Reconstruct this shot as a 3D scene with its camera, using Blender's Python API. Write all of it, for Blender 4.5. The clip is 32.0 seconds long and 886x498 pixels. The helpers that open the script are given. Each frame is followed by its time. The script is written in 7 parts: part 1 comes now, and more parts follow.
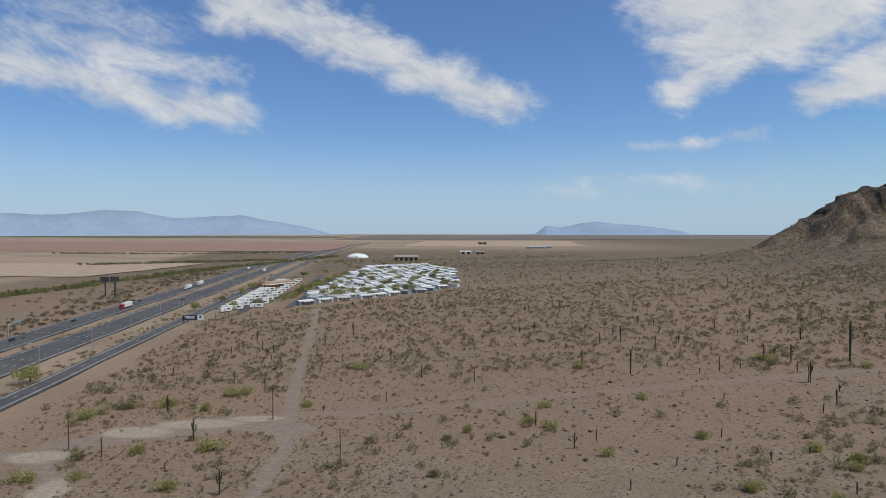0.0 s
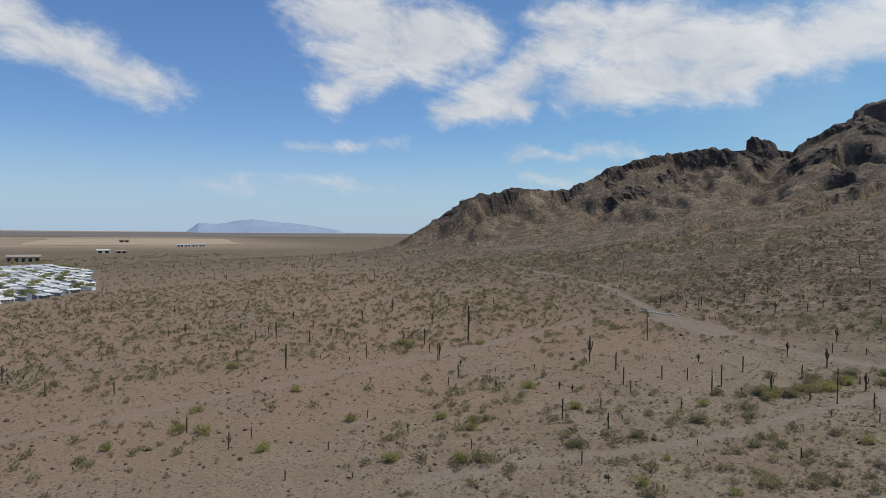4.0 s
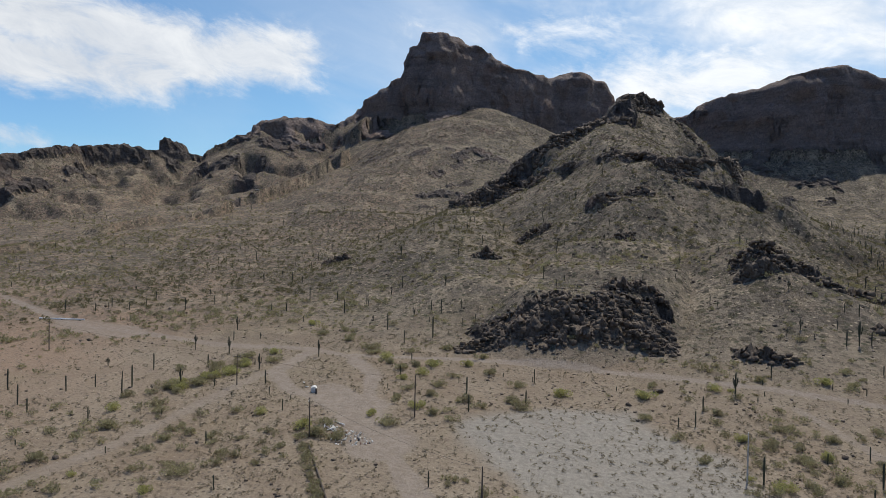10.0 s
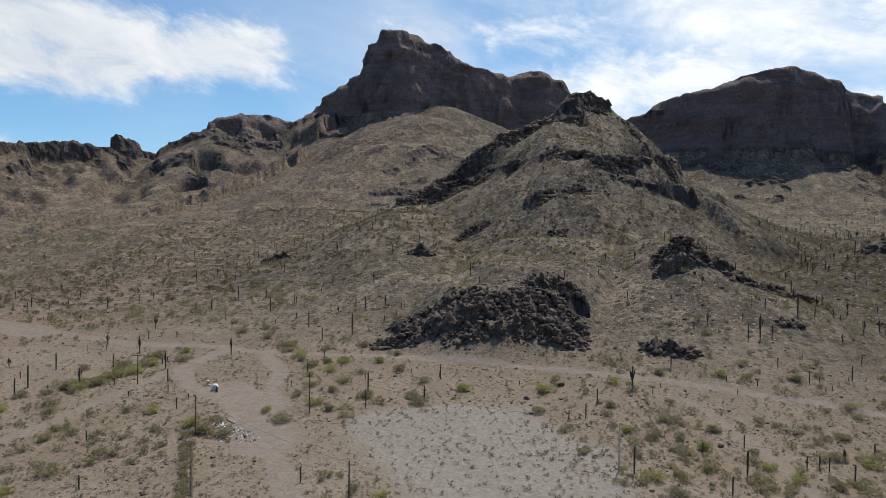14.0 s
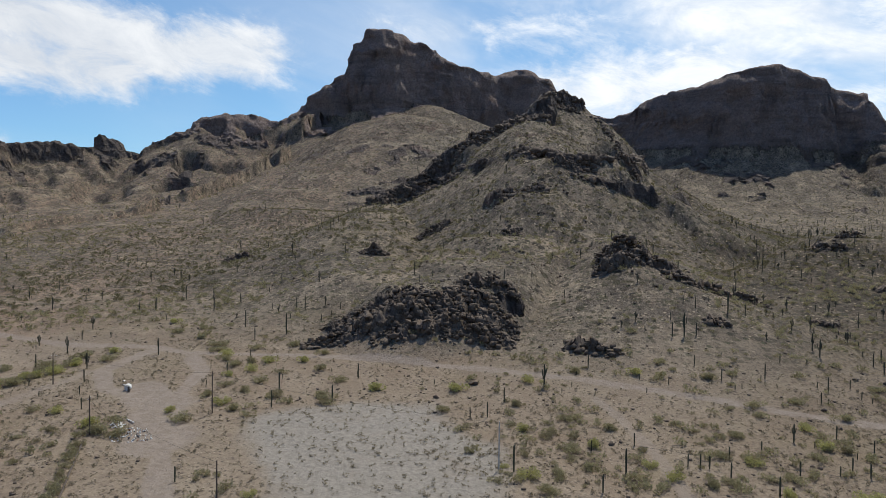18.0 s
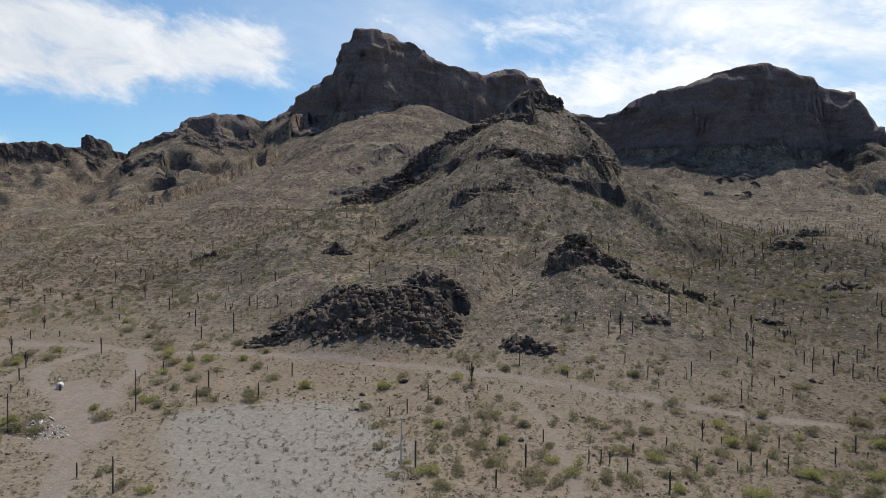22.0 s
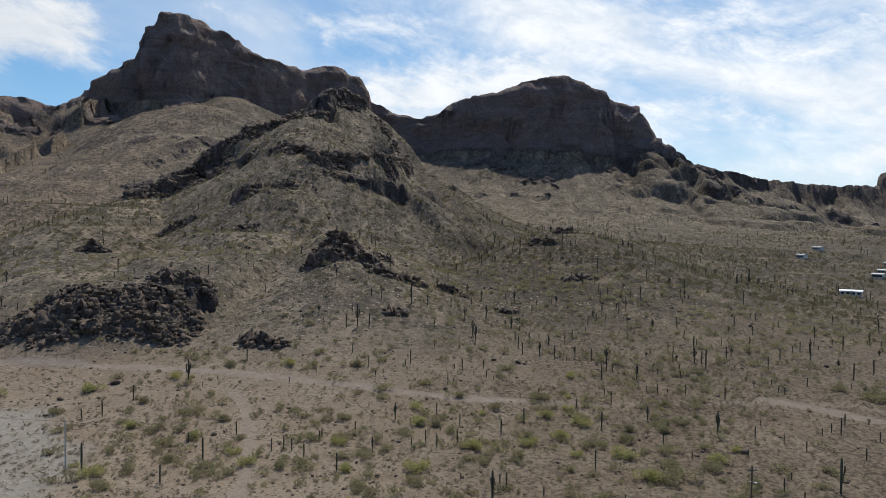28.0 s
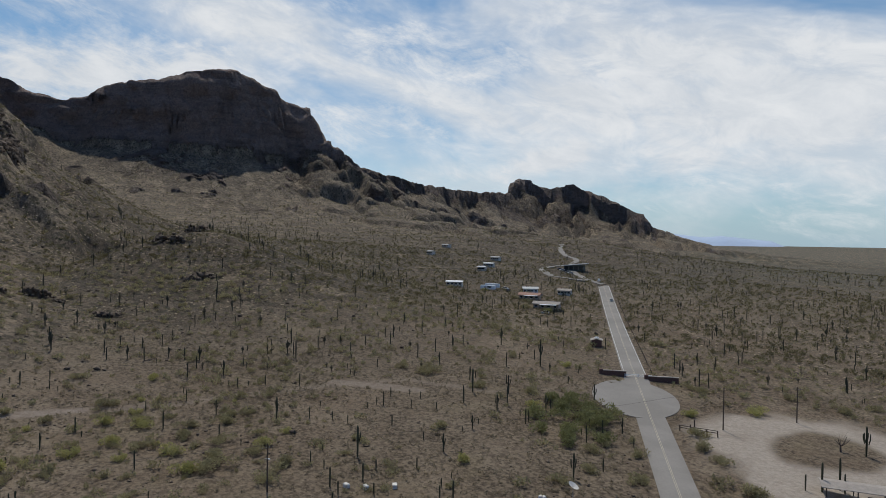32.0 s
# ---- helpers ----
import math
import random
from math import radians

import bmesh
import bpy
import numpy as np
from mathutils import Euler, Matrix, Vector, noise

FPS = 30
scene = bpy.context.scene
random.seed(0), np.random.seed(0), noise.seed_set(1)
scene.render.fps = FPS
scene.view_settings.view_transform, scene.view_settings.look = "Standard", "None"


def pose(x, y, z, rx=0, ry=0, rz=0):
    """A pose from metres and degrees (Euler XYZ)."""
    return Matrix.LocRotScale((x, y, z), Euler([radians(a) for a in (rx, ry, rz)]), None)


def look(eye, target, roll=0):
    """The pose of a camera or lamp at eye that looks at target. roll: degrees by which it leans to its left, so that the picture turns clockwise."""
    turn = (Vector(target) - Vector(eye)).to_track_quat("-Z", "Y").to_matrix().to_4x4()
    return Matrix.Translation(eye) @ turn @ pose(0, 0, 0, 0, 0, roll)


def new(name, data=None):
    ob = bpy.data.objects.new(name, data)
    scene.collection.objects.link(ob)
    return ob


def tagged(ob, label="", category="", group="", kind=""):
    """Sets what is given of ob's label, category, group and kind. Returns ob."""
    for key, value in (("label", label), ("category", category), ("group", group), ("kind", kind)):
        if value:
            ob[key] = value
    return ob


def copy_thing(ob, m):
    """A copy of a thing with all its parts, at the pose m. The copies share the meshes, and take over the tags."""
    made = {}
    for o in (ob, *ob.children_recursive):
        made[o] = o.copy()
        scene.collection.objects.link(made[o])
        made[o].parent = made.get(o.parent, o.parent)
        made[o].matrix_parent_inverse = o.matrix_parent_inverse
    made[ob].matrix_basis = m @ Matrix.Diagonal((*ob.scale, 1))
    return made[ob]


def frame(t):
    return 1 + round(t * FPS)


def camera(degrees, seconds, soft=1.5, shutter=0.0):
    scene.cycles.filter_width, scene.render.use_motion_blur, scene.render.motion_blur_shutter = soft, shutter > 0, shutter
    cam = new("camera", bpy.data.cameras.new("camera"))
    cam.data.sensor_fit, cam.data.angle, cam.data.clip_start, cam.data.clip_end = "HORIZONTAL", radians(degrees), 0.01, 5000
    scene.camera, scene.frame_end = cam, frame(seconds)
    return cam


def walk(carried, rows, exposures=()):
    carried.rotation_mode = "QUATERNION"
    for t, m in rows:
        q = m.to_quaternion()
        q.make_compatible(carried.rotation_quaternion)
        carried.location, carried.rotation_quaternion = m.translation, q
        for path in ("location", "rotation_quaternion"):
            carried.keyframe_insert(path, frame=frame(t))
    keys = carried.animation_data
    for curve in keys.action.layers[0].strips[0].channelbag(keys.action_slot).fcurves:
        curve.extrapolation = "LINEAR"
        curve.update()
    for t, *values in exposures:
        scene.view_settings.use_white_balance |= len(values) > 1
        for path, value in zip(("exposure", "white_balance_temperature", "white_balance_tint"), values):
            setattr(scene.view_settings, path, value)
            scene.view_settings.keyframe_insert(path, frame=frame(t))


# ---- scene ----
cam = camera(69.0, 32.0, soft=0.8)
METRES, EYE, TILT, LEAN, TURN = 130.0, 50.0, -1.7, 0.0, 0.0
ROWS = [
    (0.0, 0.0, 0.0, 0.0, -0.0, 0.0, -0.0),
    (0.5, -0.0004, -0.0016, 0.0002, -3.25, -0.01, 0.01),
    (1.0, -0.0005, -0.0042, 0.0003, -7.44, -0.03, 0.03),
    (1.5, -0.0002, -0.0065, 0.0003, -11.36, -0.05, 0.06),
    (2.0, 0.0001, -0.0089, -0.0002, -15.09, -0.08, 0.1),
    (2.5, 0.0007, -0.0109, -0.0011, -18.77, -0.1, 0.14),
    (3.0, 0.0019, -0.0114, -0.0016, -22.44, -0.15, 0.17),
    (3.5, 0.0016, -0.013, -0.0021, -26.15, -0.19, 0.2),
    (5.5, 0.0024, -0.015, -0.0029, -40.9, -0.4, 0.28),
    (6.0, 0.0017, -0.0161, -0.0028, -44.86, -0.43, 0.32),
    (6.5, 0.002, -0.0164, -0.0026, -48.74, -0.45, 0.36),
    (7.0, 0.0024, -0.017, -0.0024, -52.78, -0.49, 0.39),
    (7.5, 0.0029, -0.0175, -0.0026, -57.34, -0.53, 0.43),
    (8.0, 0.0027, -0.0185, -0.0023, -62.06, -0.55, 0.47),
    (8.5, 0.003, -0.0192, -0.0026, -66.96, -0.56, 0.5),
    (9.0, 0.002, -0.0197, -0.0018, -71.49, -0.62, 0.55),
    (9.5, 0.0017, -0.0224, -0.002, -75.1, -0.68, 0.55),
    (10.0, 0.0021, -0.0294, -0.0025, -78.58, -0.7, 0.56),
    (10.5, 0.003, -0.0395, -0.0027, -80.85, -0.76, 0.57),
    (11.0, 0.0049, -0.0531, -0.0035, -81.19, -0.78, 0.58),
    (11.5, 0.0072, -0.0698, -0.0042, -81.2, -0.82, 0.6),
    (12.0, 0.0101, -0.0881, -0.0048, -81.2, -0.83, 0.63),
    (12.5, 0.0135, -0.1075, -0.006, -81.21, -0.84, 0.67),
    (13.0, 0.0168, -0.1278, -0.0072, -81.21, -0.86, 0.72),
    (13.5, 0.0198, -0.149, -0.0078, -81.2, -0.87, 0.76),
    (14.0, 0.0229, -0.1709, -0.0088, -81.2, -0.88, 0.78),
    (14.5, 0.0267, -0.1939, -0.009, -81.19, -0.89, 0.82),
    (16.5, 0.0397, -0.2846, -0.011, -81.21, -0.92, 0.91),
    (17.0, 0.0419, -0.3081, -0.0106, -81.21, -0.95, 0.93),
    (17.5, 0.0441, -0.3309, -0.0102, -81.23, -0.97, 0.95),
    (18.0, 0.0466, -0.3527, -0.0099, -81.24, -0.98, 0.97),
    (18.5, 0.0484, -0.3733, -0.01, -81.24, -0.99, 0.98),
    (19.0, 0.0504, -0.3925, -0.0101, -81.25, -1.0, 1.02),
    (19.5, 0.0516, -0.4109, -0.0106, -81.25, -1.01, 1.03),
    (20.0, 0.0522, -0.4289, -0.0107, -81.26, -1.01, 1.05),
    (20.5, 0.053, -0.4466, -0.011, -81.25, -1.01, 1.06),
    (21.0, 0.0539, -0.4651, -0.012, -81.25, -1.01, 1.08),
    (21.5, 0.0542, -0.4847, -0.0127, -81.25, -1.03, 1.1),
    (22.0, 0.0541, -0.5053, -0.0126, -81.24, -1.05, 1.11),
    (22.5, 0.054, -0.5261, -0.0134, -81.24, -1.06, 1.13),
    (23.0, 0.0534, -0.5476, -0.014, -81.24, -1.06, 1.15),
    (23.5, 0.0535, -0.5698, -0.0143, -81.24, -1.07, 1.17),
    (24.0, 0.0533, -0.5927, -0.0151, -81.23, -1.07, 1.2),
    (24.5, 0.0524, -0.6154, -0.0156, -81.23, -1.07, 1.21),
    (26.5, 0.0463, -0.6982, -0.0209, -83.19, -1.19, 1.16),
    (27.0, 0.0414, -0.7181, -0.0219, -87.46, -1.28, 1.12),
    (27.5, 0.036, -0.7373, -0.0226, -91.55, -1.38, 1.05),
    (28.0, 0.0279, -0.7567, -0.0238, -95.51, -1.46, 1.02),
    (28.5, 0.0184, -0.7772, -0.0238, -99.51, -1.53, 1.01),
    (29.0, 0.0077, -0.7997, -0.0258, -103.48, -1.54, 0.95),
    (29.5, -0.0046, -0.8248, -0.026, -107.43, -1.63, 0.89),
    (30.0, -0.0183, -0.8531, -0.0274, -111.44, -1.73, 0.81),
    (30.5, -0.0327, -0.8805, -0.0279, -115.42, -1.8, 0.75),
    (31.0, -0.049, -0.9087, -0.0285, -118.65, -1.86, 0.72),
    (31.5, -0.0644, -0.9346, -0.03, -120.96, -1.9, 0.67),
    (32.0, -0.082, -0.9611, -0.0301, -122.7, -1.96, 0.69),
]
walk(cam, [(t, pose(0, 0, EYE, TILT, LEAN, TURN) @ pose(METRES * x, METRES * y, METRES * z, 90 + pitch, roll, yaw)) for t, x, y, z, yaw, pitch, roll in ROWS],
     exposures=[(0.0, -0.20), (6.0, -0.14), (9.0, 0.06), (19.0, 0.14), (26.0, 0.12), (29.0, -0.02), (32.0, -0.36)])

# ---- sky, clouds and sun ----
SUN_AZIMUTH, SUN_HEIGHT = 107.0, 62.0


class Nodes:
    """Short hand for a node tree."""

    def __init__(self, tree):
        self.tree = tree
        tree.nodes.clear()

    def add(self, kind, **inputs):
        node = self.tree.nodes.new(kind)
        for key, value in inputs.items():
            self.put(node.inputs[key.replace("_", " ")], value)
        return node

    def put(self, socket, value):
        if isinstance(value, bpy.types.NodeSocket):
            self.tree.links.new(value, socket)
        else:
            socket.default_value = value

    def math(self, op, a, b=0.0, c=0.0):
        node = self.tree.nodes.new("ShaderNodeMath")
        node.operation = op
        for socket, value in zip(node.inputs, (a, b, c)):
            self.put(socket, value)
        return node.outputs[0]

    def vec(self, op, a, b=(0, 0, 0), scale=None):
        node = self.tree.nodes.new("ShaderNodeVectorMath")
        node.operation = op
        self.put(node.inputs[0], a)
        self.put(node.inputs[1], b)
        if scale is not None:
            self.put(node.inputs["Scale"], scale)
        return node.outputs["Value"] if op in ("DOT_PRODUCT", "LENGTH", "DISTANCE") else node.outputs[0]

    def noise(self, vector, scale, detail=4.0, rough=0.55, distort=0.0):
        node = self.add("ShaderNodeTexNoise", Vector=vector, Scale=scale, Detail=detail, Roughness=rough, Distortion=distort)
        return node.outputs["Fac"]

    def step(self, value, a, b, lo=0.0, hi=1.0):
        node = self.tree.nodes.new("ShaderNodeMapRange")
        node.interpolation_type = "SMOOTHSTEP"
        for socket, v in zip(node.inputs, (value, a, b, lo, hi)):
            self.put(socket, v)
        return node.outputs[0]

    def mix(self, fac, a, b, blend="MIX"):
        node = self.tree.nodes.new("ShaderNodeMix")
        node.data_type, node.blend_type = "RGBA", blend
        self.put(node.inputs[0], fac)
        for socket, v in ((node.inputs[6], a), (node.inputs[7], b)):
            self.put(socket, (*v, 1.0) if isinstance(v, tuple) and len(v) == 3 else v)
        return node.outputs[2]


# streaks of cloud: from azimuth, height to azimuth, height, half width (all degrees), density
CLOUDS_NORTH = [(-33.6, 12.1, -18.5, 9.9, 1.9, 0.80), (-32.2, 14.3, -18.9, 13.1, 1.6, 0.60), (-30.7, 16.5, -23.6, 15.4, 2.4, 0.45), (-17.5, 18.6, -8.1, 16.2, 2.2, 0.90),
                (-9.1, 16.6, 4.8, 11.4, 2.0, 0.90), (19.8, 17.9, 31.1, 16.4, 2.5, 0.95), (22.0, 14.8, 30.0, 15.4, 2.6, 0.95), (19.9, 11.6, 24.2, 13.3, 1.4, 0.80),
                (16.8, 6.9, 25.5, 7.7, 0.8, 0.50), (8.3, 3.6, 26.3, 3.7, 1.0, 0.35)]
CLOUDS_EAST = [(30.2, 10.4, 35.9, 10.5, 1.3, 0.90), (33.0, 11.1, 42.2, 16.8, 2.0, 0.90), (39.9, 17.4, 48.4, 17.4, 2.0, 0.80), (43.1, 12.6, 54.2, 12.8, 2.4, 1.0),
               (46.4, 15.6, 56.3, 14.3, 3.0, 1.0), (52.0, 13.5, 64.1, 14.8, 2.8, 1.0), (35.5, 6.7, 46.6, 6.8, 0.8, 0.5), (37.8, 4.8, 44.6, 4.4, 0.9, 0.45),
               (74.9, 17.3, 84.7, 18.0, 1.3, 0.5)]
CLOUDS_SOUTH = [(88.0, 17.6, 113.0, 15.5, 3.0, 0.5), (90.8, 12.0, 102.8, 13.3, 3.3, 0.9), (101.1, 17.2, 127.3, 15.1, 4.0, 0.6), (113.1, 10.3, 129.5, 11.2, 3.5, 0.6),
                (119.7, 5.5, 127.5, 5.7, 1.2, 0.4), (111.0, 16.1, 133.2, 12.7, 4.5, 0.6), (133.2, 14.6, 152.8, 10.6, 5.5, 0.75), (128.4, 6.0, 134.3, 7.5, 1.3, 0.75),
                (142.6, 5.9, 156.7, 4.2, 4.0, 0.55), (113.4, 9.2, 123.4, 8.0, 2.5, 0.45)]

world = bpy.data.worlds.new("world")
scene.world = world
world.use_nodes = True
W = Nodes(world.node_tree)
sky = W.tree.nodes.new("ShaderNodeTexSky")
sky.sky_type, sky.sun_disc = "NISHITA", False
sky.sun_elevation, sky.sun_rotation = radians(SUN_HEIGHT), radians(SUN_AZIMUTH)
sky.altitude, sky.air_density, sky.dust_density, sky.ozone_density = 500, 1.0, 0.6, 2.0
way = W.vec("NORMALIZE", W.add("ShaderNodeTexCoord").outputs["Generated"])
axes = W.add("ShaderNodeSeparateXYZ", Vector=way)
azimuth = W.math("MULTIPLY", W.math("ARCTAN2", axes.outputs[0], axes.outputs[1]), 57.29578)
height = W.math("MULTIPLY", W.math("ARCSINE", axes.outputs[2]), 57.29578)
flat = W.add("ShaderNodeCombineXYZ", X=azimuth, Y=W.math("MULTIPLY", height, 1.0)).outputs[0]
stretched = W.add("ShaderNodeCombineXYZ", X=W.math("MULTIPLY", azimuth, 0.5), Y=W.math("ADD", height, W.math("MULTIPLY", azimuth, 0.12))).outputs[0]
wisp = W.noise(stretched, 0.34, 9.0, 0.66, 0.5)
big = W.noise(stretched, 0.09, 5.0, 0.6, 0.4)
shake = W.add("ShaderNodeTexNoise", Vector=flat, Scale=0.22, Detail=6.0, Roughness=0.6).outputs["Color"]
bent = W.vec("ADD", flat, W.vec("SCALE", W.vec("SUBTRACT", shake, (0.5, 0.5, 0.5)), scale=3.6))
cover = 0.0
for a0, h0, a1, h1, wide, dense in CLOUDS_NORTH + CLOUDS_EAST + CLOUDS_SOUTH:
    run = Vector((a1 - a0, h1 - h0, 0))
    off = W.vec("SUBTRACT", bent, (a0, h0, 0))
    part_way = W.math("DIVIDE", W.vec("DOT_PRODUCT", off, tuple(run)), run.length_squared)
    part_way = W.math("MINIMUM", W.math("MAXIMUM", part_way, 0.0), 1.0)
    gap = W.vec("LENGTH", W.vec("MULTIPLY", W.vec("SUBTRACT", off, W.vec("SCALE", tuple(run), scale=part_way)), (0.6, 1.0, 0.0)))
    cover = W.math("MAXIMUM", cover, W.step(gap, wide * 1.7, 0.0, 0.0, dense))
# a thin veil that thickens towards the sun
veil = W.math("MULTIPLY", W.step(azimuth, 45.0, 112.0, 0.0, 0.80), W.step(big, 0.32, 0.62))
veil = W.math("MULTIPLY", veil, W.step(height, -1.0, 9.0, 0.55, 1.0))
fibre = W.noise(W.add("ShaderNodeCombineXYZ", X=W.math("MULTIPLY", azimuth, 0.35), Y=W.math("ADD", height, W.math("MULTIPLY", azimuth, 0.3))).outputs[0], 0.9, 8.0, 0.7, 0.3)
dense = W.math("ADD", cover, W.math("MULTIPLY", W.math("SUBTRACT", wisp, 0.5), 1.3))
dense = W.math("ADD", dense, W.math("MULTIPLY", W.math("SUBTRACT", fibre, 0.5), 0.7))
dense = W.math("MULTIPLY", W.step(dense, 0.10, 1.0), W.step(cover, 0.0, 0.25))
dense = W.math("MINIMUM", W.math("MAXIMUM", dense, W.math("ADD", veil, W.math("MULTIPLY", dense, 0.35))), 0.97)
white = W.mix(W.step(azimuth, 30.0, 110.0), W.mix(W.step(wisp, 0.3, 0.8), (6.0, 6.4, 7.0), (8.0, 8.2, 8.4)), W.mix(W.step(wisp, 0.3, 0.8), (8.0, 8.5, 9.1), (10.2, 10.4, 10.6)))
haze = W.step(height, 9.0, -1.0, 0.0, 0.8)
air = W.mix(W.math("MAXIMUM", haze, W.math("MULTIPLY", W.step(azimuth, 30.0, 100.0), 0.2)), W.mix(1.0, sky.outputs[0], W.mix(W.step(azimuth, 15.0, 60.0), (0.76, 1.0, 1.30), (0.70, 1.0, 1.15)), "MULTIPLY"), W.mix(W.step(azimuth, 15.0, 60.0), (4.7, 6.2, 8.1), (4.7, 6.4, 7.7)))
seen = W.mix(dense, air, white)
back = W.add("ShaderNodeBackground", Color=seen, Strength=0.1)
W.tree.links.new(back.outputs[0], W.add("ShaderNodeOutputWorld").inputs[0])

sun = new("sun", bpy.data.lights.new("sun", "SUN"))
sun.data.energy, sun.data.angle, sun.data.color = 3.4, radians(0.6), (1.0, 0.975, 0.90)
sa, sh = radians(SUN_AZIMUTH), radians(SUN_HEIGHT)
sun.matrix_world = look((900 * math.sin(sa) * math.cos(sh), 900 * math.cos(sa) * math.cos(sh), 900 * math.sin(sh)), (0, 0, 0))

# ---- materials ----


def material(name):
    m = bpy.data.materials.new(name)
    m.use_nodes = True
    n = Nodes(m.node_tree)
    shader = n.add("ShaderNodeBsdfPrincipled")
    n.tree.links.new(shader.outputs[0], n.add("ShaderNodeOutputMaterial").inputs[0])
    return m, n, shader


def bumped(n, shader, value, strength, distance):
    b = n.add("ShaderNodeBump", Height=value, Strength=strength, Distance=distance)
    n.tree.links.new(b.outputs[0], shader.inputs["Normal"])


def attribute(n, name):
    a = n.add("ShaderNodeAttribute")
    a.attribute_name = name
    return a.outputs["Fac"]


def place_of(n):
    return n.add("ShaderNodeNewGeometry").outputs["Position"]


def plain(name, colour, rough=0.7, metal=0.0, vary=0.18, grain=1.5, relief=0.0, random_tint=0.0):
    """A painted, wooden, concrete or other small surface, with stains at two scales."""
    m, n, s = material(name)
    p = n.add("ShaderNodeTexCoord").outputs["Object"]
    k = n.math("ADD", n.math("MULTIPLY", n.noise(p, grain, 5.0, 0.6), 0.6), n.math("MULTIPLY", n.noise(p, grain * 9, 3.0, 0.6), 0.4))
    dark, light = tuple(c * (1 - vary) for c in colour), tuple(min(1, c * (1 + vary)) for c in colour)
    c = n.mix(n.step(k, 0.3, 0.7), dark, light)
    if random_tint:
        r = n.add("ShaderNodeObjectInfo").outputs["Random"]
        c = n.mix(1.0, c, n.mix(r, (1 - random_tint,) * 3, (1 + random_tint,) * 3), "MULTIPLY")
    n.put(s.inputs["Base Color"], c)
    s.inputs["Roughness"].default_value, s.inputs["Metallic"].default_value = rough, metal
    if relief:
        bumped(n, s, k, 0.5, relief)
    return m


def desert_ground():
    m, n, s = material("desert_ground")
    p = place_of(n)
    rock, track, pale, scrub = (attribute(n, k) for k in ("rock", "track", "pale", "farm"))
    wide = n.noise(p, 0.012, 5.0, 0.6)
    mid = n.noise(p, 0.09, 6.0, 0.65)
    small = n.noise(p, 0.9, 5.0, 0.65)
    grit = n.noise(p, 6.0, 3.0, 0.7)
    soil = n.mix(n.step(wide, 0.35, 0.65), (0.196, 0.146, 0.106), (0.216, 0.172, 0.130))
    soil = n.mix(n.step(mid, 0.38, 0.7, 0.0, 0.75), soil, (0.262, 0.214, 0.164))
    soil = n.mix(n.step(small, 0.45, 0.66, 0.0, 0.6), soil, (0.140, 0.103, 0.080))
    north = n.step(n.add("ShaderNodeSeparateXYZ", Vector=p).outputs[1], 95.0, 190.0, 0.0, 0.9)
    soil = n.mix(n.math("MULTIPLY", north, n.step(n.noise(p, 0.02, 5.0, 0.6), 0.25, 0.5)), soil, (0.236, 0.160, 0.116))
    # loose stones
    stones = n.add("ShaderNodeTexVoronoi", Vector=p, Scale=0.75)
    soil = n.mix(n.math("MULTIPLY", n.step(stones.outputs["Distance"], 0.34, 0.18), n.step(mid, 0.38, 0.55, 0.25, 1.0)), soil, (0.100, 0.078, 0.062))
    # slopes: rubble and low bushes too small to build
    high = n.step(n.add("ShaderNodeSeparateXYZ", Vector=p).outputs[2], 5.0, 30.0)
    rubble = n.math("ADD", n.math("MULTIPLY", n.noise(n.vec("MULTIPLY", p, (1, 1, 0.6)), 0.17, 7.0, 0.72), 0.62), n.math("MULTIPLY", n.noise(n.vec("MULTIPLY", p, (0.14, 1.0, 0.2)), 0.085, 6.0, 0.65), 0.38))
    soil = n.mix(n.math("MULTIPLY", high, n.step(rubble, 0.46, 0.56, 0.0, 0.7)), soil, (0.056, 0.047, 0.039))
    soil = n.mix(n.math("MULTIPLY", high, n.step(n.noise(p, 0.03, 4.0, 0.6), 0.5, 0.72, 0.0, 0.5)), soil, (0.200, 0.155, 0.112))
    patch = n.noise(n.vec("MULTIPLY", p, (1.0, 1.0, 0.6)), 0.045, 8.0, 0.72, 0.6)
    soil = n.mix(n.math("MULTIPLY", high, n.step(patch, 0.49, 0.55, 0.0, 0.55)), soil, (0.066, 0.055, 0.046))
    soil = n.mix(n.math("MULTIPLY", high, n.step(patch, 0.47, 0.38, 0.0, 0.85)), soil, (0.300, 0.240, 0.176))
    dots = n.add("ShaderNodeTexVoronoi", Vector=p, Scale=0.30)
    there = n.step(n.add("ShaderNodeSeparateColor", Color=dots.outputs["Color"]).outputs[0], 0.15, 0.25)
    soil = n.mix(n.math("MULTIPLY", n.math("MULTIPLY", n.step(dots.outputs["Distance"], 0.36, 0.22), there), n.step(high, 0.05, 0.5)), soil, (0.062, 0.060, 0.036))
    # scree: every stone its own tone
    cell = n.add("ShaderNodeTexVoronoi", Vector=p, Scale=0.55)
    tone = n.add("ShaderNodeSeparateColor", Color=cell.outputs["Color"])
    soil = n.mix(n.math("MULTIPLY", high, n.step(tone.outputs[0], 0.45, 0.85, 0.0, 0.75)), soil, n.mix(tone.outputs[1], (0.036, 0.031, 0.028), (0.215, 0.175, 0.135)))
    # gravel of the flats
    pebble = n.add("ShaderNodeTexVoronoi", Vector=p, Scale=1.5)
    bit = n.add("ShaderNodeSeparateColor", Color=pebble.outputs["Color"])
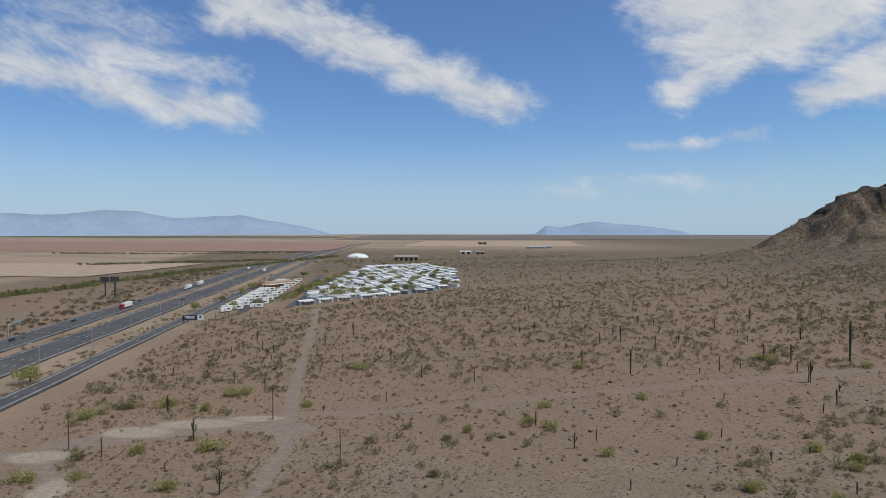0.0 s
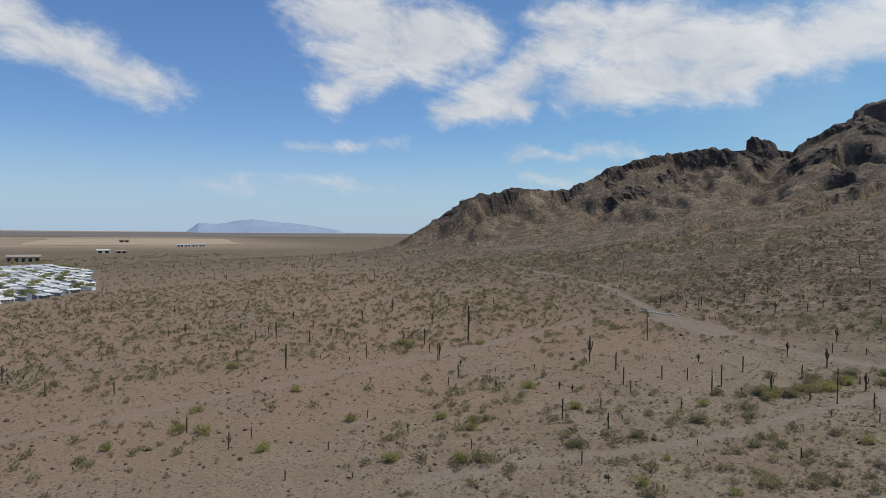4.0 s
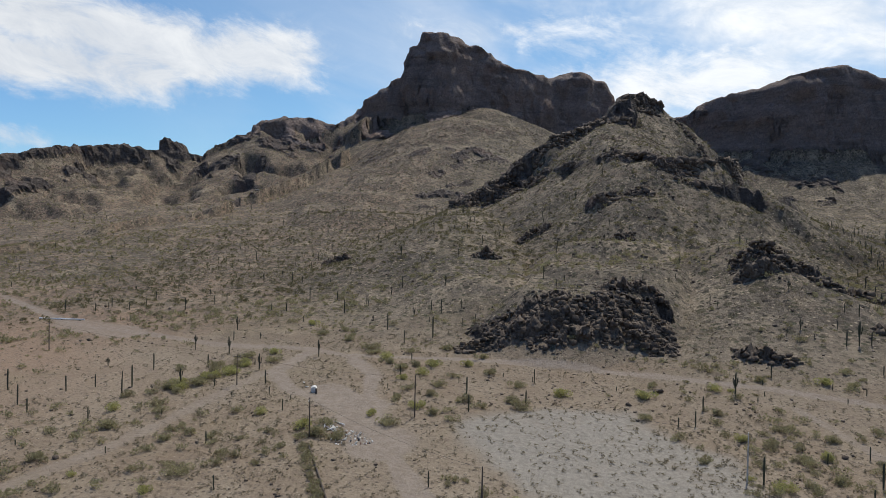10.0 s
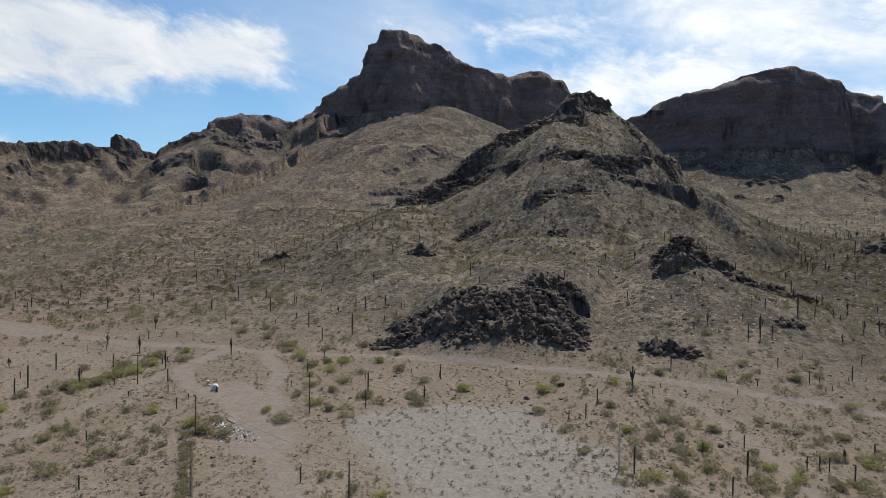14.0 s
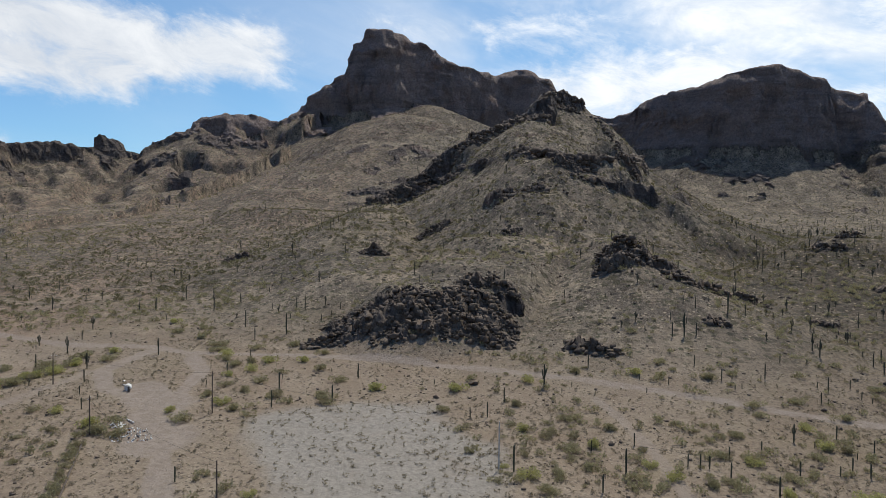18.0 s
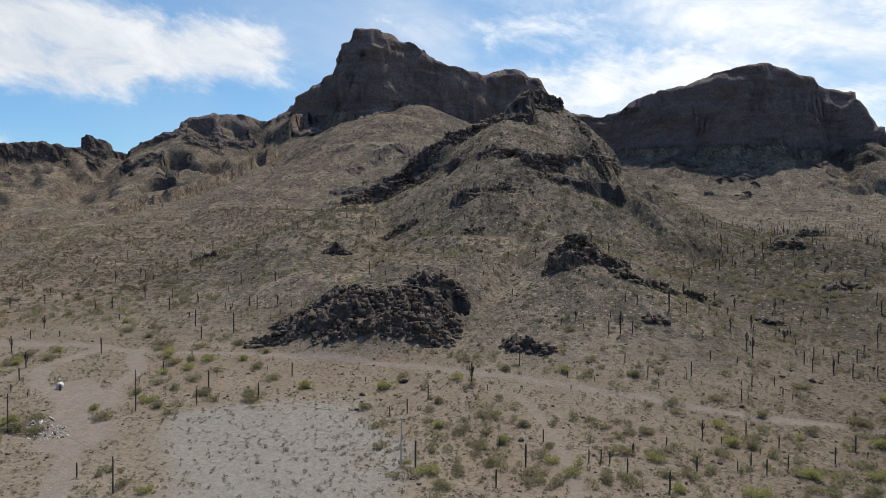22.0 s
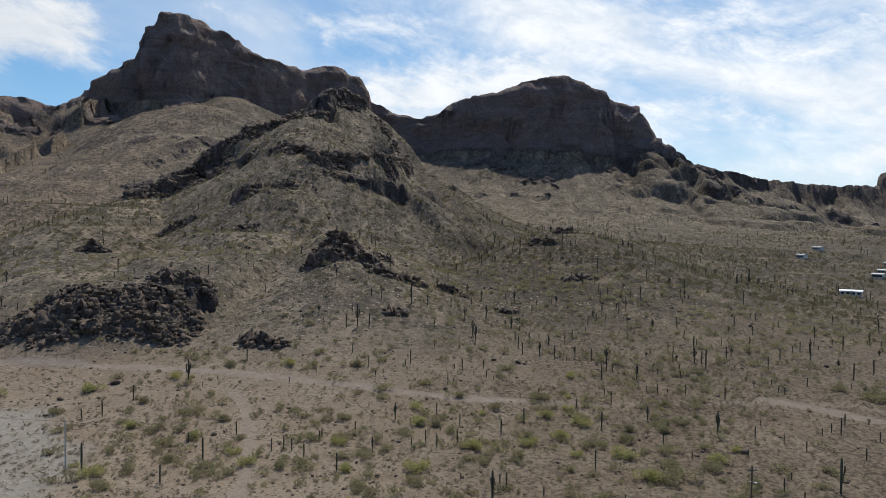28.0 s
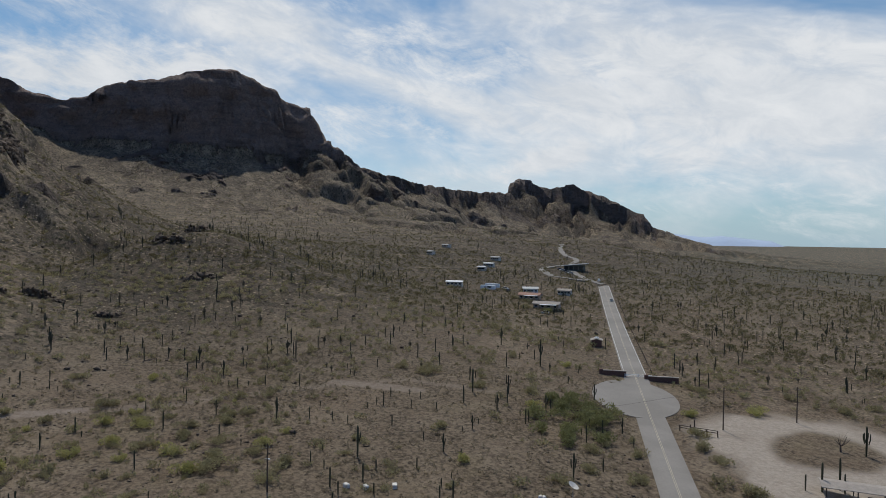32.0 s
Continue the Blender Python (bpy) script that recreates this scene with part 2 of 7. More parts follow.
    soil = n.mix(n.math("MULTIPLY", n.step(pebble.outputs["Distance"], 0.42, 0.22), n.step(bit.outputs[0], 0.40, 0.75, 0.0, 0.75)), soil, n.mix(bit.outputs[1], (0.070, 0.054, 0.042), (0.330, 0.275, 0.215)))
    # the soil is multiplied darker towards the south
    south = n.math("MULTIPLY", attribute(n, "south_dark"), n.step(n.noise(p, 0.05, 5.0, 0.65), 0.3, 0.6, 0.55, 1.0))
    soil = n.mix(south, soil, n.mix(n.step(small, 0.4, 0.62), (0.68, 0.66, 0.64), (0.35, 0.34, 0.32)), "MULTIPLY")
    olive = n.noise(p, 0.035, 7.0, 0.7)
    soil = n.mix(n.step(olive, 0.50, 0.70, 0.0, 0.4), soil, (0.185, 0.150, 0.096))
    # far flats: scrub runs together
    off = n.vec("LENGTH", n.vec("MULTIPLY", p, (1.0, 1.0, 0.0)))
    grown = n.math("MULTIPLY", n.step(off, 420.0, 1000.0), n.step(n.noise(n.vec("MULTIPLY", p, (1.0, 1.0, 0.2)), 0.06, 7.0, 0.75), 0.40, 0.54, 0.1, 0.85))
    soil = n.mix(n.math("MULTIPLY", grown, n.math("SUBTRACT", 1.0, n.step(n.add("ShaderNodeSeparateXYZ", Vector=p).outputs[2], 14.0, 32.0))), soil, n.mix(n.step(n.add("ShaderNodeSeparateXYZ", Vector=p).outputs[1], 60.0, -320.0), (0.100, 0.084, 0.056), (0.060, 0.060, 0.046)))
    # clumps and boulders that dot the slopes and the far flats, each with its own size and tone
    clump = n.math("MAXIMUM", n.step(n.add("ShaderNodeSeparateXYZ", Vector=p).outputs[2], 8.0, 24.0), n.math("MULTIPLY", n.step(off, 260.0, 420.0), n.step(n.add("ShaderNodeSeparateXYZ", Vector=p).outputs[1], 260.0, 120.0)))
    clump = n.math("MULTIPLY", clump, n.step(n.add("ShaderNodeSeparateXYZ", Vector=p).outputs[1], 480.0, 220.0, 0.6, 1.0))
    for size, share in ((0.22, 0.75), (0.41, 0.6)):
        spot = n.add("ShaderNodeTexVoronoi", Vector=n.vec("MULTIPLY", p, (1.0, 1.0, 0.5)), Scale=size)
        kind = n.add("ShaderNodeSeparateColor", Color=spot.outputs["Color"])
        reach = n.math("MULTIPLY_ADD", kind.outputs[1], 0.34, 0.10)
        inside = n.step(n.math("SUBTRACT", spot.outputs["Distance"], n.math("MULTIPLY_ADD", n.math("SUBTRACT", small, 0.5), 0.5, reach)), 0.05, -0.05)
        soil = n.mix(n.math("MULTIPLY", n.math("MULTIPLY", inside, clump), n.step(kind.outputs[0], 1.0 - share, 1.1 - share, 0.0, 0.9)), soil, n.mix(kind.outputs[2], (0.028, 0.024, 0.019), (0.085, 0.074, 0.044)))
    pale_stone = n.add("ShaderNodeTexVoronoi", Vector=p, Scale=0.5)
    lone = n.add("ShaderNodeSeparateColor", Color=pale_stone.outputs["Color"])
    soil = n.mix(n.math("MULTIPLY", n.math("MULTIPLY", n.step(pale_stone.outputs["Distance"], 0.30, 0.22), clump), n.step(lone.outputs[0], 0.70, 0.74, 0.0, 0.85)), soil, (0.360, 0.285, 0.208))
    soil = n.mix(1.0, soil, (1.03, 1.0, 0.92), "MULTIPLY")
    # farmed plain
    fields = n.mix(n.step(n.noise(n.vec("MULTIPLY", p, (0.3, 1.0, 1.0)), 0.012, 4.0, 0.6), 0.4, 0.62), (0.33, 0.245, 0.170), (0.245, 0.185, 0.128))
    soil = n.mix(scrub, soil, fields)
    # graded tracks, grey tailings
    dirt = n.mix(n.step(n.noise(p, 0.5, 4.0, 0.6), 0.35, 0.65), (0.212, 0.165, 0.128), (0.256, 0.208, 0.165))
    soil = n.mix(n.math("MULTIPLY", track, n.step(small, 0.2, 0.5, 0.55, 1.0)), soil, dirt)
    grey = n.mix(n.step(small, 0.35, 0.65), (0.212, 0.183, 0.147), (0.268, 0.234, 0.191))
    grey = n.mix(n.step(n.add("ShaderNodeSeparateXYZ", Vector=p).outputs[1], 60.0, 110.0), grey, n.mix(n.step(small, 0.35, 0.65), (0.300, 0.240, 0.180), (0.380, 0.310, 0.240)))
    grey = n.mix(n.step(n.add("ShaderNodeSeparateXYZ", Vector=p).outputs[1], -180.0, -220.0), grey, n.mix(n.step(small, 0.35, 0.65), (0.285, 0.236, 0.188), (0.355, 0.302, 0.246)))
    soil = n.mix(n.math("MULTIPLY", pale, n.step(mid, 0.25, 0.5, 0.6, 1.0)), soil, grey)
    # rock: dark varnished volcanic faces with rusty stains
    crack = n.add("ShaderNodeTexVoronoi", Vector=n.vec("MULTIPLY", p, (0.8, 0.8, 1.1)), Scale=0.16)
    face = n.noise(n.vec("MULTIPLY", p, (0.6, 0.6, 1.5)), 0.06, 8.0, 0.7)
    # high cliffs are redder, and painted lighter to make up for their shade
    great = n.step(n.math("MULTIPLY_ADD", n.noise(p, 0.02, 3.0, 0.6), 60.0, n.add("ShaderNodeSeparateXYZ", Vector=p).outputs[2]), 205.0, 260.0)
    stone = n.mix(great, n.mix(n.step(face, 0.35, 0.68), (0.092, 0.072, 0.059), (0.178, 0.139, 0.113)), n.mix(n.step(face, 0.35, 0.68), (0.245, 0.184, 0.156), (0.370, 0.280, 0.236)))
    stone = n.mix(n.step(n.noise(p, 0.022, 4.0, 0.6), 0.52, 0.72, 0.0, 0.7), stone, (0.300, 0.190, 0.142))
    stone = n.mix(n.step(n.noise(n.vec("MULTIPLY", p, (0.14, 0.14, 1.5)), 0.075, 6.0, 0.65), 0.54, 0.66, 0.0, 0.45), stone, (0.105, 0.083, 0.070))
    shard = n.add("ShaderNodeTexVoronoi", Vector=n.vec("MULTIPLY", p, (1.0, 1.0, 0.7)), Scale=0.42)
    stone = n.mix(n.math("MULTIPLY", n.add("ShaderNodeSeparateColor", Color=shard.outputs["Color"]).outputs[1], 0.45), stone, n.mix(n.add("ShaderNodeSeparateColor", Color=shard.outputs["Color"]).outputs[2], (0.085, 0.069, 0.058), (0.235, 0.190, 0.155)))
    stone = n.mix(n.step(n.noise(p, 0.5, 5.0, 0.7), 0.5, 0.75, 0.0, 0.5), stone, (0.085, 0.068, 0.058))
    split = n.add("ShaderNodeTexVoronoi", Vector=n.vec("ADD", n.vec("MULTIPLY", p, (1.0, 1.0, 0.6)), n.vec("SCALE", n.add("ShaderNodeTexNoise", Vector=p, Scale=0.15, Detail=4.0).outputs["Color"], scale=6.0)), Scale=0.24)
    split.feature = "DISTANCE_TO_EDGE"
    stone = n.mix(n.step(split.outputs["Distance"], 0.06, 0.0, 0.0, 0.35), stone, (0.055, 0.046, 0.040))
    edge = n.step(n.math("ADD", rock, n.math("ADD", n.math("MULTIPLY", n.math("SUBTRACT", n.noise(p, 0.22, 7.0, 0.75), 0.5), 1.1), n.math("MULTIPLY", n.math("SUBTRACT", n.noise(p, 0.05, 4.0, 0.65), 0.5), 0.7))), 0.42, 0.52)
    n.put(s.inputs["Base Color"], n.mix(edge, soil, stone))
    s.inputs["Roughness"].default_value = 0.95
    s.inputs["Specular IOR Level"].default_value = 0.2
    lumps = n.math("ADD", n.math("MULTIPLY_ADD", rubble, n.math("MULTIPLY", high, 3.5), n.math("MULTIPLY", small, 0.5)), n.math("MULTIPLY", grit, 0.06))
    crags = n.math("ADD", n.math("MULTIPLY", n.noise(n.vec("MULTIPLY", p, (0.8, 0.8, 1.2)), 0.07, 10.0, 0.74), 15.0), n.math("MULTIPLY", crack.outputs["Distance"], 0.9))
    bumped(n, s, n.math("ADD", lumps, n.math("MULTIPLY", edge, crags)), 1.0, 1.0)
    return m


def road_surface(name, dark, light):
    m, n, s = material(name)
    p = place_of(n)
    c = n.mix(n.step(n.noise(p, 0.06, 5.0, 0.6), 0.35, 0.65), dark, light)
    c = n.mix(n.step(n.noise(p, 2.5, 4.0, 0.7), 0.45, 0.75, 0.0, 0.35), c, tuple(0.6 * v for v in dark))
    n.put(s.inputs["Base Color"], c)
    s.inputs["Roughness"].default_value = 0.88
    bumped(n, s, n.noise(p, 8.0, 3.0, 0.7), 0.3, 0.03)
    return m


def foliage(name, dark, light, by_island=True, thin=0.40, dry=0.0):
    m = bpy.data.materials.new(name)
    m.use_nodes = True
    n = Nodes(m.node_tree)
    g = n.add("ShaderNodeNewGeometry")
    r = g.outputs["Random Per Island"] if by_island else n.add("ShaderNodeObjectInfo").outputs["Random"]
    c = n.mix(r, dark, light)
    c = n.mix(n.step(n.noise(g.outputs["Position"], 0.05, 4.0, 0.6), 0.35, 0.65, 0.0, 0.6), c, tuple(0.5 * (a + b) * 0.8 for a, b in zip(dark, light)))
    c = n.mix(n.step(n.noise(g.outputs["Position"], 0.22, 2.0, 0.5), 0.50, 0.62, 0.0, dry), c, (0.190, 0.150, 0.098))
    s = n.add("ShaderNodeBsdfPrincipled", Base_Color=c, Roughness=0.75)
    s.inputs["Specular IOR Level"].default_value = 0.2
    through_leaf = n.add("ShaderNodeBsdfTranslucent", Color=c)
    both = n.add("ShaderNodeMixShader", Fac=thin)
    n.tree.links.new(s.outputs[0], both.inputs[1])
    n.tree.links.new(through_leaf.outputs[0], both.inputs[2])
    n.tree.links.new(both.outputs[0], n.add("ShaderNodeOutputMaterial").inputs[0])
    return m


GROUND = desert_ground()
ASPHALT = road_surface("highway_asphalt", (0.062, 0.058, 0.055), (0.085, 0.080, 0.076))
OLD_ASPHALT = road_surface("worn_asphalt", (0.190, 0.170, 0.147), (0.236, 0.213, 0.186))
CRUST = road_surface("graded_gravel", (0.30, 0.255, 0.21), (0.38, 0.335, 0.285))
LINE_WHITE = plain("white_road_paint", (0.62, 0.61, 0.58), 0.8, vary=0.2, grain=0.3)
LINE_YELLOW = plain("yellow_road_paint", (0.40, 0.35, 0.26), 0.8, vary=0.2, grain=0.3)

# ---- landform: heights of the whole place as one function of the plan ----
def hashed(ix, iy, iz, seed):
    h = (ix.astype(np.int64) * 374761393 + iy.astype(np.int64) * 668265263 + iz.astype(np.int64) * 2147483647 + seed * 974634777) & 0xFFFFFFFF
    h = ((h ^ (h >> 13)) * 1274126177) & 0xFFFFFFFF
    return ((h ^ (h >> 16)) & 0xFFFFFF) / 8388608.0 - 1.0


def noise2(x, y, seed=0):
    ix, iy = np.floor(x), np.floor(y)
    fx, fy = x - ix, y - iy
    ux, uy = fx * fx * (3 - 2 * fx), fy * fy * (3 - 2 * fy)
    zero = np.zeros_like(ix)
    a, b = hashed(ix, iy, zero, seed), hashed(ix + 1, iy, zero, seed)
    c, d = hashed(ix, iy + 1, zero, seed), hashed(ix + 1, iy + 1, zero, seed)
    return (a + (b - a) * ux) * (1 - uy) + (c + (d - c) * ux) * uy


def noise3(x, y, z, seed=0):
    iz = np.floor(z)
    fz = z - iz
    uz = fz * fz * (3 - 2 * fz)
    ix, iy = np.floor(x), np.floor(y)
    fx, fy = x - ix, y - iy
    ux, uy = fx * fx * (3 - 2 * fx), fy * fy * (3 - 2 * fy)
    out = 0.0
    for k, w in ((0, 1 - uz), (1, uz)):
        a, b = hashed(ix, iy, iz + k, seed), hashed(ix + 1, iy, iz + k, seed)
        c, d = hashed(ix, iy + 1, iz + k, seed), hashed(ix + 1, iy + 1, iz + k, seed)
        out = out + w * ((a + (b - a) * ux) * (1 - uy) + (c + (d - c) * ux) * uy)
    return out


def blocks3(x, y, z, size, seed=0):
    """One value for each tilted block of that size."""
    u, v, w = 0.82 * x + 0.40 * y + 0.41 * z, -0.52 * x + 0.80 * y + 0.30 * z, -0.24 * x - 0.45 * y + 0.86 * z
    return hashed(np.floor(u / size), np.floor(v / size), np.floor(w / size), seed)


def fractal2(x, y, size, octaves=4, seed=0, gain=0.5):
    out, amp = 0.0, 1.0
    for k in range(octaves):
        ca, sa = math.cos(0.6 + 1.1 * k), math.sin(0.6 + 1.1 * k)
        out = out + amp * noise2((x * ca - y * sa) / size, (x * sa + y * ca) / size, seed + 17 * k)
        size, amp = size * 0.49, amp * gain
    return out


def ramp(a, b, v):
    v = np.clip((v - a) / (b - a), 0, 1)
    return v * v * (3 - 2 * v)


# crest lines: x, y, crest height, height of its cliff, half width of the top
NORTH_RIDGE = [(349, 793, 12, 0, 4), (426, 768, 63, 8, 5), (468, 749, 90, 16, 8), (546, 742, 107, 18, 8), (616, 721, 106, 12, 8), (682, 701, 141, 20, 10), (794, 655, 172, 22, 10), (864, 611, 168, 12, 6), (914, 571, 168, 10, 6), (989, 500, 234, 30, 10), (1040, 434, 246, 26, 10), (1057, 399, 237, 15, 8), (1081, 357, 266, 30, 8)]
KNOB = [(896, 617, 190, 22, 5), (915, 603, 187, 22, 5)]
BUTTE_STEP = [(1081, 357, 266, 30, 8), (1076, 307, 317, 70, 8), (1090, 272, 330, 90, 8)]
BUTTE = [(1092, 264, 380, 140, 10), (1104, 242, 402, 165, 12), (1126, 210, 401, 165, 14), (1158, 155, 376, 140, 14), (1185, 112, 354, 120, 16),
         (1211, 67, 350, 125, 16), (1256, -15, 360, 135, 18), (1274, -45, 354, 130, 12)]
SADDLE = [(1344, -60, 334, 60, 10), (1341, -114, 302, 60, 10), (1320, -169, 283, 70, 10), (1295, -215, 292, 90, 10)]
DOME = [(1284, -232, 308, 110, 12), (1261, -257, 310, 115, 14), (1240, -318, 322, 130, 18), (1220, -367, 336, 150, 20), (1208, -421, 346, 165, 22), (1219, -499, 333, 155, 18), (1235, -528, 319, 140, 12)]
DOME_END = [(1231, -539, 312, 130, 10), (1226, -584, 306, 120, 14), (1205, -596, 283, 90, 10), (1181, -608, 232, 40, 8), (1163, -684, 184, 25, 8)]
SOUTH_RIDGE = [(1163, -684, 184, 24, 8), (1168, -763, 169, 22, 6), (1206, -914, 156, 24, 6), (1236, -1046, 154, 22, 6), (1300, -1160, 162, 22, 8)]
SOUTH_PEAK = [(1300, -1160, 165, 30, 6), (1345, -1234, 211, 66, 6), (1314, -1314, 182, 50, 8), (1288, -1372, 200, 60, 10), (1234, -1425, 163, 48, 8), (1145, -1479, 116, 36, 8),
              (1070, -1500, 58, 10, 8), (985, -1510, 18, 0, 8)]
FORE_KNOLL = [(234, 28, 19, 6, 5), (238, 6, 26, 9, 8), (238, -12, 30, 11, 8), (241, -30, 29, 10, 6)]
NEAR_HILL = [(256, -8, 32, 0, 24), (300, -18, 39, 0, 26), (345, -28, 50, 0, 24), (372, -40, 60, 0, 20), (396, -45, 75, 0, 18), (436, -52, 99, 0, 14), (500, -46, 119, 0, 16),
             (560, -36, 143, 2, 14), (592, -36, 154, 6, 12)]
HILL_APRON = [(290, 36, 33, 0, 14), (383, 62, 53, 0, 20), (460, 70, 66, 0, 20), (515, 78, 74, 0, 10)]
# cliff bands that run round the near hill
HILL_LEDGE = [(512, 90, 76, 9, 3), (530, 72, 90, 15, 4), (530, 40, 96, 17, 4), (516, 10, 104, 20, 4), (480, -22, 108, 18, 4), (444, -50, 107, 14, 4), (430, -70, 99, 11, 3), (452, -98, 102, 12, 3),
              (490, -112, 106, 12, 3), (530, -118, 108, 11, 3)]
LOWER_LEDGE = [(394, -18, 76, 5, 3), (400, -48, 77, 7, 3), (416, -80, 86, 12, 3), (424, -108, 80, 12, 3), (436, -130, 73, 8, 3)]
NEAR_CROWN = [(590, -42, 152, 16, 8), (612, -46, 174, 24, 9), (627, -52, 184, 28, 9), (632, -72, 179, 28, 9), (660, -80, 160, 14, 8), (740, -60, 140, 4, 10)]
NEAR_SPUR_NORTH = [(535, 66, 95, 9, 5), (563, 12, 136, 16, 5), (594, -28, 158, 18, 6)]
TALUS_FAN = [(1092, 168, 272, 0, 16), (1040, 182, 243, 0, 24), (964, 216, 192, 0, 30), (860, 236, 145, 0, 40), (736, 240, 102, 0, 50), (610, 200, 74, 0, 60)]
NEAR_SPUR_SOUTH = [(545, -140, 88, 0, 6), (590, -115, 118, 6, 6), (625, -95, 146, 14, 6)]
LOW_HILL = [(280, -82, 42, 1, 5), (318, -78, 50, 1, 8)]
LOW_MOUND = [(318, -158, 30, 1, 8), (354, -178, 45, 1, 9), (370, -204, 51, 1, 10), (420, -214, 52, 1, 14)]
LOW_RISE = [(240, -225, 15, 1, 6), (300, -260, 20, 1, 8)]
# crest line, slope below its cliff, how far it is warped, how soon the slope runs out
RIDGES = [(NORTH_RIDGE, 0.78, 9, 0.5), (KNOB, 1.1, 3, 0.3), (BUTTE_STEP, 0.8, 8, 0.22), (BUTTE, 0.78, 9, 0.22), (SADDLE, 0.60, 8, 0.5), (DOME, 0.54, 9, 0.5), (DOME_END, 0.60, 9, 0.5),
          (SOUTH_RIDGE, 0.62, 8, 0.22), (SOUTH_PEAK, 0.55, 8, 0.25), (FORE_KNOLL, 0.5, 3, 0.6), (NEAR_HILL, 0.56, 6, 2.0), (HILL_APRON, 0.34, 5, 1.6), (HILL_LEDGE, 0.62, 7, 1.5), (LOWER_LEDGE, 0.66, 5, 1.5), (TALUS_FAN, 0.30, 12, 4.0), (NEAR_CROWN, 0.70, 4, 2.0), (NEAR_SPUR_NORTH, 0.64, 4, 2.0), (NEAR_SPUR_SOUTH, 0.52, 4, 2.0),
          (LOW_HILL, 0.48, 4, 0.6), (LOW_MOUND, 0.34, 5, 1.0), (LOW_RISE, 0.22, 5, 0.5)]
PLAIN = -6.0


def plain_height(x, y):
    east = np.clip(x + 20, 0, 900) * ramp(1500, 500, y) * ramp(-1500, -550, y)
    far = np.hypot(x, y + 60)
    z = PLAIN + (0.044 + 0.014 * ramp(-420, -200, y)) * east + 0.00010 * np.clip(east - 90, 0, 450) ** 2 + 0.006 * np.clip(-y - 150, -60, 400) * ramp(0, 150, x)
    z = z + 22.0 * ramp(1500, 4700, far) - 3.5 * np.exp(-((x - 165) / 60) ** 2 - ((y + 120) / 60) ** 2)
    return z


def land(x, y, fine=True):
    """Height, and how much bare rock stands there."""
    x, y = np.asarray(x, float), np.asarray(y, float)
    base = plain_height(x, y)
    w1, w2 = fractal2(x, y, 70, 2, 3), fractal2(x, y, 70, 2, 41)
    gully = fractal2(x, y, 34, 3, 90)
    broken = 0.35 + 0.95 * ramp(-0.35, 0.45, fractal2(x, y, 46, 3, 23))
    z, rock = base.copy(), np.zeros_like(base)
    for crest, slope, warp, fade in RIDGES:
        pts = np.array(crest, float)
        lo, hi = pts[:, :2].min(0) - 1500, pts[:, :2].max(0) + 1500
        near = (x > lo[0]) & (x < hi[0]) & (y > lo[1]) & (y < hi[1])
        if not near.any():
            continue
        px, py, b = x[near] + warp * w1[near], y[near] + warp * w2[near], base[near]
        best, bestrock = np.full(px.shape, -1e3), np.zeros(px.shape)
        for p, q in zip(pts[:-1], pts[1:]):
            d = q - p
            t = np.clip(((px - p[0]) * d[0] + (py - p[1]) * d[1]) / (d[0] ** 2 + d[1] ** 2), 0, 1)
            far = np.hypot(px - p[0] - t * d[0], py - p[1] - t * d[1])
            top, cliff, half = p[2] + t * d[2], p[3] + t * d[3], p[4] + t * d[4]
            cliff = np.where((cliff < 60) & (top > 40), cliff * broken[near], cliff)
            cliff = np.where(cliff > 100, 0.9 * cliff, cliff)
            run = np.where(cliff > 80, 0.33, 0.36) * cliff + 3
            out = np.maximum(far - half, 0)
            wall = 1 - ramp(0, 1, out / run)
            tall = np.maximum(top - cliff - b, 0.5)
            u = np.maximum(out - 0.4 * run, 0) * slope / tall
            skirt = tall * np.exp(-u - fade * u * u)
            h = b + skirt + cliff * wall - 0.06 * np.minimum(far, half)
            r = ramp(0.0, 0.25, wall) * ramp(3, 9, cliff)
            take = h > best
            best, bestrock = np.where(take, h, best), np.where(take, r, bestrock)
        up = best > z[near]
        zz, rr = z[near], rock[near]
        zz[up], rr[up] = best[up], bestrock[up]
        z[near], rock[near] = zz, rr
    rise = ramp(6, 60, z - base)
    z = z + rise * (1 - rock) * (1.3 * gully + 1.0 * np.abs(fractal2(x, y, 11, 3, 7)))
    z = z + rock * (3.0 * fractal2(x, y, 40, 3, 55, 0.5) + 3.2 * ramp(330, 230, z) * np.abs(fractal2(x, y, 17, 3, 58, 0.6))) * ramp(4, 60, z - base)
    # gullies that run down the talus under the dome
    z = z - 4.0 * np.abs(noise2((y + 0.22 * x) / 15, x / 150, 83)) * ramp(760, 880, x) * ramp(60, 95, z) * (1 - rock) * ramp(150, -150, y)
    # low swells and washes of the plain, levelled under the county road and its turning area
    t = np.clip(((x - 40) * 276 + (y + 204) * -268) / (276 ** 2 + 268 ** 2), 0, 1)
    graded = np.minimum(np.hypot(x - 40 - 276 * t, y + 204 + 268 * t), np.maximum(np.hypot(x - 118.5, y + 278) - 14, 0))
    z = z + ramp(6, 16, graded) * (0.35 * fractal2(x, y, 45, 3, 12) + (0.10 * fractal2(x, y, 6, 2, 33) if fine else 0))
    # the near hill is stepped by hard beds
    bed = (z + 6.0 * fractal2(x, y, 60, 3, 77)) / 15.0
    cut = bed - np.floor(bed)
    near_hill = ramp(240, 130, np.hypot(x - 540, y + 25)) * ramp(52, 72, z)
    hill = 0.15 * near_hill * ramp(0.1, 0.45, fractal2(x, y, 38, 4, 31))
    z = z + hill * 15.0 * 0.62 * (ramp(0.52, 0.80, cut) - cut)
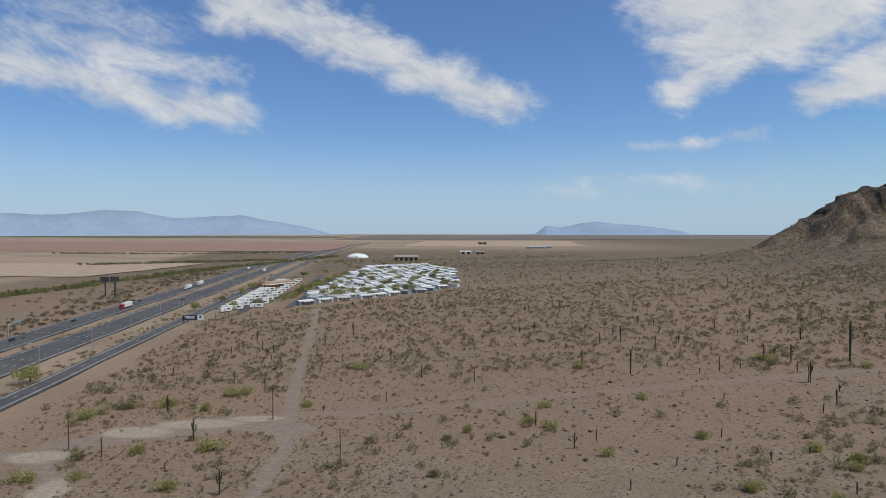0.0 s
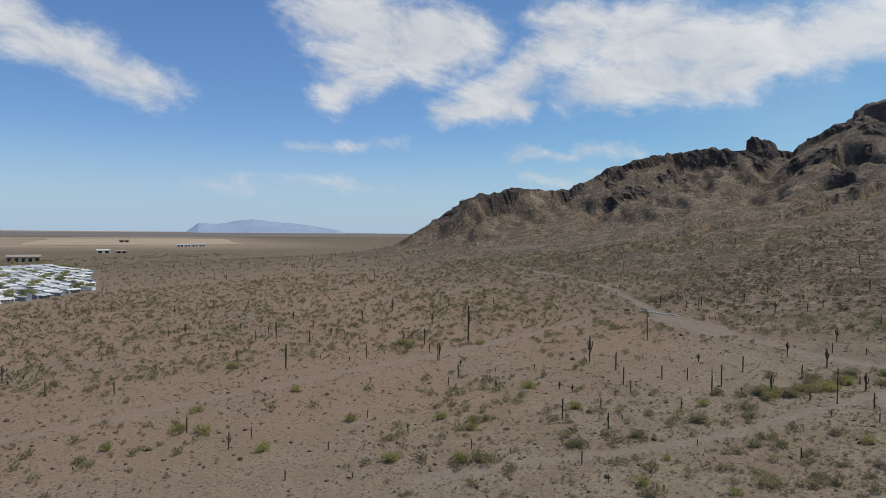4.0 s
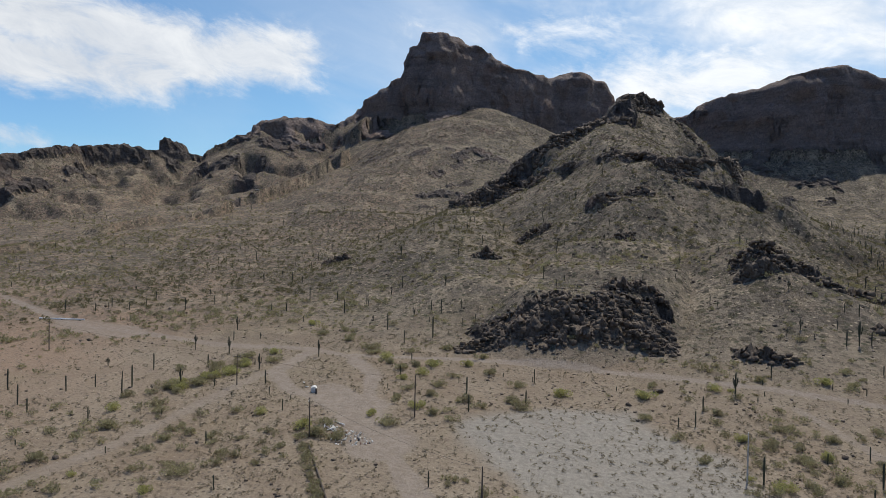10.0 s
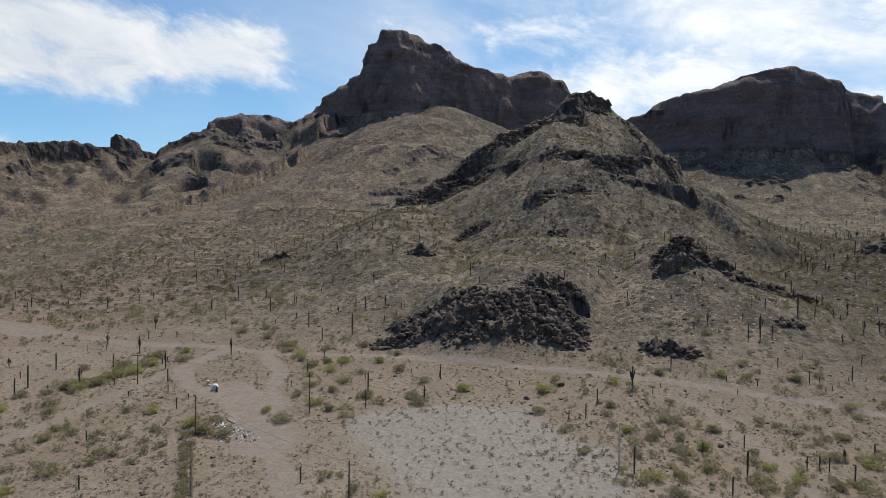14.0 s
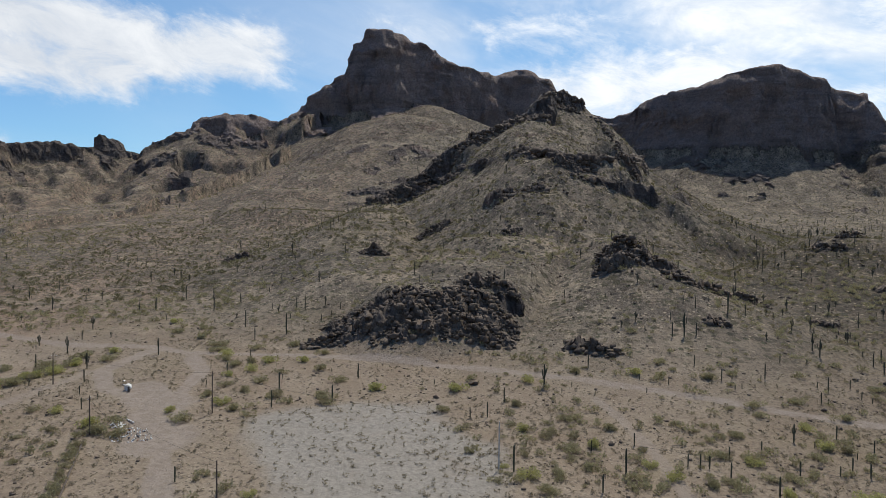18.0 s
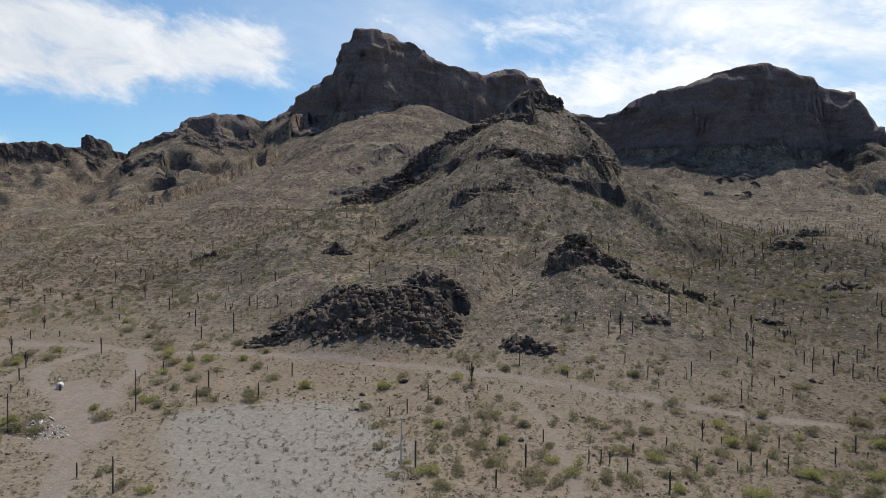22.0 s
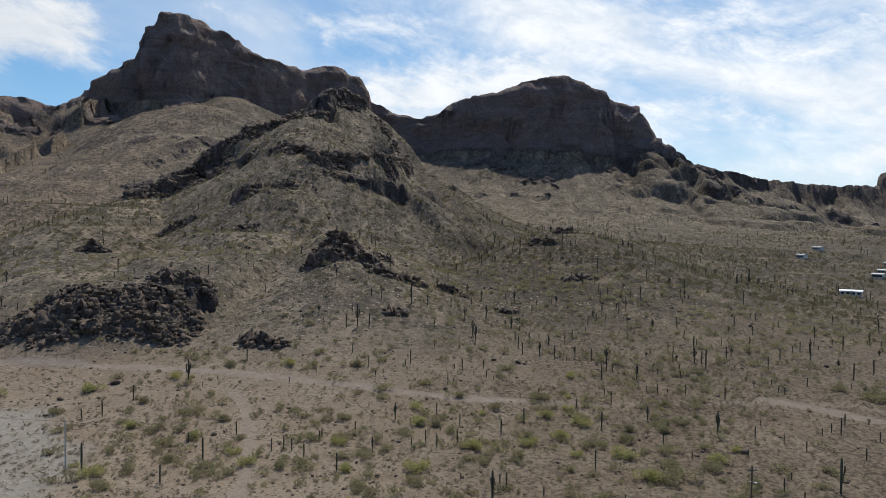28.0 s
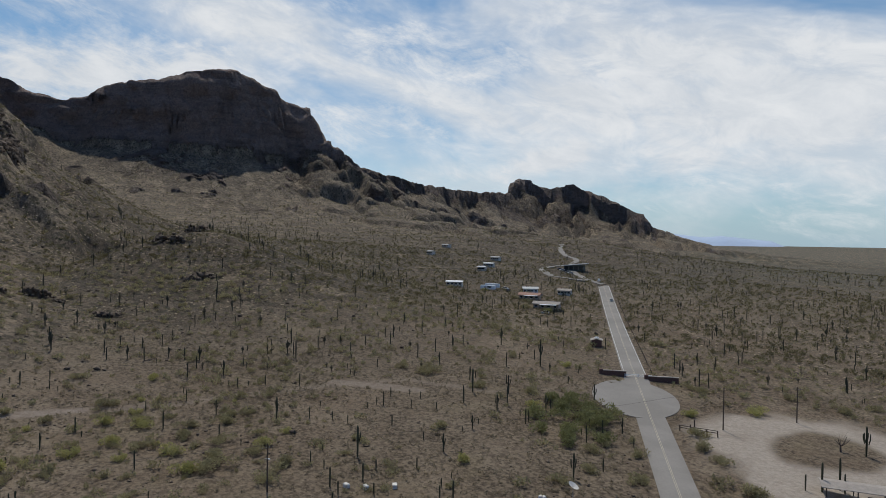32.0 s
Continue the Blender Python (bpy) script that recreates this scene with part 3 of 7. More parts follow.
    rock = np.maximum(rock, hill * ramp(0.48, 0.56, cut) * ramp(0.88, 0.80, cut))
    # bare ledges and crags standing out of the slopes
    crag = ramp(0.37, 0.46, fractal2(x, y, 24, 4, 66))
    ledge = crag * ramp(10, 40, z - base) * np.maximum(ramp(0.0, 0.5, fractal2(x, y, 150, 2, 71) + 0.15) * (1 - 0.6 * near_hill), 0.25 * near_hill)
    ledge = ledge * np.where(np.hypot(x, y + 60) < 330, 0.0, 1.0)
    z = z + (1 - rock) * ledge * (1.6 + 2.4 * np.abs(fractal2(x, y, 10, 2, 19)))
    rock = np.maximum(rock, ledge)
    # broken stone that lies thick on the near hill and on the upper slopes
    rock = np.maximum(rock, near_hill * (0.04 + 0.30 * fractal2(x, y, 45, 3, 52)))
    rock = np.maximum(rock, (0.30 + 0.13 * ramp(-620, -760, y) + 0.16 * fractal2(x, y, 80, 3, 29)) * ramp(25, 90, z - base) * (1 - 0.35 * ramp(250, 420, y)))
    return z, rock


GRID_X, GRID_Y, GRID_STEP = -430.0, -660.0, 2.5
gx, gy = np.meshgrid(GRID_X + GRID_STEP * np.arange(400), GRID_Y + GRID_STEP * np.arange(800), indexing="ij")
HEIGHTS = land(gx.ravel(), gy.ravel())[0].reshape(gx.shape)


def ground(x, y):
    """Height of the ground at one place."""
    u, v = (x - GRID_X) / GRID_STEP, (y - GRID_Y) / GRID_STEP
    i, j = int(u), int(v)
    if not (0 <= i < 399 and 0 <= j < 799):
        return float(land(np.array([x]), np.array([y]))[0][0])
    u, v = u - i, v - j
    h = HEIGHTS
    return float((h[i, j] * (1 - u) + h[i + 1, j] * u) * (1 - v) + (h[i, j + 1] * (1 - u) + h[i + 1, j + 1] * u) * v)

# ---- ground: one sheet out to the horizon ----


def along(points, x, y):
    """Distance from a line of the plan."""
    best = np.full(np.shape(x), 1e6)
    for (ax, ay), (bx, by) in zip(points[:-1], points[1:]):
        dx, dy = bx - ax, by - ay
        t = np.clip(((x - ax) * dx + (y - ay) * dy) / (dx * dx + dy * dy), 0, 1)
        best = np.minimum(best, np.hypot(x - ax - t * dx, y - ay - t * dy))
    return best


TRACKS = [  # half width, strength, line
    (2.0, 0.9, [(-40, 120), (-40, 161), (-44, 179), (-52, 224), (-64, 298), (-76, 377), (-90, 455)]),
    (3.0, 0.5, [(-92, 167), (-79, 182), (-58, 190), (-38, 193), (3, 197), (38, 201), (84, 204), (142, 207), (200, 215)]),
    (5.0, 0.8, [(-100, 164), (-80, 176), (-55, 184), (-40, 178)]),
    (2.4, 0.9, [(-140, 150), (-110, 159), (-101, 157), (-87, 142), (-81, 128), (-84, 90)]),
    (2.3, 0.8, [(260, 260), (223, 194), (213, 145), (205, 113), (207, 83), (201, 67), (184, 54), (166, 49), (147, 43), (129, 32), (110, 21), (70, 6)]),
    (2.6, 0.8, [(156, 51), (165, 71), (179, 83), (203, 82)]),
    (2.4, 0.5, [(60, 112), (89, 103), (105, 97), (126, 92), (151, 89), (178, 86)]),
    (1.9, 0.85, [(203, 66), (204, 46), (206, 28), (205, 8), (202, -11), (197, -30), (190, -53), (184, -77), (177, -106), (173, -136)]),
    (1.7, 0.4, [(173, -136), (171, -150), (167, -179), (161, -222), (140, -240)]),
    (1.4, 0.6, [(177, -60), (164, -66), (145, -71), (128, -73), (90, -70)]),
    (7.0, 0.8, [(166, 62), (156, 48), (146, 44), (132, 36)]),
    (8.0, 0.6, [(222, 190), (214, 160)]),
    (3.0, 0.6, [(166, -202), (158, -212), (150, -220)]),
    (2.2, 0.7, [(300, 420), (285, 330), (262, 262)]),
    (5.0, 0.8, [(62, -256), (40, -240), (20, -215)]),
    (3.0, 0.8, [(-128, 470), (-140, 520), (-160, 600)]),
]
PALE = [((-85, 176), (10, 5)), ((-70, 184), (13, 4.5)), ((-55, 189), (9, 3)), ((-84, 136), (4, 9)), ((-100, 157), (9, 4)), ((72, -285), (26, 32)), ((60, -262), (12, 14))]
# the pale graded pad below the hill
PAD = [(150, 22), (158, 16), (166, 2), (170, -19), (155, -28), (143, -37), (126, -40), (104, -38), (94, -15), (104, -1), (118, 2), (133, 12)]
ROAD_LINE = [(40, -204), (70, -233), (130, -291), (200, -359), (316, -472)]


def inside_all(x, y, poly):
    out = np.zeros(x.shape, bool)
    for (ax, ay), (bx, by) in zip(poly, poly[1:] + poly[:1]):
        out ^= ((ay > y) != (by > y)) & (x < (bx - ax) * (y - ay) / (by - ay if by != ay else 1e-9) + ax)
    return out


def ground_masks(x, y):
    track = np.zeros_like(x)
    wob = 1 + 0.28 * fractal2(x, y, 9, 3, 5)
    for half, strong, line in TRACKS:
        track = np.maximum(track, strong * (1 - ramp(0.75, 1.15, along(line, x, y) * wob / half)))
    pale = np.zeros_like(x)
    for (cx, cy), (rx, ry) in PALE:
        pale = np.maximum(pale, 1 - ramp(0.72, 1.1, np.hypot((x - cx) / rx, (y - cy) / ry) + 0.16 * fractal2(x, y, 11, 3, 8)))
    pad = np.where(inside_all(x, y, PAD), 1.0, -1.0) * along(PAD + PAD[:1], x, y) + 2.2 * fractal2(x, y, 13, 3, 8)
    pale = np.maximum(pale, ramp(-3.0, 4.0, pad))
    island = 1 - ramp(0.75, 1.05, np.hypot((x - 69) / 13, (y + 287) / 17) + 0.1 * fractal2(x, y, 8, 3, 4))
    pale = pale * (1 - island)
    verge = 0.75 * (1 - ramp(9, 60, np.abs(x + 165 + 0.104 * (y - 204)))) + ramp(-330, -400, x + 0.13 * y)
    farm = np.clip(np.maximum(verge, ramp(1500, 2100, y) * ramp(900, 300, x)), 0, 1)
    return track, np.clip(pale, 0, 1), farm


def ground_sheet():
    rings = [22.0]
    while rings[-1] < 4930:
        r = rings[-1]
        rings.append(r * (1.04 if r < 60 else 1.0100 if r < 120 else 1.0055 if r < 260 else 1.0090 if r < 380 else 1.0072 if r < 930 else 1.0040 if r < 1010 else 1.0023 if r < 1380 else 1.010 if r < 1950 else 1.035))
    rings = np.array(rings)
    seen = np.concatenate([np.arange(-40.0, 20.0, 0.36), np.arange(20.0, 174.0, 0.20)])
    turn = np.radians(np.concatenate([seen, np.arange(174.0, 320.0, 2.6)]))
    n, k = len(rings), len(turn)
    x = rings[:, None] * np.sin(turn)[None, :]
    y = -60 + rings[:, None] * np.cos(turn)[None, :]
    x, y = x.ravel(), y.ravel()
    z, rock = land(x, y)
    # break the bare rock up sideways as well as upwards
    hard = rock > 0.45
    hx, hy, hz = x[hard], y[hard], z[hard]
    dist = np.hypot(hx, hy + 60)
    great = ramp(190, 240, hz)
    for size, push, big in ((46.0, 8.0, 1), (20.0, 7.0, 1), (11.0, 3.2, 0), (5.5, 2.0, 0)):
        weight = push * rock[hard] * ramp(30, 260, dist) * (np.where(great > 0.5, 0.009, 0.0045) * dist < size) * (great if big else 1.0)
        x[hard] += weight * noise3(hx / size, hy / size, hz / (size * 1.2), 101)
        y[hard] += weight * noise3(hx / size, hy / size, hz / (size * 1.2), 202)
        z[hard] += 0.5 * weight * noise3(hx / size, hy / size, hz / size, 303)
    # beds that step back one above the other
    bed = 7.5 * great * rock[hard] * noise3(hx / 130, hy / 130, hz / 11, 404)
    x[hard] -= bed
    for size, push in ((13.0, 2.4), (6.0, 1.5)):
        weight = push * rock[hard] * ramp(30, 260, dist) * np.where(great > 0.5, size > 10, 1.0)
        x[hard] -= weight * blocks3(hx, hy, hz, size, 7)
        z[hard] += 0.6 * weight * blocks3(hx, hy, hz, size, 8)
    track, pale, farm = ground_masks(x, y)
    verts = np.column_stack([x, y, z])
    verts = np.vstack([verts, [0, -60, land(np.array([0.0]), np.array([-60.0]))[0][0]]])
    i, j = np.meshgrid(np.arange(n - 1), np.arange(k), indexing="ij")
    j2 = (j + 1) % k
    quads = np.stack([i * k + j, i * k + j2, (i + 1) * k + j2, (i + 1) * k + j], -1).reshape(-1, 4)[:, ::-1]
    c = np.arange(k)
    fan = np.stack([np.full(k, n * k), (c + 1) % k, c], -1)[:, ::-1]
    mesh = bpy.data.meshes.new("ground")
    mesh.vertices.add(len(verts))
    mesh.vertices.foreach_set("co", verts.ravel())
    mesh.loops.add(quads.size + fan.size)
    mesh.loops.foreach_set("vertex_index", np.concatenate([quads.ravel(), fan.ravel()]).astype(np.int32))
    mesh.polygons.add(len(quads) + len(fan))
    mesh.polygons.foreach_set("loop_start", np.concatenate([np.arange(len(quads)) * 4, quads.size + np.arange(len(fan)) * 3]).astype(np.int32))
    mesh.polygons.foreach_set("loop_total", np.concatenate([np.full(len(quads), 4), np.full(len(fan), 3)]).astype(np.int32))
    mesh.update(calc_edges=True)
    for name, data in (("rock", rock), ("track", track), ("pale", pale), ("farm", farm), ("south_dark", ramp(-60, -165, y + 0.06 * (x - 150)) * ramp(-300, 0, x) * ramp(900, 480, x))):
        a = mesh.attributes.new(name, "FLOAT", "POINT")
        a.data.foreach_set("value", np.append(data, 0).astype(np.float32))
    mesh.materials.append(GROUND)
    bare = (np.append(rock, 0)[quads].max(1) < 0.5) | (verts[quads[:, 0], 2] > 215)
    mesh.polygons.foreach_set("use_smooth", np.append(bare, np.ones(len(fan), bool)))
    ob = tagged(new("ground", mesh), "brown stony desert ground rising into dark volcanic mountains", "ground", kind="structure")
    return ob


ground_sheet()


def mesh_object(name, verts, faces, mat, parent=None, label="", smooth=False):
    mesh = bpy.data.meshes.new(name)
    mesh.from_pydata([tuple(v) for v in verts], [], faces)
    mesh.materials.append(mat)
    if smooth:
        mesh.shade_smooth()
    ob = new(name, mesh)
    if parent is not None:
        ob.parent = parent
    if label:
        ob["label"] = label
    return ob


def strip(name, line, left, right, lift, mat, parent=None, label="", step=8.0, thick=0.25):
    """A paved band along a line of the plan, from left to right of it, laid on the ground with real edges."""
    pts = []
    for (ax, ay), (bx, by) in zip(line[:-1], line[1:]):
        m = max(1, int(math.hypot(bx - ax, by - ay) / step))
        pts += [(ax + (bx - ax) * i / m, ay + (by - ay) * i / m) for i in range(m)]
    pts.append(line[-1])
    pts = np.array(pts, float)
    way = np.gradient(pts, axis=0)
    way /= np.linalg.norm(way, axis=1)[:, None]
    side = np.column_stack([way[:, 1], -way[:, 0]])
    a, b = pts + side * left, pts + side * right
    z = land(pts[:, 0], pts[:, 1], False)[0]
    z = np.convolve(np.pad(z, 2, mode="edge"), np.ones(5) / 5, "valid") + lift
    verts, faces = [], []
    for p, q, h in zip(a, b, z):
        verts += [(p[0], p[1], h), (q[0], q[1], h), (q[0], q[1], h - thick), (p[0], p[1], h - thick)]
    for i in range(len(pts) - 1):
        o = 4 * i
        for u, v in ((0, 1), (1, 2), (3, 0)):
            faces.append((o + u, o + 4 + u, o + 4 + v, o + v))
    return mesh_object(name, verts, faces, mat, parent, label)


def highway_line(offset, y0=-600, y1=2500, bend=0.0):
    out = []
    for y in np.linspace(y0, y1, 40):
        out.append((-141 - 0.104 * (y - 204) + offset + bend * max(0, y - 900) ** 2, y))
    return out


FRONTAGE, NEARSIDE, FARSIDE = highway_line(0, bend=4e-5), highway_line(-32, bend=4e-5), highway_line(-61, bend=4e-5)
for name, line, half, label in (("frontage_road", FRONTAGE, 4.6, "narrow dark asphalt frontage road beside the motorway"), ("road_north", NEARSIDE, 10.2, "three-lane asphalt motorway carriageway"),
                                ("road_south", FARSIDE, 9.6, "three-lane asphalt motorway carriageway")):
    ob = tagged(strip(name, line, -half, half, 0.55, ASPHALT, thick=1.2), label, "road", kind="structure")
    for edge in (-half + 1.4, half - 1.4):
        strip("edge_line", line, edge - 0.12, edge + 0.12, 0.575, LINE_WHITE, ob, "faded white edge line", thick=0.02)
county = tagged(strip("road_county", ROAD_LINE, -3.9, 3.9, 0.28, OLD_ASPHALT, thick=0.8), "grey worn two-lane asphalt road through the desert", "road", kind="structure")

# ---- plants and stones ----
rng = np.random.default_rng(7)


def column(path, radii, sides=8, rib=0.0):
    """A tapered round stem along a path: vertices, triangles."""
    verts, tris = [], []
    for (px, py, pz), r in zip(path, radii):
        for k in range(sides):
            a = 2 * math.pi * k / sides
            rr = r * (1 - rib * (k % 2))
            verts.append((px + rr * math.cos(a), py + rr * math.sin(a), pz))
    for i in range(len(path) - 1):
        for k in range(sides):
            a, b = i * sides + k, i * sides + (k + 1) % sides
            tris += [(a, b, b + sides), (a, b + sides, a + sides)]
    top = len(verts)
    verts.append((path[-1][0], path[-1][1], path[-1][2] + radii[-1] * 0.6))
    o = (len(path) - 1) * sides
    tris += [(o + k, o + (k + 1) % sides, top) for k in range(sides)]
    return np.array(verts, float), np.array(tris, int)


def joined(pieces):
    verts, tris, base = [], [], 0
    for v, t in pieces:
        verts.append(v)
        tris.append(t + base)
        base += len(v)
    return np.vstack(verts), np.vstack(tris)


def tri_mesh(name, verts, tris, mat, smooth=False):
    mesh = bpy.data.meshes.new(name)
    mesh.vertices.add(len(verts))
    mesh.vertices.foreach_set("co", np.ascontiguousarray(verts, float).ravel())
    mesh.loops.add(tris.size)
    mesh.loops.foreach_set("vertex_index", tris.ravel().astype(np.int32))
    mesh.polygons.add(len(tris))
    mesh.polygons.foreach_set("loop_start", (np.arange(len(tris)) * 3).astype(np.int32))
    mesh.polygons.foreach_set("loop_total", np.full(len(tris), 3, np.int32))
    mesh.update(calc_edges=True)
    mesh.materials.append(mat)
    if smooth:
        mesh.shade_smooth()
    return mesh


def strewn(templates, where, sizes, tall=None, tilt=0.0):
    """Copies of the templates, set about the ground and joined."""
    pieces = []
    pick = rng.integers(0, len(templates), len(where))
    turn = rng.uniform(0, 2 * math.pi, len(where))
    for k, (v, t) in enumerate(templates):
        m = pick == k
        if not m.any():
            continue
        c, s = np.cos(turn[m])[:, None], np.sin(turn[m])[:, None]
        size = sizes[m][:, None]
        high = size if tall is None else tall[m][:, None]
        x = v[None, :, 0] * c - v[None, :, 1] * s
        y = v[None, :, 0] * s + v[None, :, 1] * c
        z = np.repeat(v[None, :, 2], m.sum(), 0) * high
        lean = tilt * rng.normal(0, 1, (m.sum(), 1))
        pts = np.stack([x * size + lean * z + where[m][:, 0:1], y * size + where[m][:, 1:2], z + where[m][:, 2:3]], -1)
        idx = t[None] + (np.arange(m.sum()) * len(v))[:, None, None]
        pieces.append((pts.reshape(-1, 3), idx.reshape(-1, 3)))
    return joined(pieces)


def elbow(angle, start, reach, rise, r, sides):
    c, s = math.cos(angle), math.sin(angle)
    path = [(0.10 * c, 0.10 * s, start), (0.6 * reach * c, 0.6 * reach * s, start + 0.05), (reach * c, reach * s, start + 0.35), (reach * c, reach * s, start + 0.35 + 0.5 * rise), (reach * c, reach * s, start + 0.35 + rise)]
    # a bend needs rings that turn with it
    verts, tris = [], []
    lean = [1.2, 0.9, 0.3, 0.0, 0.0]
    for (px, py, pz), q in zip(path, lean):
        for k in range(sides):
            a = 2 * math.pi * k / sides
            u, w = r * math.cos(a), r * math.sin(a)
            out, up = u * math.cos(q), -u * math.sin(q)
            verts.append((px + out * c - w * s, py + out * s + w * c, pz + up))
    for i in range(len(path) - 1):
        for k in range(sides):
            a, b = i * sides + k, i * sides + (k + 1) % sides
            tris += [(a, b, b + sides), (a, b + sides, a + sides)]
    verts.append((path[-1][0], path[-1][1], path[-1][2] + r * 0.7))
    o = (len(path) - 1) * sides
    tris += [(o + k, o + (k + 1) % sides, len(verts) - 1) for k in range(sides)]
    return np.array(verts, float), np.array(tris, int)


def trunk_shape(sides, rib):
    # one unit tall
    path = [(0, 0, -0.05), (0.003, 0, 0.15), (0.006, 0.002, 0.5), (0.004, 0.004, 0.8), (0.002, 0.002, 0.93), (0, 0, 0.985)]
    return column(path, [0.030, 0.036, 0.041, 0.040, 0.034, 0.018], sides, rib)


ARMS = {0: [], 1: [(0.4, 0.45, 0.10, 0.22)], 2: [(0.2, 0.42, 0.11, 0.24), (3.3, 0.5, 0.10, 0.2)], 3: [(0.0, 0.38, 0.12, 0.3), (2.2, 0.45, 0.11, 0.26), (4.2, 0.52, 0.10, 0.2)],
        5: [(0.1, 0.36, 0.13, 0.34), (1.4, 0.42, 0.12, 0.3), (2.7, 0.38, 0.12, 0.28), (3.9, 0.46, 0.12, 0.24), (5.1, 0.5, 0.10, 0.2)]}


def arm_shape(a, start, reach, rise, sides):
    v, t = elbow(a, start / 1.0, reach, rise, 0.026, sides)
    v[:, 2] = start + (v[:, 2] - start) * 0.55
    return v, t


CACTUS = foliage("saguaro_skin", (0.050, 0.053, 0.032), (0.085, 0.084, 0.050), False, 0.0)
CACTUS_FAR = foliage("saguaro_skin_far", (0.046, 0.048, 0.032), (0.080, 0.076, 0.050), thin=0.0)
LEAF_GREEN = foliage("creosote_leaves", (0.238, 0.210, 0.110), (0.390, 0.343, 0.190), thin=0.5, dry=0.40)
LEAF_BRIGHT = foliage("palo_verde_leaves", (0.300, 0.282, 0.100), (0.470, 0.435, 0.180), thin=0.5)
LEAF_GREY = foliage("bursage_twigs", (0.160, 0.132, 0.088), (0.275, 0.228, 0.152), thin=0.55)
LEAF_DARK = foliage("mesquite_leaves", (0.170, 0.170, 0.070), (0.300, 0.292, 0.130))
LEAF_HILL = foliage("hillside_scrub_twigs", (0.120, 0.104, 0.056), (0.250, 0.214, 0.116), thin=0.45)
LEAF_PLAIN = foliage("northern_scrub_leaves", (0.185, 0.160, 0.082), (0.325, 0.280, 0.145), thin=0.5)
STRAW = foliage("dry_grass", (0.26, 0.205, 0.115), (0.36, 0.29, 0.17))
TWIG = plain("brown_twigs", (0.115, 0.088, 0.066), 0.9, grain=3)
BASALT = None

TRUNK_MESH = tri_mesh("trunk", *trunk_shape(16, 0.16), CACTUS, True)
ARM_MESH = {k: [tri_mesh("arm", *arm_shape(*a, 8), CACTUS, True) for a in arms] for k, arms in ARMS.items()}
SAGUARO_LABELS = {0: "single-stemmed dark green saguaro standing in gravelly desert", 1: "one-armed dark green saguaro standing in gravelly desert", 2: "two-armed saguaro cactus with upturned ribbed arms",
                  3: "saguaro cactus with three upturned ribbed arms", 5: "old candelabra saguaro with many upturned arms"}


def saguaro(x, y, tall, arms, turn):
    base = new("saguaro_cactus")
    tagged(base, SAGUARO_LABELS[arms], "cactus", "saguaros of the desert floor")
    base.matrix_world = Matrix.Translation((x, y, ground(x, y))) @ Matrix.Rotation(turn, 4, "Z") @ Matrix.Diagonal((tall * 0.5 + 2.2, tall * 0.5 + 2.2, tall, 1))
    for name, mesh in [("trunk", TRUNK_MESH)] + [("arm", m) for m in ARM_MESH[arms]]:
        new(name, mesh).parent = base
    return base


# tall cacti that can be told apart: x, y, height, arms
SAGUAROS_NORTH = [(-66, 169, 6.2, 3), (-84, 157, 4.9, 2), (-47, 336, 8.1, 2), (-22, 271, 6.1, 3), (-8, 237, 5.1, 0), (11, 225, 4.5, 0), (65, 222, 9.1, 0), (78, 282, 7.8, 1), (69, 283, 5.2, 0), (94, 218, 5.1, 0),
                  (113, 197, 6.5, 5), (139, 219, 14.5, 1), (121, 223, 6.8, 0), (50, 392, 5.2, 2), (86, 260, 6.1, 1), (98, 323, 5.1, 3), (150, 314, 6.2, 2), (25, 172, 4.3, 0), (-95, 329, 3.7, 0), (-62, 223, 3.8, 2)]
SAGUAROS_EAST = [(150, 160, 8.9, 5), (108, 154, 3.8, 2), (120, 123, 3.2, 0), (136, 128, 3.7, 0), (134, 109, 3.6, 1), (159, 116, 6.4, 0), (111, 111, 4.1, 1), (169, 23, 5.9, 0), (115, 230, 5.8, 1), (227, 45, 7.8, 0),
                 (234, 64, 6.5, 0), (258, 116, 5.7, 1), (278, 114, 6.6, 0), (183, -47, 6.4, 5), (134, -41, 5.5, 0), (137, -63, 5.2, 0), (142, -80, 2.8, 0), (138, -83, 3.4, 0), (152, -93, 2.8, 0), (147, -116, 3.2, 0)]
SAGUAROS_SOUTH = [(220, -91, 7.7, 3), (242, -110, 7.5, 1), (241, -99, 4.2, 0), (118, -119, 6.5, 2), (125, -123, 3.0, 0), (132, -143, 4.0, 0), (159, -134, 3.7, 0), (154, -152, 4.4, 0), (146, -177, 5.9, 2), (168, -191, 3.7, 0),
                  (116, -185, 6.9, 1), (152, -240, 4.6, 1), (189, -281, 6.9, 2), (158, -274, 9.5, 2), (121, -262, 5.3, 2), (98, -241, 5.1, 0), (85, -219, 5.6, 3), (63, -293, 7.3, 5), (56, -266, 6.8, 0), (142, -234, 7.1, 1)]
TOLD = SAGUAROS_NORTH + SAGUAROS_EAST + SAGUAROS_SOUTH
for x, y, tall, arms in TOLD:
    saguaro(x, y, tall, arms, (x * 0.37 + y * 0.11) % 6.28)


def spots(count, r0, r1, a0=-39, a1=160, power=1.0):
    """Places strewn over the seen part of the plan, thinner with distance."""
    r = r0 * (r1 / r0) ** (rng.uniform(0, 1, count) ** power)
    a = np.radians(rng.uniform(a0, a1, count))
    return r * np.sin(a), -60 + r * np.cos(a)


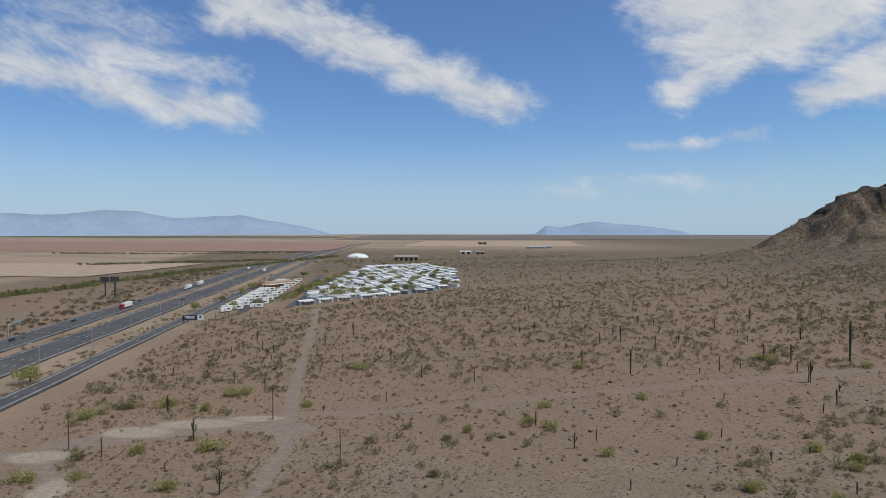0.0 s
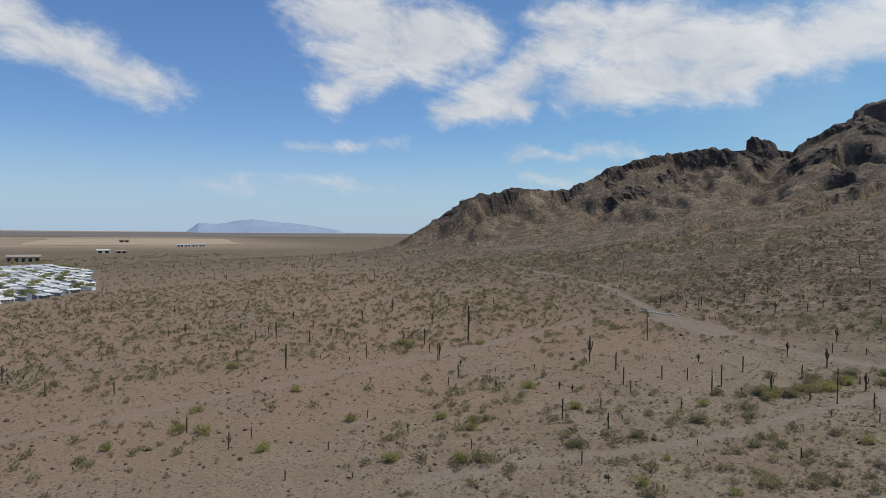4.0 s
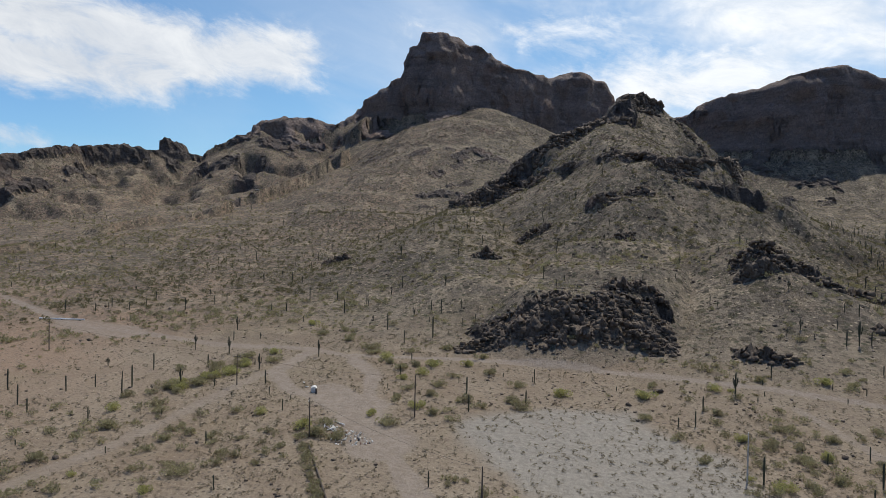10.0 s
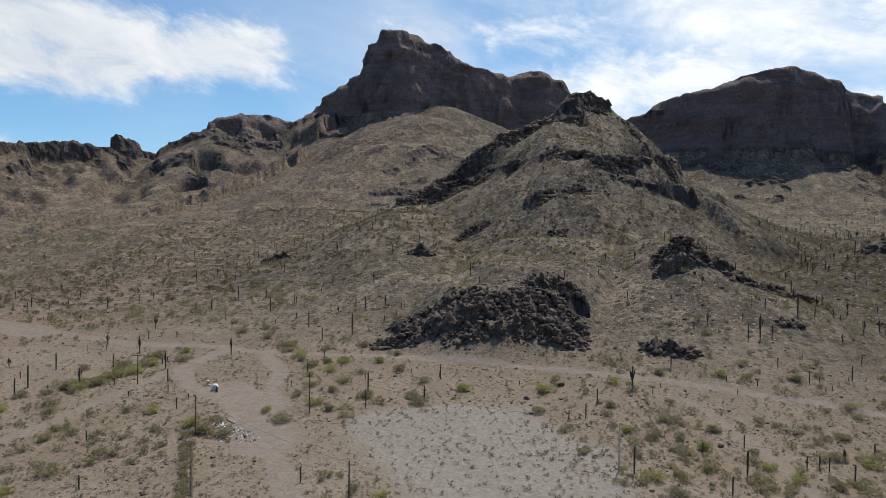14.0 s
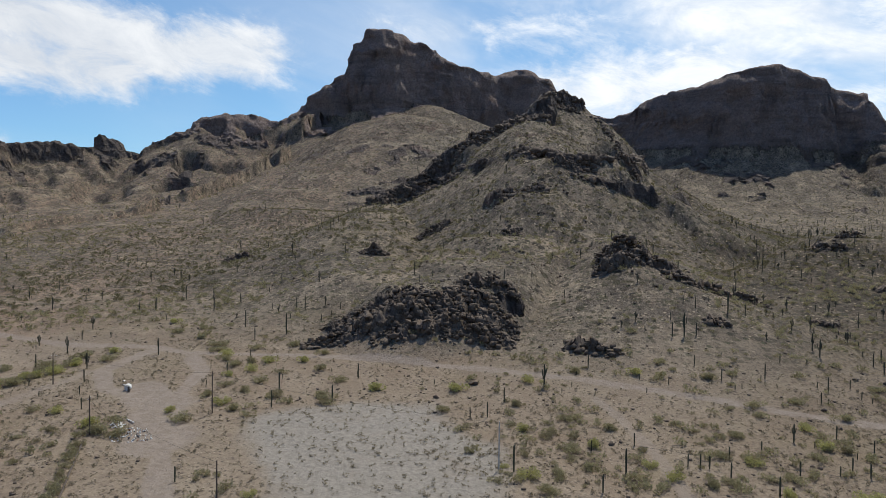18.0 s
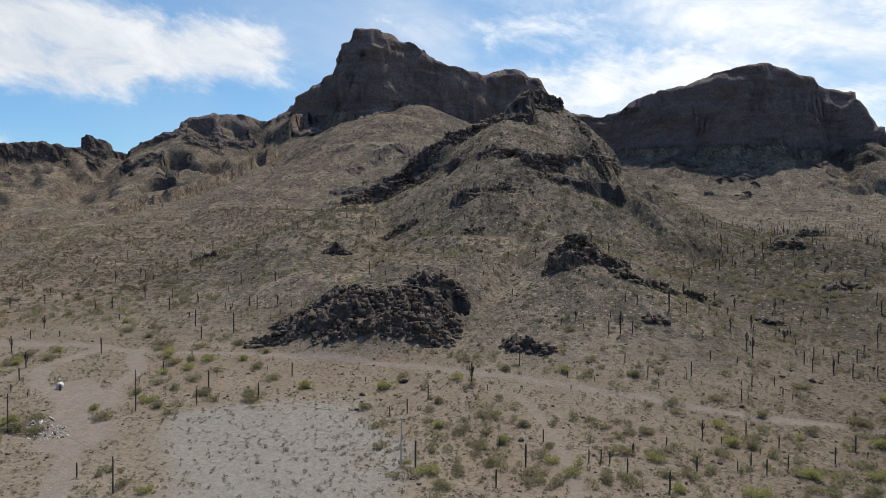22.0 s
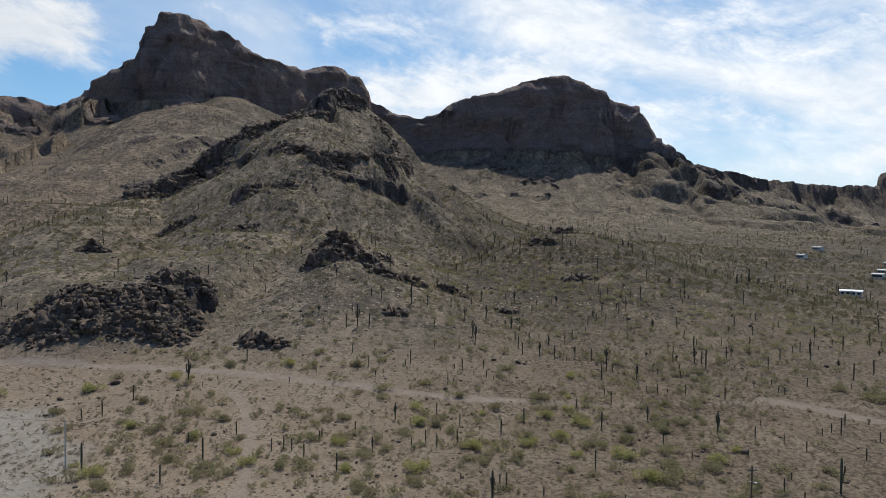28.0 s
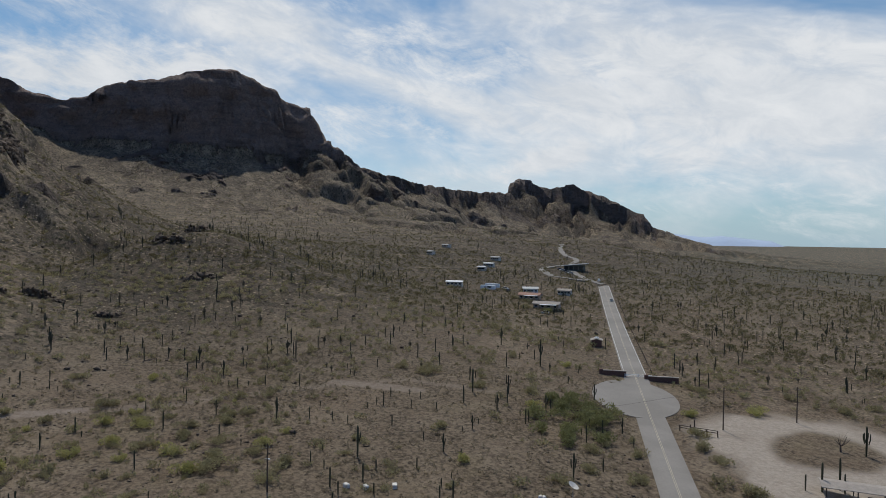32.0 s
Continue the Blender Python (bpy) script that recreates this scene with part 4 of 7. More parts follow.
def open_ground(x, y, tracks=0.3, pale=0.5):
    track, grey, farm = ground_masks(x, y)
    rock = land(x, y)[1]
    ok = (track < tracks) & (grey < pale) & (rock < 0.62) & (farm < 0.25)
    ok &= along(ROAD_LINE, x, y) > 5.5
    ok &= x + 141 + 0.104 * (y - 204) > 7
    ok &= ~inside_all(x, y, [(-205, 425), (-150, 425), (-92, 462), (20, 598), (26, 870), (-18, 1065), (-260, 1065)])
    ok &= np.hypot(x - 118, y + 279) > 16
    ok &= np.hypot((x - 72) / 30, (y + 285) / 38) > 1
    return ok


def settled(x, y, keep):
    x, y = x[keep], y[keep]
    return np.column_stack([x, y, land(x, y)[0]])


def dense_spots(per_m2, r0, r1, seed_patch, strength, north=0.8, **kw):
    area = (math.radians(211) / 2) * (r1 ** 2 - r0 ** 2)
    n = int(area * per_m2)
    r = np.sqrt(rng.uniform(r0 ** 2, r1 ** 2, n))
    a = np.radians(rng.uniform(-39, 172, n))
    x, y = r * np.sin(a), -60 + r * np.cos(a)
    keep = open_ground(x, y, **kw)
    patch = fractal2(x, y, 48, 3, seed_patch)
    keep &= (along([(0, 0), (-10, -125)], x, y) > 95) | (rng.uniform(0, 1, n) < 0.3)
    keep &= rng.uniform(0, 1, n) < np.clip(0.62 + strength * patch, 0.03, 1) * (north + (1 - north) * ramp(20, -150, y + 0.3 * (x - 150)))
    return settled(x, y, keep)


# saguaros: the nearer ones each by itself, the rest as stuff
wood = np.vstack([dense_spots(0.0095, 80, 330, 501, 0.9, 0.5), dense_spots(0.0090, 330, 560, 502, 0.8, 0.5), dense_spots(0.0046, 560, 1100, 503, 0.7, 0.5)])
slope_of = np.hypot(land(wood[:, 0] + 3, wood[:, 1])[0] - wood[:, 2], land(wood[:, 0], wood[:, 1] + 3)[0] - wood[:, 2]) / 3
wood = wood[slope_of < 0.75]
wood = wood[(wood[:, 1] < 20) | (wood[:, 1] > 200) | (wood[:, 0] > 230) | (rng.uniform(0, 1, len(wood)) < 0.55)]
wood = wood[(wood[:, 0] > 60) & (wood[:, 1] < 230) | (wood[:, 1] < -80) | (rng.uniform(0, 1, len(wood)) < 0.34)]
away = np.hypot(wood[:, 0] - 20, wood[:, 1] + 60)
order = np.argsort(away)
wood = wood[order]
for (x, y, z), u in zip(wood[:190], rng.uniform(0, 1, (190, 3))):
    tall = 1.3 + 3.2 * u[0] ** 2
    saguaro(x, y, tall, 0 if tall < 3.3 or u[1] < 0.62 else (1 if u[1] < 0.78 else 2 if u[1] < 0.92 else 3), 6.28 * u[2])
wood = wood[190:]
shapes = [trunk_shape(6, 0.0)] * 6 + [joined([trunk_shape(6, 0.0)] + [arm_shape(*a, 5) for a in ARMS[k]]) for k in (1, 2, 3, 5)]
tall = 1.5 + 4.6 * rng.uniform(0, 1, len(wood)) ** 1.7
thin = column([(0, 0, -0.03), (0.004, 0, 0.6), (0, 0, 0.97)], [0.036, 0.043, 0.034], 4)
slim = [thin] * 4 + [joined([thin, column([(0.10, 0, 0.42), (0.12, 0, 0.50), (0.12, 0, 0.78)], [0.03, 0.03, 0.02], 4)]), joined([thin, column([(-0.11, 0.03, 0.4), (-0.12, 0.03, 0.5), (-0.12, 0.03, 0.72)], [0.03, 0.03, 0.02], 4), column([(0.10, 0, 0.45), (0.12, 0, 0.55), (0.12, 0, 0.85)], [0.03, 0.03, 0.02], 4)])]
n0 = 900
v, t = joined([strewn(shapes, wood[:n0], tall[:n0] * 0.5 + 2.4, tall[:n0], 0.02), strewn(slim, wood[n0:], tall[n0:] * 0.5 + 2.4, tall[n0:], 0.02)])
tagged(new("saguaro_stand", tri_mesh("saguaro_stand", v, t, CACTUS_FAR, True)), "distant stand of dark saguaros across the desert slopes", "cactus", kind="stuff")


def bush_shape(count, leaf, seed, flat=0.8, broad=0.55, spread=0.42):
    r = np.random.default_rng(seed)
    lobes = np.column_stack([r.normal(0, spread, (7, 2)), r.uniform(0.25, 0.62, 7)])
    pieces_v, pieces_t = [], []
    for i in range(count):
        c = lobes[r.integers(0, 7)] * (1, 1, flat)
        d = r.normal(0, 1, 3)
        d /= np.linalg.norm(d)
        p = c + d * (0.20 + 0.24 * r.uniform()) * (1, 1, flat)
        p[2] = abs(p[2]) + 0.02
        # slim sprays that point up and outwards
        a = r.normal(0, 0.55, 3) + d * (0.9, 0.9, 0.5) + (0, 0, 0.75)
        a /= np.linalg.norm(a)
        b = np.cross(a, r.normal(0, 1, 3))
        b /= np.linalg.norm(b)
        s = leaf * r.uniform(0.6, 1.4)
        o = len(pieces_v)
        pieces_v += [p - b * s * broad, p + b * s * broad, p + a * s * (2.2 - 1.5 * broad)]
        pieces_t.append((o, o + 1, o + 2))
    return np.array(pieces_v), np.array(pieces_t)


def stem_shape(seed):
    r = np.random.default_rng(seed)
    out = []
    for k in range(6):
        a, reach = 1.05 * k + r.uniform(0, 0.6), r.uniform(0.25, 0.55)
        out.append(column([(0.03 * math.cos(a), 0.03 * math.sin(a), -0.05), (0.5 * reach * math.cos(a), 0.5 * reach * math.sin(a), 0.25), (reach * math.cos(a), reach * math.sin(a), 0.55)], [0.028, 0.02, 0.008], 4))
    return joined(out)


CROWNS = {"creosote": [tri_mesh("crown", *bush_shape(900, 0.080, 900 + k), LEAF_GREEN) for k in range(4)],
          "palo_verde": [tri_mesh("crown", *bush_shape(1000, 0.080, 930 + k, 0.95), LEAF_BRIGHT) for k in range(3)],
          "young": [tri_mesh("crown", *bush_shape(330, 0.115, 980 + k, 0.8), LEAF_GREEN) for k in range(4)],
          "mesquite": [tri_mesh("crown", *bush_shape(1000, 0.085, 960 + k, 0.95), LEAF_DARK) for k in range(3)]}
STEMS = [tri_mesh("stem", *stem_shape(970 + k), TWIG) for k in range(3)]
BUSH_LABELS = {"creosote": "olive-green creosote bush on bare gravel", "palo_verde": "yellow-green palo verde shrub with feathery crown", "mesquite": "dark green mesquite with spreading crown"}


def bush(x, y, wide, kind, k):
    base = new(kind + "_shrub")
    tagged(base, BUSH_LABELS[kind], "shrub", kind + " shrubs")
    r = wide * 0.5
    high = min(r * 0.95, 1.1 + 0.35 * r) * (1.3 if kind == "mesquite" else 1.0)
    base.matrix_world = Matrix.Translation((x, y, ground(x, y) - 0.1)) @ Matrix.Rotation(k * 1.7, 4, "Z") @ Matrix.Diagonal((r * 1.2, r * 1.15, high * 1.2, 1))
    crowns = CROWNS["young" if kind == "creosote" and wide < 3.6 else kind]
    new("crown", crowns[k % len(crowns)]).parent = base
    new("stem", STEMS[k % 3]).parent = base


# shrubs that can be told apart: x, y, width
SHRUBS_NORTH = [(-105, 189, 7), (-99, 201, 9), (-88, 204, 8), (-69, 214, 9), (-73, 197, 4.8), (-59, 223, 5), (-35, 256, 8), (-77, 159, 5.5), (-59, 162, 8), (-89, 155, 6), (-60, 137, 6), (-82, 142, 5), (-93, 142, 6),
                (1, 164, 4.5), (23, 175, 5), (29, 169, 5), (7, 170, 3.9), (-2, 141, 4), (38, 146, 4.2), (63, 154, 4.2), (83, 143, 4.5), (65, 135, 3.8), (88, 135, 4.5), (60, 123, 4.8), (59, 192, 4), (114, 222, 6), (50, 237, 5.5), (30, 190, 4), (-43, 202, 5), (-19, 166, 4.2)]
SHRUBS_EAST = [(75, 111, 6.5), (72, 115, 5), (115, 128, 5), (131, 101, 7), (97, 106, 4.2), (94, 85, 4.2), (112, 103, 4.5), (164, 99, 8), (170, 97, 5.4), (174, 95, 5), (192, 99, 6), (160, 105, 5.2), (190, 88, 5.6), (139, 57, 5.5), (135, 47, 4.2), (164, 41, 4.2), (147, 38, 5.2),
               (196, 38, 6), (166, 23, 5.5), (169, 33, 4.4), (146, 77, 3.6), (146, 70, 3.6), (128, 57, 3), (168, 11, 5.6), (213, 64, 6.5), (176, -2, 5.5), (116, 230, 8), (136, 52, 7), (182, 11, 4.6)]
SHRUBS_HILL = [(179, -24, 6.2), (164, 8, 6), (155, 29, 4.4), (128, -38, 2.9), (132, -44, 4.4), (126, -48, 4.3), (153, -28, 3.4), (146, -52, 4.6), (150, -58, 3.8), (130, -64, 3.8), (134, -79, 4), (139, -95, 4.2), (158, -108, 4.6), (164, -22, 4), (194, -56, 4.6), (196, -137, 5),
               (157, -147, 5.5), (146, -155, 4.6), (150, -166, 4.8), (124, -157, 8), (125, -151, 6), (136, -121, 3.6), (157, -112, 4.6), (128, -105, 3.8), (132, -169, 4.4), (164, -231, 6.6), (122, -210, 5.3), (114, -165, 5.6), (145, -132, 4.4)]
SHRUBS_ROAD = [(145, -238, 6), (135, -250, 6), (111, -147, 6), (104, -246, 7), (112, -246, 7.5), (106, -238, 6), (119, -246, 6.5), (98, -240, 6), (124, -257, 6), (127, -250, 5.5), (109, -254, 8.5), (115, -254, 6), (121, -252, 6), (117, -239, 7), (109, -231, 4.4), (100, -233, 6.6), (94, -234, 5), (87, -241, 4), (78, -230, 4.6), (101, -279, 5), (90, -267, 6), (83, -259, 6), (76, -255, 4.6),
               (95, -299, 6.6), (115, -303, 5), (83, -326, 6.6), (85, -215, 4.6), (103, -204, 3.9), (175, -142, 6.6), (62, -246, 8), (166, -234, 7), (155, -283, 4.8), (169, -348, 7.4)]
SHRUBS_WASH = [(187, 40, 4.6), (191, 47, 5.2), (196, 52, 4.4), (206, 60, 5.4), (199, 28, 4.4), (192, 20, 5.2), (186, 30, 3.8), (210, 48, 4.6), (181, 44, 3.6), (216, 38, 5), (208, 24, 4.2), (152, 24, 3.6), (158, 34, 4.4), (163, 18, 3.6), (172, 40, 3.8), (178, 32, 4.6), (151, 44, 3.4),
               (118, 66, 3.2), (127, 72, 3.0), (112, 80, 3.4), (104, 72, 3.2), (121, 84, 3.6), (134, 84, 3.2), (148, 100, 4.4), (142, 108, 4.0), (152, 112, 4.4), (126, 112, 3.6), (182, 104, 5), (198, 92, 4.6), (176, 112, 4.2), (220, 74, 4.6), (226, 88, 5), (240, 96, 5), (233, 80, 4.4),
               (138, -56, 4.0), (144, -66, 3.4), (136, -72, 3.6), (148, -84, 4.2), (143, -100, 3.6), (151, -104, 4), (133, -92, 3.6), (160, -90, 4.2), (166, -74, 3.8), (162, -52, 4), (156, -42, 3.6), (141, -32, 3.6), (170, -40, 4.2),
               (143, -146, 5), (137, -150, 5.4), (131, -158, 5), (152, -158, 4.6), (138, -162, 5.2), (162, -140, 4.6), (168, -128, 4.4), (176, -120, 4.6), (183, -112, 4.2), (149, -140, 4.8), (128, -166, 4.8), (120, -170, 5.4), (258, -352, 6), (247, -358, 5.4), (262, -354, 5), (284, -364, 6), (274, -366, 5), (290, -378, 5.4), (324, -346, 5.4), (336, -346, 5), (298, -384, 5), (310, -362, 5)]
SHRUBS_PAD = [(195, 43, 4.7), (142, 52, 4.3), (187, -42, 4.1), (153, -54, 3.8), (159, -62, 4.2), (164, -110, 3.7), (194, -72, 4.8), (193, -79, 4.1), (193, -92, 5.3), (178, -100, 4.6), (144, -119, 5.0)]
SHRUBS_FLAT = [(162, -148, 3.6), (139, -170, 3.8), (148, -91, 4.9), (133, -106, 5.3), (151, -133, 3.9), (155, -168, 5.0), (135, -65, 3.7), (191, -155, 4.1), (172, -227, 5.2), (230, -182, 3.8), (85, 131, 3.9), (117, 151, 5.0), (139, 209, 4.3), (108, 215, 3.7)]
SHRUBS_BEND = [(143, 96, 4.0), (201, 54, 5.3), (189, -26, 3.7), (157, 101, 4.2), (113, 71, 5.4)]
SHRUBS_GATE = [(125, -243, 4.9), (86, -225, 4.3)]
told = SHRUBS_WASH + SHRUBS_NORTH + SHRUBS_EAST + SHRUBS_HILL + SHRUBS_ROAD + SHRUBS_PAD + SHRUBS_FLAT + SHRUBS_BEND + SHRUBS_GATE
for k, (x, y, wide) in enumerate(told):
    bush(x, y, wide * 0.92, "mesquite" if (x, y, wide) in SHRUBS_ROAD[3:16] else "palo_verde" if k % 4 == 0 or (y > 120 and k % 2) else "creosote", k)

scrub = np.vstack([dense_spots(0.0480, 60, 300, 601, 0.9, 0.62, tracks=0.45, pale=0.9), dense_spots(0.0800, 300, 640, 602, 0.3, 0.95), dense_spots(0.0210, 640, 1150, 603, 0.4)])
away = np.hypot(scrub[:, 0] - 20, scrub[:, 1] + 60)
scrub = scrub[np.argsort(away)]
shown = np.flatnonzero(away[np.argsort(away)] > 105)[:700:3]
for k, (x, y, z) in enumerate(scrub[shown]):
    bush(x, y, 1.5 + 2.0 * ((k * 0.618) % 1) ** 1.5, "creosote" if k % 9 else "palo_verde", k)
scrub = np.delete(scrub, shown, 0)
few = [bush_shape(16, 0.34, 800 + k, 0.8, 0.75) for k in range(6)]
some = [bush_shape(52, 0.22, 810 + k, 0.8, 0.65) for k in range(6)]
fine = [bush_shape(100, 0.16, 820 + k, 0.8, 0.6) for k in range(6)]
size = 0.62 + 1.15 * rng.uniform(0, 1, len(scrub)) ** 2
v, t = joined([strewn(fine, scrub[:2000], size[:2000] * 1.25, size[:2000] * 1.35), strewn(some, scrub[2000:4000], size[2000:4000] * 1.25, size[2000:4000] * 1.35)])
tagged(new("creosote_scrub", tri_mesh("creosote_scrub", v, t, LEAF_GREEN)), "scattered olive creosote scrub over the desert floor", "shrub", kind="stuff")

rest, grown = scrub[4000:], size[4000:]
plainward = rest[:, 1] > 160 + 0.25 * rest[:, 0]
v, t = strewn(few, rest[plainward], grown[plainward] * 1.25, grown[plainward] * 1.3)
tagged(new("northern_scrub", tri_mesh("northern_scrub", v, t, LEAF_PLAIN)), "yellow-olive creosote scrub over the red northern flats", "shrub", kind="stuff")
scrub, size = np.vstack([scrub[:4000], rest[~plainward]]), np.append(size[:4000], grown[~plainward])
v, t = joined([strewn(some, scrub[4000:5500], size[4000:5500] * 1.25, size[4000:5500] * 1.3), strewn(few, scrub[5500:], size[5500:] * 1.25, size[5500:] * 1.3)])
tagged(new("hillside_scrub", tri_mesh("hillside_scrub", v, t, LEAF_HILL)), "dark brown-olive scrub scattered over the stony slopes", "shrub", kind="stuff")

low = np.vstack([dense_spots(0.40, 60, 260, 701, 0.6, tracks=0.5, pale=1.1), dense_spots(0.15, 260, 480, 702, 0.6), dense_spots(0.016, 480, 800, 703, 0.6)])
tuft = [bush_shape(11, 0.32, 850 + k, 0.95, 0.75, 0.22) for k in range(6)]
size = 0.30 + 0.40 * rng.uniform(0, 1, len(low)) ** 1.5
v, t = strewn(tuft, low, size * 1.25, size)
tagged(new("bursage_tufts", tri_mesh("bursage_tufts", v, t, LEAF_GREY)), "low grey-brown bursage tufts over gravel", "shrub", kind="stuff")


def volcanic_rock():
    m, n, s = material("dark_volcanic_rock")
    p = place_of(n)
    c = n.mix(n.step(n.noise(p, 0.35, 6.0, 0.65), 0.35, 0.7), (0.066, 0.046, 0.031), (0.150, 0.106, 0.070))
    c = n.mix(n.step(n.noise(p, 0.11, 4.0, 0.6), 0.56, 0.75, 0.0, 0.7), c, (0.165, 0.118, 0.090))
    c = n.mix(n.math("MULTIPLY", n.add("ShaderNodeNewGeometry").outputs["Random Per Island"], 0.45), c, (0.125, 0.088, 0.060))
    n.put(s.inputs["Base Color"], c)
    s.inputs["Roughness"].default_value = 0.9
    bumped(n, s, n.noise(p, 1.3, 6.0, 0.7), 0.8, 0.5)
    return m


BASALT = volcanic_rock()


def block_shape(seed, detail=1):
    bm = bmesh.new()
    bmesh.ops.create_icosphere(bm, subdivisions=detail, radius=1.0)
    r = np.random.default_rng(seed)
    cuts = [(r.normal(0, 1, 3), r.uniform(0.35, 0.62)) for _ in range(14)]
    v = np.array([p.co[:] for p in bm.verts])
    for d, lim in cuts:
        d = d / np.linalg.norm(d)
        over = np.maximum(v @ d - lim, 0)
        v -= over[:, None] * d
    v *= r.uniform(0.7, 1.25, 3)
    bm.verts.index_update()
    t = np.array([[q.index for q in f.verts] for f in bm.faces])
    bm.free()
    return v, t


STONES = [block_shape(40 + k, 1) for k in range(6)]
stone_at = np.vstack([dense_spots(0.11, 80, 320, 811, 0.9), dense_spots(0.060, 320, 640, 812, 0.8)])
rise = stone_at[:, 2] - plain_height(stone_at[:, 0], stone_at[:, 1])
keep = rng.uniform(0, 1, len(stone_at)) < np.clip(0.06 + rise / 16, 0, 1) * np.clip(0.5 + 0.9 * fractal2(stone_at[:, 0], stone_at[:, 1], 26, 3, 95), 0.05, 1)
stone_at = stone_at[keep]
# thick rubble down the crest of the near hill
u, side = rng.uniform(0, 1, 2000), rng.normal(0, 1, 2000)
cx, cy = 222 + 330 * u ** 1.3, -2 - 34 * u + side * (16 + 26 * u)
keep = fractal2(cx, cy, 22, 3, 96) > -0.12
stone_at = np.vstack([stone_at, settled(cx, cy, keep)])
size = 0.22 + 1.15 * rng.uniform(0, 1, len(stone_at)) ** 3
v, t = strewn(STONES, stone_at, size * 1.2, size * 0.9)
tagged(new("loose_boulders", tri_mesh("loose_boulders", v, t, BASALT)), "dark volcanic boulders strewn over the slopes", "stones", kind="stuff")


def outcrop(cx, cy, wide, deep, top, turn, seed):
    """A craggy ledge: its front falls steeply towards the west, its back runs into the slope."""
    nu, nv = max(30, int(wide / 0.42)), max(20, int((deep + top) / 0.42))
    u, w = np.meshgrid(np.linspace(-1, 1, nu), np.linspace(0, 1, nv))
    u, w = u.ravel(), w.ravel()
    sx = fractal2(u * wide * 0.5 + 31 * seed, w * deep, 9, 3, seed)
    edge = np.clip((1 - np.abs(u) ** 2.4) * (0.72 + 0.5 * sx), 0, None)
    ly = wide * 0.5 * u
    lx = deep * (w - 0.5) * (0.75 + 0.35 * fractal2(u * wide * 0.5, w * 0 + seed, 11, 2, seed + 3))
    c, s = math.cos(turn), math.sin(turn)
    x, y = cx + lx * c - ly * s, cy + lx * s + ly * c
    rise = ramp(0.0, 0.34, w) * ramp(1.05, 0.45, w)
    z = land(x, y)[0] + top * edge * rise * (0.7 + 0.5 * fractal2(x, y, 5.0, 2, seed + 2)) - 0.9 * (1 - np.clip(edge * rise * 4, 0, 1))
    ox, oy, oz = x.copy(), y.copy(), z.copy()
    for size, push in ((5.0, 1.1), (2.6, 0.9), (1.3, 0.55)):
        k = push * np.clip(edge * rise * 3, 0, 1)
        b = blocks3(ox, oy, oz, size, seed + 5)
        x, y, z = x - k * b * c, y - k * b * s, z + 0.9 * k * blocks3(ox, oy, oz, size, seed + 13)
    x, y = x + 0.25 * noise3(ox / 0.9, oy / 0.9, oz / 0.9, 3), y + 0.25 * noise3(ox / 0.9, oy / 0.9, oz / 0.9, 4)
    i, j = np.meshgrid(np.arange(nv - 1), np.arange(nu - 1), indexing="ij")
    o = (i * nu + j).ravel()
    tris = np.vstack([np.column_stack([o, o + nu, o + nu + 1]), np.column_stack([o, o + nu + 1, o + 1])])[:, ::-1]
    return tagged(new("rock_outcrop", tri_mesh("rock_outcrop", np.column_stack([x, y, z]), tris, BASALT)), "jagged dark volcanic outcrop on the hillside", "rock", "outcrops of the hill")


OUTCROPS = [(222, 4, 40, 12, 5, 0.10), (222, 22, 30, 10, 4.5, 0.45), (221, -24, 31, 12, 5.5, -0.08), (228, -8, 52, 10, 4, 0.05), (216, -4, 30, 8, 3.5, 0.1), (232, -25, 30, 9, 3.5, -0.1), (231, 12, 32, 9, 3.5, 0.2), (247, -26, 24, 12, 6, 0.1), (286, -80, 26, 16, 9, -0.1), (274, -92, 24, 10, 5, -0.3),
            (270, -112, 14, 8, 4.5, 0.2), (210, -62, 20, 7, 3.2, -0.4), (378, 139, 18, 10, 4, 0.3), (352, -186, 18, 10, 6, 0.0), (372, -205, 14, 8, 4, 0.2), (300, -100, 10, 6, 3, 0.1), (232, -104, 9, 5, 2.5, 0.1),
            (345, -28, 16, 9, 4, 0.1), (271, -76, 20, 9, 5, 0.0), (268, -99, 15, 8, 4, 0.1), (283, -129, 16, 7, 4, -0.1), (420, -60, 20, 10, 5, -0.2), (330, 40, 16, 8, 3.5, 0.4), (395, 20, 24, 10, 5, 0.3), (300, -190, 14, 6, 3, 0.1), (262, -150, 10, 5, 2.2, 0.0), (440, -100, 18, 9, 4.5, -0.2)]
for k, o in enumerate(OUTCROPS):
    outcrop(*o, 300 + k)

# broken blocks that stand on the outcrops and along the cliff bands of the near hill
def angular_block(seed):
    """A split block with flat faces and sharp corners."""
    r = np.random.default_rng(seed)
    v = np.array([(i, j, k) for i in (-1, 1) for j in (-1, 1) for k in (-1, 1)], float) * r.uniform(0.5, 1.0, 3)
    v = v * r.uniform(0.55, 1.15, (8, 3)) + r.normal(0, 0.12, (8, 3))
    turn = np.array((Matrix.Rotation(r.uniform(0, 6.28), 3, "Z") @ Matrix.Rotation(r.normal(0, 0.5), 3, "X")).transposed())
    t = np.array([(0, 1, 3), (0, 3, 2), (4, 7, 5), (4, 6, 7), (0, 5, 1), (0, 4, 5), (2, 3, 7), (2, 7, 6), (0, 2, 6), (0, 6, 4), (1, 7, 3), (1, 5, 7)])
    return v @ turn, t


